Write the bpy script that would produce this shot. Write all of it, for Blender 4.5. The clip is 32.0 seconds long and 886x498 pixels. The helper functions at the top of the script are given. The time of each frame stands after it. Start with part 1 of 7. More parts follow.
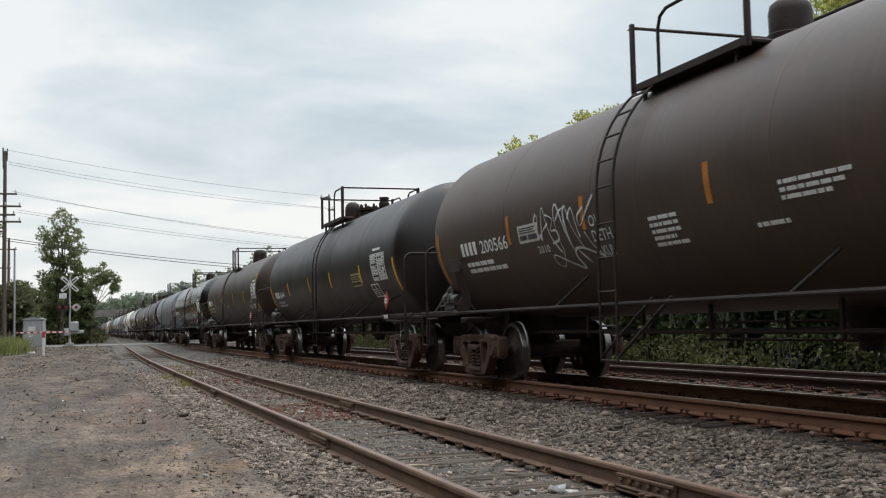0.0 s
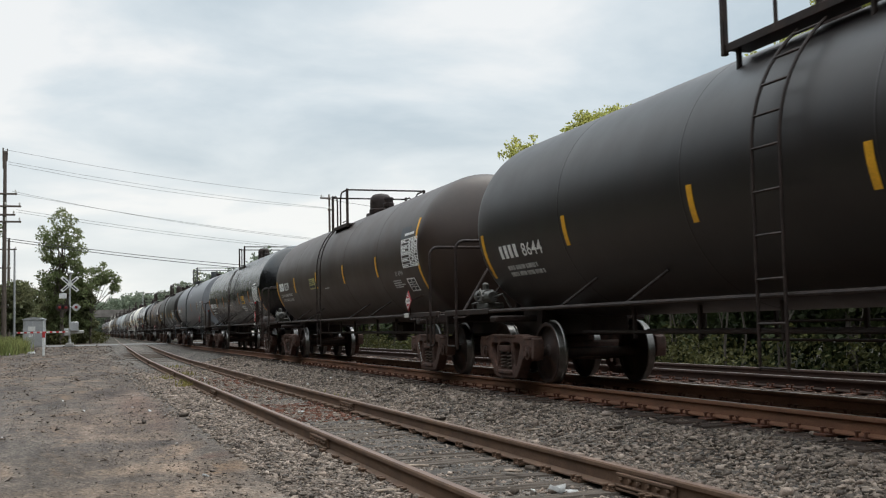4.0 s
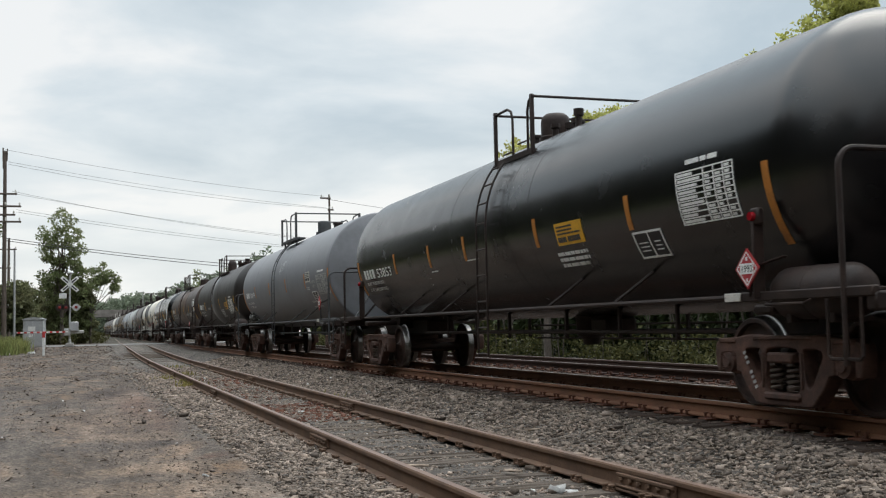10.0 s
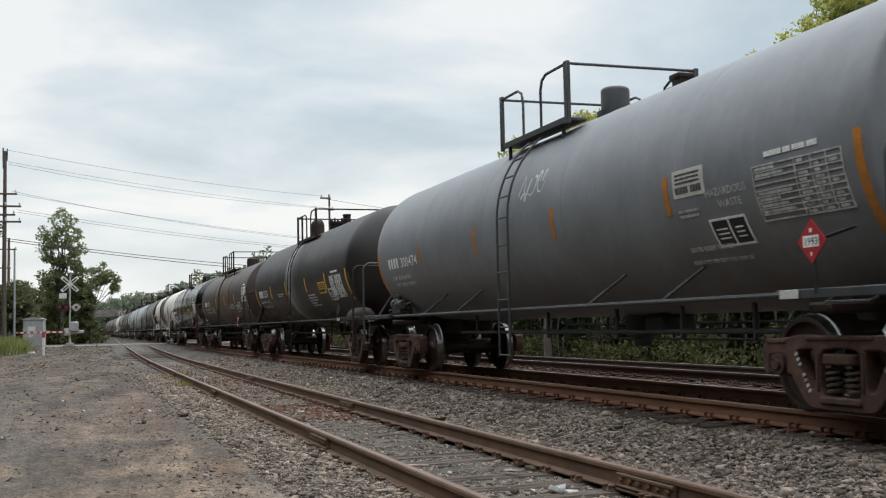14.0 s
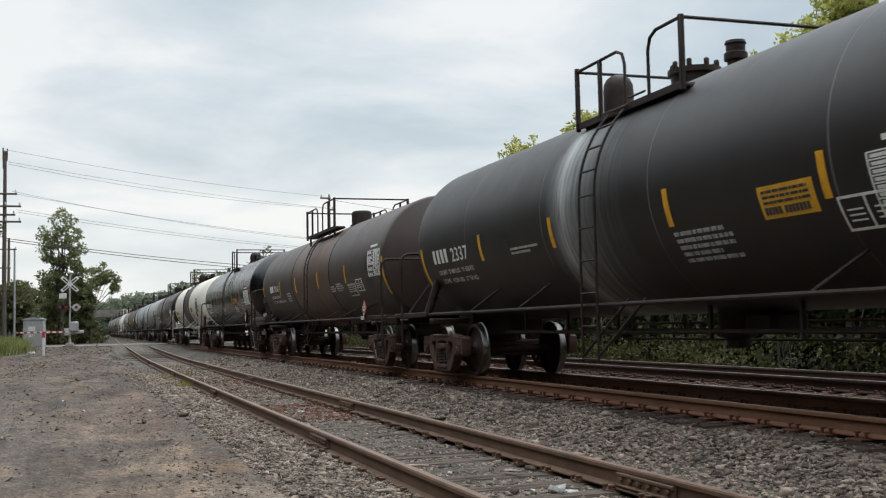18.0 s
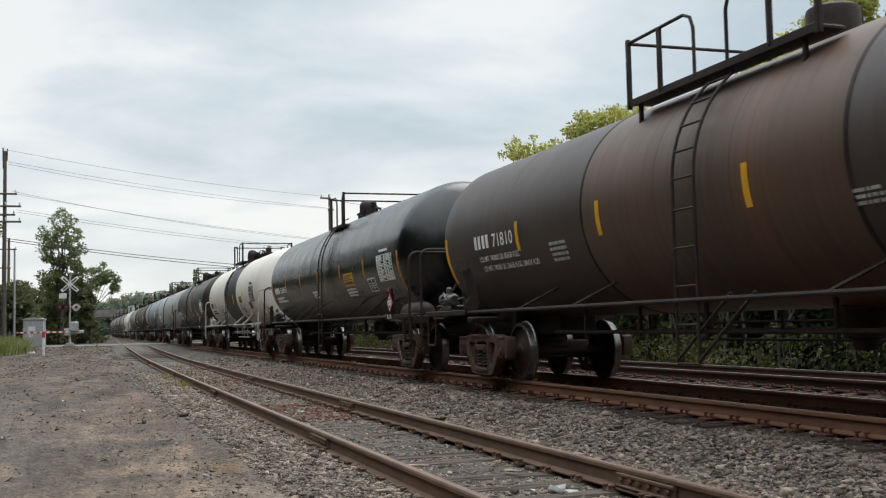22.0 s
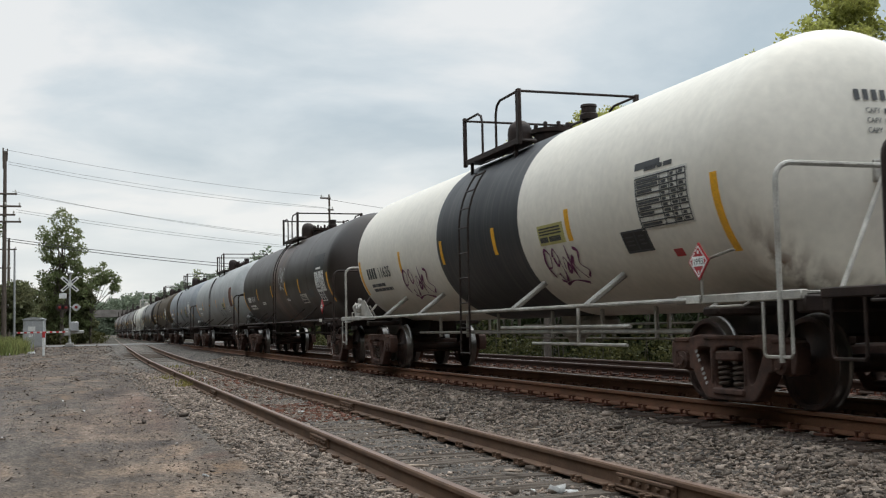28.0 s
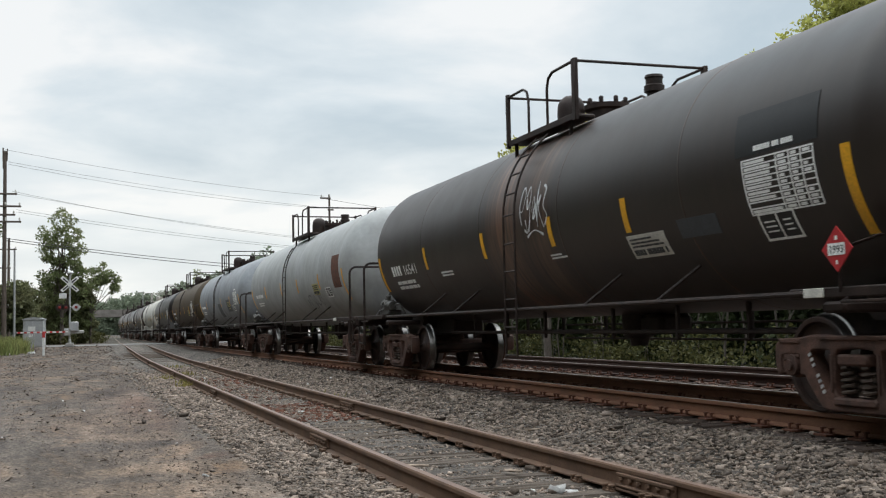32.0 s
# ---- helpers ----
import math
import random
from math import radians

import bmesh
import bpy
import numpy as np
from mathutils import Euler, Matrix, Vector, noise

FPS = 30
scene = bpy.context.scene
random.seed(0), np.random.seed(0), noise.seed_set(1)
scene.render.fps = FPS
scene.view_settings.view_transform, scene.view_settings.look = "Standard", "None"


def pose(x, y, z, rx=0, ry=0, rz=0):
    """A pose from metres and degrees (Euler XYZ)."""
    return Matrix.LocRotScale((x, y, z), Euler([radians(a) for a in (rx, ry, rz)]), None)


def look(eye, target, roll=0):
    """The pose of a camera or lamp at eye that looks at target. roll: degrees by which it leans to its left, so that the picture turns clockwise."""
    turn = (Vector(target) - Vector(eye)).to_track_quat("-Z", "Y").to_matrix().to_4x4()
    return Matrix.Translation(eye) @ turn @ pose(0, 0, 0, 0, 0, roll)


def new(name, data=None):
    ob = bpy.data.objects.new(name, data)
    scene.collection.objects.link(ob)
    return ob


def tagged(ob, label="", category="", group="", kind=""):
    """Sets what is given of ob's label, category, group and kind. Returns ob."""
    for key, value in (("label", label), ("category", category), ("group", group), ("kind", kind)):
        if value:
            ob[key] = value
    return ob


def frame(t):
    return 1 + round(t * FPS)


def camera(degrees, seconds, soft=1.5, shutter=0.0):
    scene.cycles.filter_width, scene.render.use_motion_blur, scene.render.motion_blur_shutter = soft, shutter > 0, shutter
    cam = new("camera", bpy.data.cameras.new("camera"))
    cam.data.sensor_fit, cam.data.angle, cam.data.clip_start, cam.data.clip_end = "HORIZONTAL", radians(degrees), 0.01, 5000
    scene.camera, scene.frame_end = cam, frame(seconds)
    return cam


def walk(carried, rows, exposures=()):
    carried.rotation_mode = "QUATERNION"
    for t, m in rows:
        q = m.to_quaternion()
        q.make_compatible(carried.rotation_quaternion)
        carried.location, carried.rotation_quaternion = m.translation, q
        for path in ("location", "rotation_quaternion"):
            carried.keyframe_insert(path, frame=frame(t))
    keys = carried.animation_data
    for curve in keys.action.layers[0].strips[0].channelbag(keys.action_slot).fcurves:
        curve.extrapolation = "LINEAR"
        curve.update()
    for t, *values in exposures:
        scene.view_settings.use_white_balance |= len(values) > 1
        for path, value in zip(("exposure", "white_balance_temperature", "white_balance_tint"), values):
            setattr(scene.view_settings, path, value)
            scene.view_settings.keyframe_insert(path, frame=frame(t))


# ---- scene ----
# The camera stands still beside the tracks. World: x across the tracks, y along them away from the eye, z = 0 at the main rails' top.
EYE = (0.0, 0.0, 0.889)
cam = camera(44.27, 32.0, soft=1.15, shutter=0.15)
VIEW = look(EYE, (3.1623, 9.4606, 0.889 + 0.7047), -1.196)
walk(cam, [(0.0, VIEW), (32.0, VIEW)], [(0.0, 0.0), (26.0, 0.0), (28.5, -0.11), (30.5, -0.09), (31.5, 0.0), (32.0, 0.04)])

# ---- light: a bright, thinly clouded sky ----
world = bpy.data.worlds.new("sky")
scene.world = world
world.use_nodes = True
SUN_ELEV, SUN_ROT = radians(66), radians(62)


def build_sky():
    nt = world.node_tree
    nt.nodes.clear()
    N, L = nt.nodes.new, nt.links.new
    out, bg = N("ShaderNodeOutputWorld"), N("ShaderNodeBackground")
    sky = N("ShaderNodeTexSky")
    sky.sky_type, sky.sun_disc = "NISHITA", False
    sky.sun_elevation, sky.sun_rotation = SUN_ELEV, SUN_ROT
    # a cloud sheet overhead: its pattern shrinks towards the horizon
    co, sep = N("ShaderNodeTexCoord"), N("ShaderNodeSeparateXYZ")
    L(co.outputs["Generated"], sep.inputs[0])
    up, lift, dx, dy, flat = N("ShaderNodeMath"), N("ShaderNodeMath"), N("ShaderNodeMath"), N("ShaderNodeMath"), N("ShaderNodeCombineXYZ")
    up.operation, up.inputs[1].default_value = "MAXIMUM", 0.0
    lift.operation, lift.inputs[1].default_value = "ADD", 0.16
    dx.operation = dy.operation = "DIVIDE"
    L(sep.outputs["Z"], up.inputs[0])
    L(up.outputs[0], lift.inputs[0])
    L(sep.outputs["X"], dx.inputs[0])
    L(lift.outputs[0], dx.inputs[1])
    L(sep.outputs["Y"], dy.inputs[0])
    L(lift.outputs[0], dy.inputs[1])
    L(dx.outputs[0], flat.inputs[0])
    L(dy.outputs[0], flat.inputs[1])
    mp = N("ShaderNodeMapping")
    mp.inputs["Location"].default_value = (3.3, 1.2, 0)
    L(flat.outputs[0], mp.inputs["Vector"])
    big = N("ShaderNodeTexNoise")
    big.inputs["Scale"].default_value, big.inputs["Detail"].default_value, big.inputs["Roughness"].default_value = 1.15, 9, 0.52
    big.inputs["Distortion"].default_value = 0.25
    L(mp.outputs[0], big.inputs["Vector"])
    cr = N("ShaderNodeValToRGB")
    e = cr.color_ramp.elements
    e[0].position, e[0].color = 0.36, (0.545, 0.64, 0.70, 1)
    e[1].position, e[1].color = 0.60, (0.94, 0.955, 0.95, 1)
    m = cr.color_ramp.elements.new(0.5)
    m.color = (0.74, 0.81, 0.845, 1)
    L(big.outputs["Fac"], cr.inputs["Fac"])
    dim = N("ShaderNodeMixRGB")
    dim.inputs[0].default_value = 0.1
    scl = N("ShaderNodeMixRGB")
    scl.blend_type = "MULTIPLY"
    scl.inputs[0].default_value = 1
    scl.inputs[2].default_value = (0.1, 0.1, 0.1, 1)
    L(sky.outputs[0], scl.inputs[1])
    L(cr.outputs[0], dim.inputs[1])
    L(scl.outputs[0], dim.inputs[2])
    # the sky pales towards the horizon
    low, pale = N("ShaderNodeMapRange"), N("ShaderNodeMixRGB")
    low.inputs["From Min"].default_value, low.inputs["From Max"].default_value = 0.2, 0.0
    low.inputs["To Max"].default_value = 0.7
    L(sep.outputs["Z"], low.inputs["Value"])
    L(low.outputs[0], pale.inputs[0])
    L(dim.outputs[0], pale.inputs[1])
    pale.inputs[2].default_value = (1.0, 0.995, 0.95, 1)
    # and an overcast sky is brightest overhead
    zen = N("ShaderNodeMapRange")
    zen.interpolation_type = "SMOOTHSTEP"
    zen.inputs["From Min"].default_value, zen.inputs["From Max"].default_value = 0.3, 1.0
    zen.inputs["To Min"].default_value, zen.inputs["To Max"].default_value = 1.0, 2.9
    L(sep.outputs["Z"], zen.inputs["Value"])
    L(zen.outputs[0], bg.inputs[1])
    L(pale.outputs[0], bg.inputs[0])
    L(bg.outputs[0], out.inputs[0])


build_sky()
sun = new("sun", bpy.data.lights.new("sun", "SUN"))
sun.data.energy, sun.data.angle, sun.data.color = 1.2, radians(40), (1.0, 0.95, 0.86)
SUN_AT = Vector((math.sin(SUN_ROT) * math.cos(SUN_ELEV), math.cos(SUN_ROT) * math.cos(SUN_ELEV), math.sin(SUN_ELEV)))
sun.matrix_world = look(80 * SUN_AT, (0, 0, 0))
scene.view_settings.exposure = 0.0


# ---- materials ----
def mat(name, base, rough=0.7, metal=0.0, var=(0.7, 1.25), scale=6.0, grain=60.0, bump=0.15, second=None, second_amount=0.45, stretch=(1, 1, 1), island=0.0, obrand=0.0, sheen=None, spec=0.5, fine=0.18):
    """Procedural surface: base colour broken up at two scales, a second colour in patches, fine relief."""
    m = bpy.data.materials.new(name)
    m.use_nodes = True
    nt = m.node_tree
    N, L = nt.nodes.new, nt.links.new
    p = nt.nodes["Principled BSDF"]
    p.inputs["Roughness"].default_value, p.inputs["Metallic"].default_value = rough, metal
    p.inputs["Specular IOR Level"].default_value = spec
    co, mp = N("ShaderNodeTexCoord"), N("ShaderNodeMapping")
    mp.inputs["Scale"].default_value = stretch
    L(co.outputs["Object"], mp.inputs["Vector"])
    n1, n2 = N("ShaderNodeTexNoise"), N("ShaderNodeTexNoise")
    n1.inputs["Scale"].default_value, n1.inputs["Detail"].default_value, n1.inputs["Roughness"].default_value = scale, 5, 0.6
    n2.inputs["Scale"].default_value, n2.inputs["Detail"].default_value = grain, 3
    L(mp.outputs[0], n1.inputs["Vector"])
    L(co.outputs["Object"], n2.inputs["Vector"])
    mul = N("ShaderNodeMapRange")
    mul.inputs["From Min"].default_value, mul.inputs["From Max"].default_value = 0.3, 0.7
    mul.inputs["To Min"].default_value, mul.inputs["To Max"].default_value = var
    L(n1.outputs["Fac"], mul.inputs["Value"])
    mul2 = N("ShaderNodeMapRange")
    mul2.inputs["From Min"].default_value, mul2.inputs["From Max"].default_value = 0.3, 0.7
    mul2.inputs["To Min"].default_value, mul2.inputs["To Max"].default_value = 1 - fine, 1 + fine
    L(n2.outputs["Fac"], mul2.inputs["Value"])
    k = N("ShaderNodeMath")
    k.operation = "MULTIPLY"
    L(mul.outputs[0], k.inputs[0])
    L(mul2.outputs[0], k.inputs[1])
    last = k.outputs[0]
    if island or obrand:
        src = N("ShaderNodeNewGeometry").outputs["Random Per Island"] if island else N("ShaderNodeObjectInfo").outputs["Random"]
        amt = island or obrand
        r = N("ShaderNodeMapRange")
        r.inputs["To Min"].default_value, r.inputs["To Max"].default_value = 1 - amt, 1 + amt
        L(src, r.inputs["Value"])
        k2 = N("ShaderNodeMath")
        k2.operation = "MULTIPLY"
        L(last, k2.inputs[0])
        L(r.outputs[0], k2.inputs[1])
        last = k2.outputs[0]
    col = N("ShaderNodeRGB")
    col.outputs[0].default_value = (*base, 1)
    colour = col.outputs[0]
    if second:
        n3, cr, mx = N("ShaderNodeTexNoise"), N("ShaderNodeMapRange"), N("ShaderNodeMixRGB")
        n3.inputs["Scale"].default_value, n3.inputs["Detail"].default_value, n3.inputs["Roughness"].default_value = scale * 0.37, 6, 0.65
        L(mp.outputs[0], n3.inputs["Vector"])
        cr.inputs["From Min"].default_value, cr.inputs["From Max"].default_value = 0.42, 0.68
        cr.inputs["To Max"].default_value = second_amount
        L(n3.outputs["Fac"], cr.inputs["Value"])
        L(cr.outputs[0], mx.inputs[0])
        L(colour, mx.inputs[1])
        mx.inputs[2].default_value = (*second, 1)
        colour = mx.outputs[0]
    sc = N("ShaderNodeVectorMath")
    sc.operation = "SCALE"
    L(colour, sc.inputs[0])
    L(last, sc.inputs["Scale"])
    L(sc.outputs[0], p.inputs["Base Color"])
    if bump:
        b = N("ShaderNodeBump")
        b.inputs["Strength"].default_value, b.inputs["Distance"].default_value = bump, 0.02
        L(n2.outputs["Fac"], b.inputs["Height"])
        L(b.outputs[0], p.inputs["Normal"])
    rr = N("ShaderNodeMapRange")
    rr.inputs["To Min"].default_value, rr.inputs["To Max"].default_value = max(0.05, rough - 0.12), min(1, rough + 0.12)
    L(n1.outputs["Fac"], rr.inputs["Value"])
    L(rr.outputs[0], p.inputs["Roughness"])
    return m


def tank_paint(name, base, stain, amount=0.4, rough=0.5, dust=(0.10, 0.08, 0.06), dust_amount=0.25, bands=(), spec=0.4, runs=(), var=(0.8, 1.2)):
    """Tank paint: drips running down the shell, patches of grime, road dust, and painted or rusty bands (y0, y1, colour, softness)."""
    m = mat(name, base, rough=rough, var=var, scale=1.3, grain=9, bump=0.01, fine=0.05, second=stain, second_amount=amount, spec=spec)
    nt = m.node_tree
    N, L = nt.nodes.new, nt.links.new
    p = nt.nodes["Principled BSDF"]
    colour = p.inputs["Base Color"].links[0].from_socket
    co, mp = N("ShaderNodeTexCoord"), N("ShaderNodeMapping")
    L(co.outputs["Object"], mp.inputs["Vector"])
    sep = N("ShaderNodeSeparateXYZ")
    L(co.outputs["Object"], sep.inputs[0])
    # the streaks run round the shell, not round the heads
    shell, inner = N("ShaderNodeCombineXYZ"), N("ShaderNodeClamp")
    inner.inputs["Min"].default_value, inner.inputs["Max"].default_value = -7.1, 7.1
    L(sep.outputs["Y"], inner.inputs["Value"])
    L(sep.outputs["X"], shell.inputs[0])
    L(inner.outputs[0], shell.inputs[1])
    L(sep.outputs["Z"], shell.inputs[2])
    for y0, y1, c, soft in bands:
        a, b, mn, mx = N("ShaderNodeMapRange"), N("ShaderNodeMapRange"), N("ShaderNodeMath"), N("ShaderNodeMixRGB")
        a.inputs["From Min"].default_value, a.inputs["From Max"].default_value = y0 - soft, y0 + soft
        b.inputs["From Min"].default_value, b.inputs["From Max"].default_value = y1 + soft, y1 - soft
        src = sep.outputs["Y"]
        if soft > 0.05:
            nz, ad = N("ShaderNodeTexNoise"), N("ShaderNodeMath")
            nz.inputs["Scale"].default_value, nz.inputs["Detail"].default_value = 2.2, 5
            L(mp.outputs[0], nz.inputs["Vector"])
            ad.operation, ad.inputs[1].default_value = "MULTIPLY_ADD", 1.6 * soft
            L(nz.outputs["Fac"], ad.inputs[0])
            L(sep.outputs["Y"], ad.inputs[2])
            src = ad.outputs[0]
        L(src, a.inputs["Value"])
        L(src, b.inputs["Value"])
        mn.operation = "MULTIPLY"
        L(a.outputs[0], mn.inputs[0])
        L(b.outputs[0], mn.inputs[1])
        fac = mn.outputs[0]
        if soft > 0.05:
            ms, sn, sr, sm = N("ShaderNodeMapping"), N("ShaderNodeTexNoise"), N("ShaderNodeMapRange"), N("ShaderNodeMath")
            ms.inputs["Scale"].default_value = (0.5, 9.0, 0.5)
            ms.inputs["Location"].default_value = (y0, y1, 0)
            L(shell.outputs[0], ms.inputs["Vector"])
            sn.inputs["Scale"].default_value, sn.inputs["Detail"].default_value, sn.inputs["Roughness"].default_value = 1.5, 7, 0.65
            L(ms.outputs[0], sn.inputs["Vector"])
            sr.inputs["From Min"].default_value, sr.inputs["From Max"].default_value = 0.36, 0.6
            L(sn.outputs["Fac"], sr.inputs["Value"])
            sm.operation = "MULTIPLY"
            L(fac, sm.inputs[0])
            L(sr.outputs[0], sm.inputs[1])
            fac = sm.outputs[0]
        L(fac, mx.inputs[0])
        L(colour, mx.inputs[1])
        mx.inputs[2].default_value = (*c, 1)
        colour = mx.outputs[0]
    mp.inputs["Scale"].default_value = (1, 1, 1)
    mp2 = N("ShaderNodeMapping")
    mp2.inputs["Scale"].default_value = (0.35, 7.0, 0.35)
    L(shell.outputs[0], mp2.inputs["Vector"])
    st, cr, mx = N("ShaderNodeTexNoise"), N("ShaderNodeMapRange"), N("ShaderNodeMixRGB")
    st.inputs["Scale"].default_value, st.inputs["Detail"].default_value = 1.6, 5
    L(mp2.outputs[0], st.inputs["Vector"])
    cr.inputs["From Min"].default_value, cr.inputs["From Max"].default_value, cr.inputs["To Max"].default_value = 0.45, 0.75, dust_amount
    L(st.outputs["Fac"], cr.inputs["Value"])
    L(cr.outputs[0], mx.inputs[0])
    L(colour, mx.inputs[1])
    mx.inputs[2].default_value = (*dust, 1)
    colour = mx.outputs[0]
    # rust that ran down from a fitting: (y0, y1, z0, z1, colour)
    for y0, y1, z0, z1, c in runs:
        fac = None
        for sock, a, b, soft in ((sep.outputs["Y"], y0, y1, 0.12), (sep.outputs["Z"], z0, z1, 0.3)):
            for e0, e1 in ((a - soft, a + soft), (b + soft, b - soft)):
                r = N("ShaderNodeMapRange")
                r.inputs["From Min"].default_value, r.inputs["From Max"].default_value = e0, e1
                L(sock, r.inputs["Value"])
                if fac is None:
                    fac = r.outputs[0]
                else:
                    k = N("ShaderNodeMath")
                    k.operation = "MULTIPLY"
                    L(fac, k.inputs[0])
                    L(r.outputs[0], k.inputs[1])
                    fac = k.outputs[0]
        ms, sn, sr, k, mx = N("ShaderNodeMapping"), N("ShaderNodeTexNoise"), N("ShaderNodeMapRange"), N("ShaderNodeMath"), N("ShaderNodeMixRGB")
        ms.inputs["Scale"].default_value = (5.0, 5.0, 0.5)
        L(co.outputs["Object"], ms.inputs["Vector"])
        sn.inputs["Scale"].default_value, sn.inputs["Detail"].default_value = 1.4, 6
        L(ms.outputs[0], sn.inputs["Vector"])
        sr.inputs["From Min"].default_value, sr.inputs["From Max"].default_value = 0.42, 0.62
        L(sn.outputs["Fac"], sr.inputs["Value"])
        k.operation = "MULTIPLY"
        L(fac, k.inputs[0])
        L(sr.outputs[0], k.inputs[1])
        L(k.outputs[0], mx.inputs[0])
        L(colour, mx.inputs[1])
        mx.inputs[2].default_value = (*c, 1)
        colour = mx.outputs[0]
    L(colour, p.inputs["Base Color"])
    return m


M_FRAME = mat("black_underframe_paint", (0.027, 0.0185, 0.0165), 0.55, var=(0.6, 1.5), scale=5, second=(0.055, 0.032, 0.023), second_amount=0.45, spec=0.25)
M_FRAME_GREY = mat("grey_underframe_paint", (0.05, 0.054, 0.058), 0.55, var=(0.7, 1.3), scale=5, second=(0.06, 0.045, 0.035), second_amount=0.4)
M_FRAME_WHITE = mat("white_underframe_paint", (0.5, 0.48, 0.44), 0.6, var=(0.6, 1.15), scale=4, second=(0.16, 0.12, 0.08), second_amount=0.6)
M_TRUCK = mat("rusty_cast_steel", (0.078, 0.041, 0.031), 0.8, var=(0.6, 1.4), scale=7, second=(0.135, 0.066, 0.045), second_amount=0.6, bump=0.3)
M_WHEEL = mat("wheel_plate", (0.036, 0.021, 0.017), 0.7, var=(0.6, 1.4), scale=6, second=(0.075, 0.034, 0.022), second_amount=0.6)
M_TREAD = mat("polished_tread", (0.24, 0.23, 0.22), 0.32, metal=1.0, var=(0.7, 1.1), scale=9, bump=0.03)
M_SPRING = mat("spring_steel", (0.085, 0.06, 0.047), 0.6, scale=9)
M_YELLOW = mat("yellow_reflective_sheet", (0.80, 0.40, 0.02), 0.45, var=(0.85, 1.1), scale=5, bump=0.02)
M_ORANGE = mat("faded_orange_reflective_sheet", (0.50, 0.19, 0.03), 0.5, var=(0.75, 1.15), scale=6, bump=0.02)
M_LETTER = mat("white_stencil_paint", (0.87, 0.87, 0.85), 0.6, var=(0.88, 1.06), scale=14, bump=0.02)
M_LETTER_OLD = mat("worn_white_stencil_paint", (0.52, 0.52, 0.51), 0.65, var=(0.5, 1.3), scale=14, bump=0.02)
M_LETTER_DARK = mat("dark_stencil_paint", (0.06, 0.062, 0.066), 0.6, var=(0.8, 1.2), scale=12, bump=0.02)
M_PATCH = mat("blue_grey_touch_up_paint", (0.055, 0.063, 0.072), 0.5, var=(0.8, 1.2), scale=6, bump=0.02)
M_PATCH_BLACK = mat("fresh_black_touch_up_paint", (0.012, 0.012, 0.013), 0.45, var=(0.8, 1.2), scale=6, bump=0.02)
M_LABEL_Y = mat("pale_yellow_notice", (0.46, 0.42, 0.16), 0.5, var=(0.85, 1.1), scale=9, bump=0.02)
M_LABEL_O = mat("amber_notice", (0.80, 0.42, 0.03), 0.5, var=(0.85, 1.1), scale=9, bump=0.02)
M_LABEL_W = mat("white_notice", (0.62, 0.6, 0.55), 0.5, var=(0.8, 1.1), scale=9, bump=0.02)
M_PLACARD = mat("red_placard", (0.45, 0.03, 0.035), 0.45, var=(0.85, 1.1), scale=9, bump=0.02)
M_LENS = mat("red_glass_lens", (0.3, 0.008, 0.015), 0.15, var=(0.9, 1.1), bump=0.0)
M_GRAF_W = mat("pale_spray_paint", (0.66, 0.68, 0.68), 0.6, var=(0.7, 1.15), scale=8, bump=0.02)
M_GRAF_P = mat("purple_spray_paint", (0.15, 0.022, 0.095), 0.6, var=(0.7, 1.2), scale=8, bump=0.02)
M_BRASS = mat("weathered_light_valve", (0.13, 0.125, 0.115), 0.5, metal=0.3, var=(0.5, 1.2), scale=12)
M_RUSTY = mat("rust", (0.12, 0.045, 0.025), 0.85, var=(0.6, 1.4), scale=9, bump=0.3)
M_HOSE = mat("rubber_hose", (0.012, 0.012, 0.012), 0.7, bump=0.05)

M_RAIL = mat("rusty_rail_steel", (0.15, 0.087, 0.053), 0.8, var=(0.75, 1.25), scale=3, grain=80, second=(0.095, 0.057, 0.039), second_amount=0.6, bump=0.1)
M_RAIL_DARK = mat("dark_sooty_rail_steel", (0.062, 0.034, 0.025), 0.8, var=(0.75, 1.25), scale=2, grain=70, second=(0.04, 0.024, 0.019), second_amount=0.5, bump=0.1)
M_RAIL_TAN = mat("tan_dusted_rail_steel", (0.195, 0.088, 0.046), 0.8, var=(0.8, 1.2), scale=2, grain=70, second=(0.115, 0.055, 0.034), second_amount=0.5, bump=0.1)
M_RAIL_TOP = mat("worn_rail_head", (0.42, 0.37, 0.34), 0.34, metal=0.9, var=(0.75, 1.15), scale=3, grain=90, bump=0.04)
M_RAIL_TOP_RUST = mat("dull_rail_head", (0.2, 0.13, 0.1), 0.5, metal=0.4, var=(0.75, 1.2), scale=3, grain=90, bump=0.05)
M_TIE = mat("weathered_sleeper_timber", (0.118, 0.093, 0.073), 0.9, var=(0.55, 1.35), scale=5, grain=70, stretch=(1.0, 9, 9), second=(0.055, 0.042, 0.034), second_amount=0.7, bump=0.5, obrand=0.25)
M_TIE_DARK = mat("oily_sleeper_timber", (0.04, 0.027, 0.02), 0.9, var=(0.55, 1.5), scale=5, grain=70, stretch=(1.0, 9, 9), second=(0.07, 0.04, 0.026), second_amount=0.6, bump=0.5, obrand=0.3)
M_SPLINTER = mat("bleached_split_timber", (0.34, 0.27, 0.21), 0.9, var=(0.6, 1.25), scale=12, grain=60, stretch=(1.0, 9, 9), bump=0.4)
M_BALLAST = mat("grey_crushed_stone", (0.214, 0.172, 0.14), 0.85, var=(0.65, 1.35), scale=9, grain=90, second=(0.125, 0.086, 0.064), second_amount=0.6, island=0.7, bump=0.3)
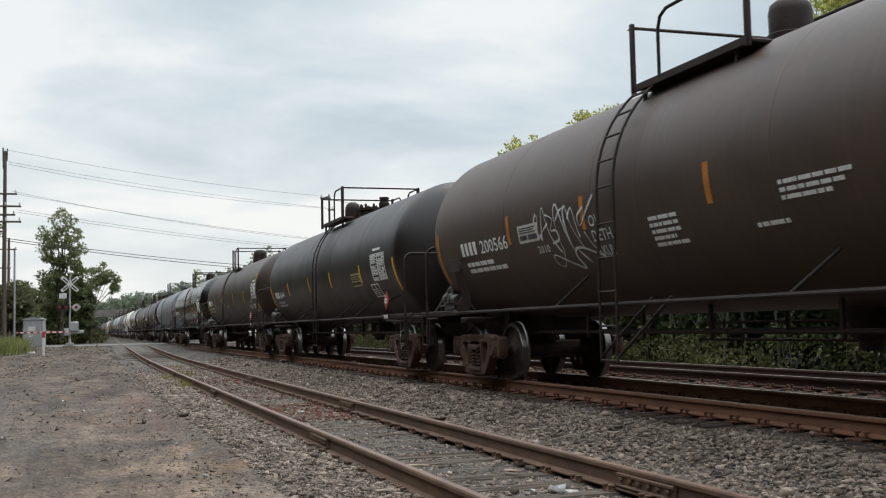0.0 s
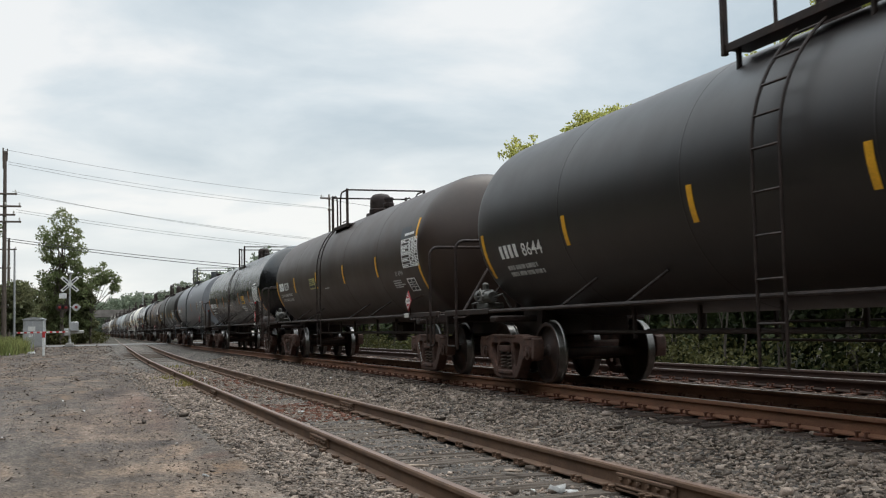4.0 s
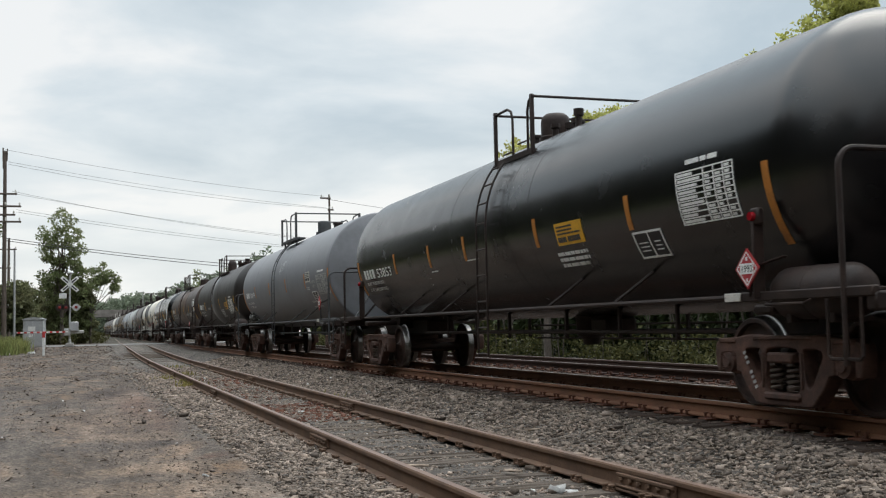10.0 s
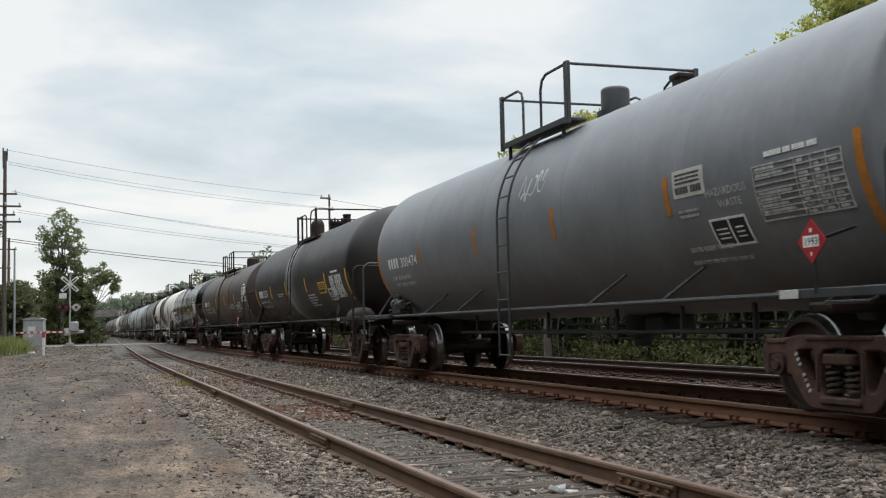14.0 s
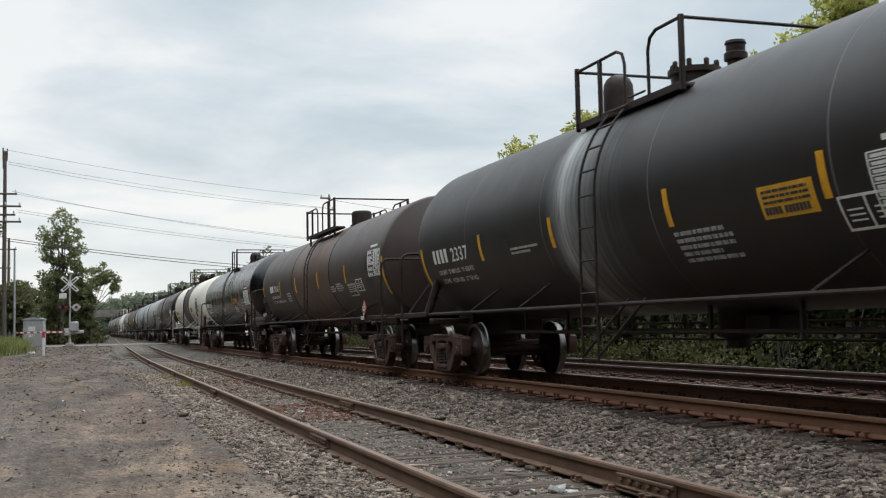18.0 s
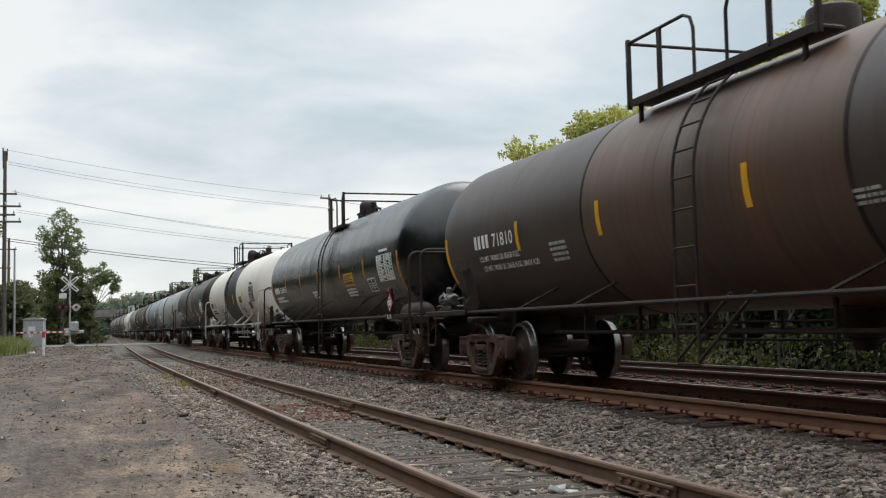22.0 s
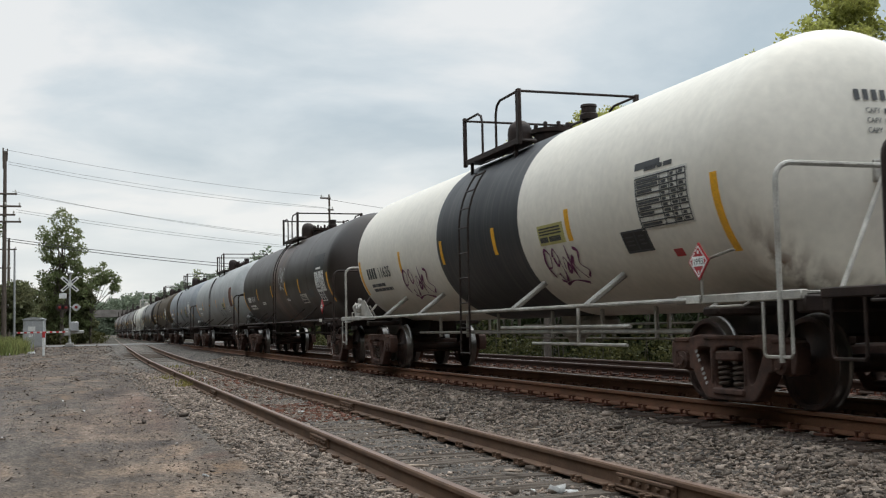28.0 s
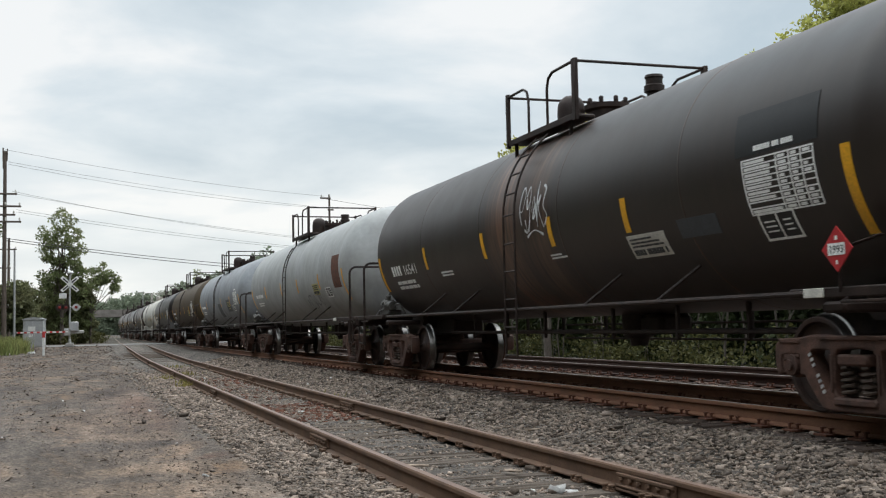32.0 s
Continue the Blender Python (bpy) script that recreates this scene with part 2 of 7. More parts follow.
M_BALLAST_DARK = mat("brake_dust_covered_stone", (0.105, 0.069, 0.053), 0.95, var=(0.6, 1.4), scale=9, grain=90, island=0.6, bump=0.3)
M_GRIT = mat("trodden_gravel_chips", (0.155, 0.122, 0.099), 0.9, var=(0.65, 1.35), scale=9, grain=90, second=(0.11, 0.075, 0.058), second_amount=0.6, island=0.7, bump=0.2)
M_PEBBLE = mat("pale_rubble", (0.5, 0.5, 0.49), 0.8, var=(0.8, 1.15), scale=9, island=0.3, bump=0.1)


# ---- mesh building ----
class Shape:
    """A list of vertices and faces to which primitives are added; becomes one mesh."""

    def __init__(self):
        self.v, self.f, self.mi, self.cur = [], [], [], 0

    def add(self, v, f):
        n = len(self.v)
        self.v += [tuple(p) for p in v]
        self.f += [tuple(i + n for i in q) for q in f]
        self.mi += [self.cur] * len(f)
        return self

    def box(self, c, s, cham=0.01, turn=None):
        """A box with chamfered edges; c its centre, s its full size, turn an optional Matrix."""
        h = [k / 2 for k in s]
        cham = min(cham, min(h) * 0.5)
        v, idx = [], {}
        for sx in (-1, 1):
            for sy in (-1, 1):
                for sz in (-1, 1):
                    for a in range(3):
                        p = [sx * (h[0] - cham), sy * (h[1] - cham), sz * (h[2] - cham)]
                        p[a] = (sx, sy, sz)[a] * h[a]
                        idx[(sx, sy, sz, a)] = len(v)
                        v.append(Vector(p))
        f = []
        for a in range(3):
            b, d = (a + 1) % 3, (a + 2) % 3
            for s1 in (-1, 1):
                q = []
                for sb, sd in ((-1, -1), (1, -1), (1, 1), (-1, 1)):
                    k = [0, 0, 0]
                    k[a], k[b], k[d] = s1, sb, sd
                    q.append(idx[(*k, a)])
                f.append(q if s1 > 0 else q[::-1])
        for a in range(3):
            b, d = (a + 1) % 3, (a + 2) % 3
            for sb in (-1, 1):
                for sd in (-1, 1):
                    def at(sa, face):
                        k = [0, 0, 0]
                        k[a], k[b], k[d] = sa, sb, sd
                        return idx[(*k, face)]
                    q = [at(-1, b), at(1, b), at(1, d), at(-1, d)]
                    f.append(q if sb * sd < 0 else q[::-1])
        for sx in (-1, 1):
            for sy in (-1, 1):
                for sz in (-1, 1):
                    q = [idx[(sx, sy, sz, a)] for a in range(3)]
                    f.append(q if sx * sy * sz > 0 else q[::-1])
        if turn is not None:
            v = [turn @ p for p in v]
        return self.add([p + Vector(c) for p in v], f)

    def beam(self, a, b, w, h, cham=0.008):
        """A chamfered bar from a to b."""
        a, b = Vector(a), Vector(b)
        d = b - a
        q = d.to_track_quat("Y", "Z").to_matrix()
        return self.box((a + b) / 2, (w, d.length, h), cham, q)

    def tube(self, path, r, n=8, caps=True):
        """A round bar along a line of points."""
        P = [Vector(p) for p in path]
        v, f = [], []
        up = None
        for i, p in enumerate(P):
            t = (P[min(i + 1, len(P) - 1)] - P[max(i - 1, 0)]).normalized()
            if up is None:
                up = Vector((0, 0, 1)) if abs(t.z) < 0.9 else Vector((1, 0, 0))
            s = t.cross(up).normalized()
            up = s.cross(t).normalized()
            for k in range(n):
                an = 2 * math.pi * k / n
                v.append(p + r * (math.cos(an) * s + math.sin(an) * up))
        for i in range(len(P) - 1):
            for k in range(n):
                f.append((i * n + k, i * n + (k + 1) % n, (i + 1) * n + (k + 1) % n, (i + 1) * n + k))
        if caps:
            f.append(tuple(range(n))[::-1])
            f.append(tuple(range((len(P) - 1) * n, len(P) * n)))
        return self.add(v, f)

    def lathe(self, prof, axis="y", c=(0, 0, 0), n=24):
        """Turn a profile of (radius, height) about an axis through c."""
        v, f = [], []
        for r, h in prof:
            for k in range(n):
                a = 2 * math.pi * k / n
                u, w = r * math.cos(a), r * math.sin(a)
                p = {"y": (w, h, u), "z": (u, w, h), "x": (h, u, w)}[axis]
                v.append(Vector(p) + Vector(c))
        for i in range(len(prof) - 1):
            for k in range(n):
                f.append((i * n + k, i * n + (k + 1) % n, (i + 1) * n + (k + 1) % n, (i + 1) * n + k))
        f.append(tuple(range(n))[::-1])
        f.append(tuple(range((len(prof) - 1) * n, len(prof) * n)))
        return self.add(v, f)

    def prism(self, poly, x0, x1):
        """A polygon of (y, z) given depth from x0 to x1."""
        n = len(poly)
        v = [(x0, y, z) for y, z in poly] + [(x1, y, z) for y, z in poly]
        f = [tuple(range(n)), tuple(range(n, 2 * n))[::-1]]
        f += [(i, i + n, (i + 1) % n + n, (i + 1) % n) for i in range(n)]
        return self.add(v, f)

    def mesh(self, name, mats, smooth=False, angle=40):
        me = bpy.data.meshes.new(name)
        me.from_pydata(self.v, [], self.f)
        for m in (mats if isinstance(mats, (list, tuple)) else [mats]):
            me.materials.append(m)
        if max(self.mi, default=0):
            me.polygons.foreach_set("material_index", self.mi)
        bm = bmesh.new()
        bm.from_mesh(me)
        bmesh.ops.recalc_face_normals(bm, faces=bm.faces)
        if smooth:
            lim = radians(angle)
            for fc in bm.faces:
                fc.smooth = True
            for e in bm.edges:
                e.smooth = len(e.link_faces) == 2 and e.calc_face_angle(0) < lim
        bm.to_mesh(me)
        bm.free()
        return me


def part(name, shape, material, parent=None, label="", at=None, smooth=True):
    """Link a Shape (or a ready mesh) as one mesh object under a thing or a part."""
    me = shape if isinstance(shape, bpy.types.Mesh) else shape.mesh(name, material, smooth)
    ob = new(name, me)
    if parent is not None:
        ob.parent = parent
    if at is not None:
        ob.matrix_basis = at if isinstance(at, Matrix) else Matrix.Translation(at)
    if label:
        ob["label"] = label
    return ob


def thing(name, label, category, group="", kind="", at=None):
    ob = new(name)
    if at is not None:
        ob.matrix_basis = at
    return tagged(ob, label, category, group, kind)


MESHES = {}


def shared(key, make, material, smooth=True):
    """The mesh of that key, made once."""
    k = (key, material.name if not isinstance(material, (list, tuple)) else tuple(m.name for m in material))
    if k not in MESHES:
        MESHES[k] = make().mesh(str(key if isinstance(key, str) else key[0]), material, smooth)
    return MESHES[k]


def bulk_mesh(name, v, f, material):
    """A large mesh from arrays of corners and triangles."""
    me = bpy.data.meshes.new(name)
    me.vertices.add(len(v))
    me.vertices.foreach_set("co", np.asarray(v, np.float32).ravel())
    me.loops.add(f.size)
    me.loops.foreach_set("vertex_index", f.astype(np.int32).ravel())
    me.polygons.add(len(f))
    me.polygons.foreach_set("loop_start", np.arange(0, f.size, f.shape[1], dtype=np.int32))
    for m in (material if isinstance(material, (list, tuple)) else [material]):
        me.materials.append(m)
    me.update(calc_edges=True)
    return me


def smoothstep(a, b, x):
    t = min(1, max(0, (x - a) / (b - a)))
    return t * t * (3 - 2 * t)


# ---- the ground, tracks and crossing ----
XM, XT, XS = 7.43, 11.24, 3.17          # centres of the main, the far and the near track
SIDING_Z = -0.197
CROSS = (84.0, 93.0)


def siding_x(y):
    return XS + 1.2e-4 * max(0, y - 12) ** 2 if y < 110 else XS + 1.2e-4 * 98 ** 2 + 0.0235 * (y - 110)


def siding_rise(y):
    return 0.19 * smoothstep(40, 82, y)


def ground_z(x, y):
    lift = smoothstep(48, 83, y)
    lot = -0.43 + 0.40 * lift
    # the bed of the two through tracks, with its sloping shoulder
    bed = -0.215
    e = smoothstep(4.75, 5.75, x) * (1 - smoothstep(13.2, 14.4, x))
    z = lot * (1 - e) + max(bed, lot) * e
    if x > 14:
        z = -0.45 + 0.25 * smoothstep(16, 40, x)
    if x < -12:
        z += 0.6 * smoothstep(12, 30, -x)
    if CROSS[0] - 1 < y < CROSS[1] + 1:
        z = min(max(z, -0.2), -0.05)
    # stone packed round the siding: its sleepers are all but buried
    if 0.6 < x < 4.9 and y < 82:
        fill = smoothstep(0.6, 1.7, x) * (1 - smoothstep(4.3, 4.9, x)) * (1 - smoothstep(45, 80, y))
        top = -0.372 if (x < 2.4 or x > 3.95) else -0.408 + 0.014 * smoothstep(12, 24, y)
        z = z * (1 - fill) + top * fill
    w = 0.012 if -8 < x < 5 else 0.03
    return z + w * noise.noise((x * 0.9, y * 0.7, 0.0)) + 0.4 * w * noise.noise((x * 3.1, y * 2.7, 4.0))


def build_ground():
    xs = [-900, -400, -200, -100, -60, -40, -30, -22, -17, -13, -10] + [-8 + 0.4 * i for i in range(23)] + [1.0 + 0.14 * i for i in range(31)] + [5.4 + 0.25 * i for i in range(40)] + [15.5, 17, 19, 22, 27, 35, 50, 80, 140, 260, 500, 1000]
    ys = [-300, -100, -40, -15, -5, 0] + [2 + 0.4 * i for i in range(60)] + [26 + 1.2 * i for i in range(60)] + [100, 105, 112, 120, 135, 150, 180, 220, 270, 340, 430, 560, 800, 1300, 2200]
    v = [(x, y, ground_z(x, y)) for y in ys for x in xs]
    n = len(xs)
    f = [(j * n + i, j * n + i + 1, (j + 1) * n + i + 1, (j + 1) * n + i) for j in range(len(ys) - 1) for i in range(n - 1)]
    m = mat("dirt_and_gravel_lot", (0.152, 0.117, 0.09), 0.95, var=(0.7, 1.25), scale=0.55, grain=34, second=(0.19, 0.138, 0.098), second_amount=0.75, bump=1.0)
    # loose gravel, shoulder stone and grass are told apart by where they lie
    nt = m.node_tree
    N, L = nt.nodes.new, nt.links.new
    p = nt.nodes["Principled BSDF"]
    colour = p.inputs["Base Color"].links[0].from_socket
    co, sep, along = N("ShaderNodeTexCoord"), N("ShaderNodeSeparateXYZ"), N("ShaderNodeMapping")
    L(co.outputs["Object"], sep.inputs[0])
    # wheel ruts and washes run along the tracks
    along.inputs["Scale"].default_value = (1.0, 0.36, 1.0)
    L(co.outputs["Object"], along.inputs["Vector"])

    def between(sock, a0, a1, wob=0.5, sc=0.6):
        nz, ad, r = N("ShaderNodeTexNoise"), N("ShaderNodeMath"), N("ShaderNodeMapRange")
        nz.inputs["Scale"].default_value, nz.inputs["Detail"].default_value = sc, 5
        L(co.outputs["Object"], nz.inputs["Vector"])
        ad.operation, ad.inputs[1].default_value = "MULTIPLY_ADD", wob
        L(nz.outputs["Fac"], ad.inputs[0])
        L(sock, ad.inputs[2])
        r.inputs["From Min"].default_value, r.inputs["From Max"].default_value = a0, a1
        L(ad.outputs[0], r.inputs["Value"])
        return r.outputs[0]

    def mix(fac, a, b):
        mx = N("ShaderNodeMixRGB")
        L(fac, mx.inputs[0])
        L(a, mx.inputs[1])
        if isinstance(b, tuple):
            mx.inputs[2].default_value = (*b, 1)
        else:
            L(b, mx.inputs[2])
        return mx.outputs[0]

    def speckle(c0, c1, scale):
        vo, cr = N("ShaderNodeTexVoronoi"), N("ShaderNodeValToRGB")
        vo.inputs["Scale"].default_value = scale
        L(co.outputs["Object"], vo.inputs["Vector"])
        sp = N("ShaderNodeSeparateColor")
        L(vo.outputs["Color"], sp.inputs[0])
        cr.color_ramp.elements[0].color, cr.color_ramp.elements[1].color = (*c0, 1), (*c1, 1)
        L(sp.outputs[0], cr.inputs["Fac"])
        return cr.outputs[0]

    fine = speckle((0.045, 0.036, 0.03), (0.155, 0.124, 0.101), 33)
    grav = between(sep.outputs["Y"], 10.5, 16.0, 6.0, 0.45)
    colour = mix(grav, colour, fine)
    worn = N("ShaderNodeTexNoise")
    worn.inputs["Scale"].default_value, worn.inputs["Detail"].default_value = 0.28, 6
    L(along.outputs[0], worn.inputs["Vector"])
    wr = N("ShaderNodeMapRange")
    wr.inputs["From Min"].default_value, wr.inputs["From Max"].default_value, wr.inputs["To Max"].default_value = 0.46, 0.6, 0.85
    L(worn.outputs["Fac"], wr.inputs["Value"])
    near = N("ShaderNodeMath")
    near.operation = "MULTIPLY"
    L(between(sep.outputs["Y"], 34.0, 18.0, 6.0, 0.3), near.inputs[0])
    L(wr.outputs[0], near.inputs[1])
    colour = mix(near.outputs[0], colour, (0.15, 0.107, 0.08))
    # damp dark and dry reddish stains across the lot
    for sc, c, lo, hi, amt in ((0.6, (0.055, 0.041, 0.033), 0.53, 0.66, 0.75), (0.75, (0.185, 0.122, 0.08), 0.52, 0.62, 0.8)):
        nz, mr = N("ShaderNodeTexNoise"), N("ShaderNodeMapRange")
        nz.inputs["Scale"].default_value, nz.inputs["Detail"].default_value, nz.inputs["Roughness"].default_value = sc, 8, 0.7
        nz.inputs["Distortion"].default_value = 0.6 + sc
        L(along.outputs[0], nz.inputs["Vector"])
        mr.inputs["From Min"].default_value, mr.inputs["From Max"].default_value, mr.inputs["To Max"].default_value = lo, hi, amt
        L(nz.outputs["Fac"], mr.inputs["Value"])
        colour = mix(mr.outputs[0], colour, c)
    # patches of bare dirt, sand and churned earth: centre, half sizes, colour, strength
    for cx, cy, rx, ry, c, amt in ((-2.4, 20.0, 2.2, 9.0, (0.1, 0.088, 0.078), 0.7), (0.75, 23.5, 0.75, 4.0, (0.125, 0.088, 0.068), 0.8), (0.6, 25.0, 0.5, 1.8, (0.045, 0.033, 0.027), 0.95), (1.05, 20.0, 0.5, 3.4, (0.125, 0.078, 0.058), 0.8),
                                   (1.2, 16.4, 0.35, 2.2, (0.13, 0.083, 0.062), 0.75), (0.6, 10.9, 0.9, 0.55, (0.185, 0.132, 0.094), 0.8), (1.55, 10.35, 0.42, 0.55, (0.27, 0.155, 0.078), 0.95), (1.42, 11.45, 0.28, 0.35, (0.125, 0.068, 0.045), 0.9),
                                   (0.1, 9.6, 1.3, 0.45, (0.17, 0.122, 0.088), 0.7), (0.3, 13.3, 0.9, 0.8, (0.07, 0.058, 0.05), 0.75), (-0.9, 13.0, 0.7, 2.4, (0.095, 0.08, 0.068), 0.7), (0.9, 13.4, 0.35, 0.5, (0.05, 0.04, 0.034), 0.9)):
        off, shr, ln, nz, ad, mr = N("ShaderNodeVectorMath"), N("ShaderNodeVectorMath"), N("ShaderNodeVectorMath"), N("ShaderNodeTexNoise"), N("ShaderNodeMath"), N("ShaderNodeMapRange")
        off.operation, shr.operation, ln.operation = "SUBTRACT", "MULTIPLY", "LENGTH"
        off.inputs[1].default_value, shr.inputs[1].default_value = (cx, cy, 0), (1 / rx, 1 / ry, 0)
        L(co.outputs["Object"], off.inputs[0])
        L(off.outputs[0], shr.inputs[0])
        L(shr.outputs[0], ln.inputs[0])
        nz.inputs["Scale"].default_value, nz.inputs["Detail"].default_value, nz.inputs["Roughness"].default_value = 2.3, 8, 0.75
        L(along.outputs[0], nz.inputs["Vector"])
        ad.operation, ad.inputs[1].default_value = "MULTIPLY_ADD", 2.2
        L(nz.outputs["Fac"], ad.inputs[0])
        L(ln.outputs["Value"], ad.inputs[2])
        mr.inputs["From Min"].default_value, mr.inputs["From Max"].default_value, mr.inputs["To Max"].default_value = 2.2, 1.5, amt
        L(ad.outputs[0], mr.inputs["Value"])
        colour = mix(mr.outputs[0], colour, c)
    stone = speckle((0.04, 0.034, 0.029), (0.16, 0.137, 0.118), 24)
    colour = mix(between(sep.outputs["X"], 1.6, 2.2, 0.9, 1.4), colour, stone)
    for sc, lo, hi in ((0.33, 0.72, 1.25), (1.3, 0.6, 1.35), (5.0, 0.6, 1.4), (17.0, 0.62, 1.4), (48.0, 0.7, 1.32)):
        nz, mr, sv = N("ShaderNodeTexNoise"), N("ShaderNodeMapRange"), N("ShaderNodeVectorMath")
        nz.inputs["Scale"].default_value, nz.inputs["Detail"].default_value, nz.inputs["Roughness"].default_value = sc, 6, 0.7
        L(along.outputs[0], nz.inputs["Vector"])
        mr.inputs["From Min"].default_value, mr.inputs["From Max"].default_value = 0.32, 0.68
        mr.inputs["To Min"].default_value, mr.inputs["To Max"].default_value = lo, hi
        L(nz.outputs["Fac"], mr.inputs["Value"])
        sv.operation = "SCALE"
        L(colour, sv.inputs[0])
        L(mr.outputs[0], sv.inputs["Scale"])
        colour = sv.outputs[0]
    # brake dust and rust darken the stone round the two main tracks
    away, rusty = N("ShaderNodeMath"), N("ShaderNodeMath")
    away.operation, away.inputs[1].default_value = "SUBTRACT", 9.33
    L(sep.outputs["X"], away.inputs[0])
    rusty.operation = "ABSOLUTE"
    L(away.outputs[0], rusty.inputs[0])
    dusty = speckle((0.03, 0.019, 0.014), (0.085, 0.052, 0.038), 24)
    colour = mix(between(rusty.outputs[0], 3.55, 3.1, 0.25, 3.0), colour, dusty)
    grass = speckle((0.05, 0.07, 0.02), (0.12, 0.15, 0.045), 6)
    # wood floor: leaf litter coloured extra dark, shade under the trees included
    litter = speckle((0.012, 0.012, 0.006), (0.035, 0.03, 0.015), 9)
    colour = mix(between(sep.outputs["X"], 14.0, 15.5, 1.0), colour, litter)
    neg = N("ShaderNodeMath")
    neg.operation, neg.inputs[1].default_value = "MULTIPLY", -1
    L(sep.outputs["X"], neg.inputs[0])
    colour = mix(between(neg.outputs[0], 6.5, 8.5, 2.0, 0.3), colour, grass)
    far = between(sep.outputs["Y"], 96, 110, 4.0)
    bare = speckle((0.022, 0.02, 0.012), (0.06, 0.05, 0.033), 5)
    colour = mix(far, colour, bare)
    L(colour, p.inputs["Base Color"])
    bu = p.inputs["Normal"].links[0].from_node
    vo = N("ShaderNodeTexVoronoi")
    vo.inputs["Scale"].default_value = 24
    L(co.outputs["Object"], vo.inputs["Vector"])
    L(vo.outputs["Distance"], bu.inputs["Height"])
    bu.inputs["Distance"].default_value = 0.03
    s = Shape()
    s.add(v, f)
    me = s.mesh("ground", m, True, 180)
    tagged(new("ground", me), "grey-brown dirt and gravel lot beside the railway, with worn tan patches", "ground", kind="structure")


build_ground()


def rail_profile():
    """Half of a rail section, (across, up from the base)."""
    return [(-0.07, 0.0), (0.07, 0.0), (0.07, 0.012), (0.012, 0.032), (0.009, 0.12), (0.036, 0.133), (0.036, 0.158), (0.028, 0.17), (-0.028, 0.17), (-0.036, 0.158), (-0.036, 0.133), (-0.009, 0.12), (-0.012, 0.032), (-0.07, 0.012)]


def rail_shape(path, k=1.0):
    """Sweep the rail section along points (x, y, z of the base); the head's running band is material 1."""
    pr = rail_profile()
    n = len(pr)
    s = Shape()
    v = [(x + a * k, y, z + b * k) for x, y, z in path for a, b in pr]
    f, mi = [], []
    for i in range(len(path) - 1):
        for j in range(n):
            f.append((i * n + j, i * n + (j + 1) % n, (i + 1) * n + (j + 1) % n, (i + 1) * n + j))
            mi.append(1 if j in (7,) else 0)
    f += [tuple(range(n))[::-1], tuple(range((len(path) - 1) * n, len(path) * n))]
    s.add(v, f)
    s.mi = mi + [0, 0]
    return s


def tie_shape(seed, length=2.6, w=0.225, h=0.17):
    """A sleeper with split, slightly uneven faces; top at z = 0."""
    rnd = random.Random(seed)
    s = Shape()
    nx = 9
    v, f = [], []
    ring = [(-0.5, -1), (0.5, -1), (0.5, -0.15), (0.42, 0), (0.14, 0.02), (0.05, -0.1), (-0.05, 0.0), (-0.42, 0), (-0.5, -0.15)]
    n = len(ring)
    for i in range(nx):
        x = -length / 2 + length * i / (nx - 1)
        for a, b in ring:
            v.append((x + rnd.uniform(-0.01, 0.01), a * w + rnd.uniform(-0.008, 0.008), b * h + (rnd.uniform(-0.012, 0.006) if b > -0.5 else 0)))
    for i in range(nx - 1):
        for j in range(n):
            f.append((i * n + j, i * n + (j + 1) % n, (i + 1) * n + (j + 1) % n, (i + 1) * n + j))
    f += [tuple(range(n))[::-1], tuple(range((nx - 1) * n, nx * n))]
    return s.add(v, f)


TIES = [tie_shape(i).mesh("tie", M_TIE, False) for i in range(7)]
TIES_DARK = [tie_shape(i + 20).mesh("tie", M_TIE_DARK, False) for i in range(5)]


def plate_shape(w=0.36, d=0.19, rise=0.068):
    s = Shape()
    s.box((0, 0, 0.008), (w, d, 0.02), 0.004)
    s.box((-0.085, 0, 0.024), (0.02, d, 0.014), 0.003)
    s.box((0.085, 0, 0.024), (0.02, d, 0.014), 0.003)
    k = d * 0.32
    for x, y in ((-0.1, k), (0.1, -k), (-0.1, -k), (0.1, k)):
        s.box((x, y, rise - 0.023), (0.026, 0.022, 0.05), 0.004)
        s.box((x * 0.9, y, rise), (0.05, 0.036, 0.018), 0.006)
    return s


def joint_shape():
    """A fishplate joint: a ribbed bar on each side of the rail, with bolts and nuts."""
    s = Shape()
    for sx in (-1, 1):
        s.prism([(-0.42, 0.03), (0.42, 0.03), (0.42, 0.125), (-0.42, 0.125)], sx * 0.012, sx * 0.035)
        s.box((sx * 0.04, 0, 0.112), (0.026, 0.84, 0.028), 0.006)
        s.box((sx * 0.045, 0, 0.034), (0.05, 0.84, 0.016), 0.005)
        for i in range(6):
            y = -0.35 + 0.14 * i
            s.lathe([(0.0, -0.012), (0.02, -0.012), (0.022, 0.012), (0.014, 0.016), (0.012, 0.034), (0.0, 0.036)], "x", (sx * 0.052, y, 0.076), 6)
    return s


SIDING_TIES = []      # where the siding's sleepers lie, along y


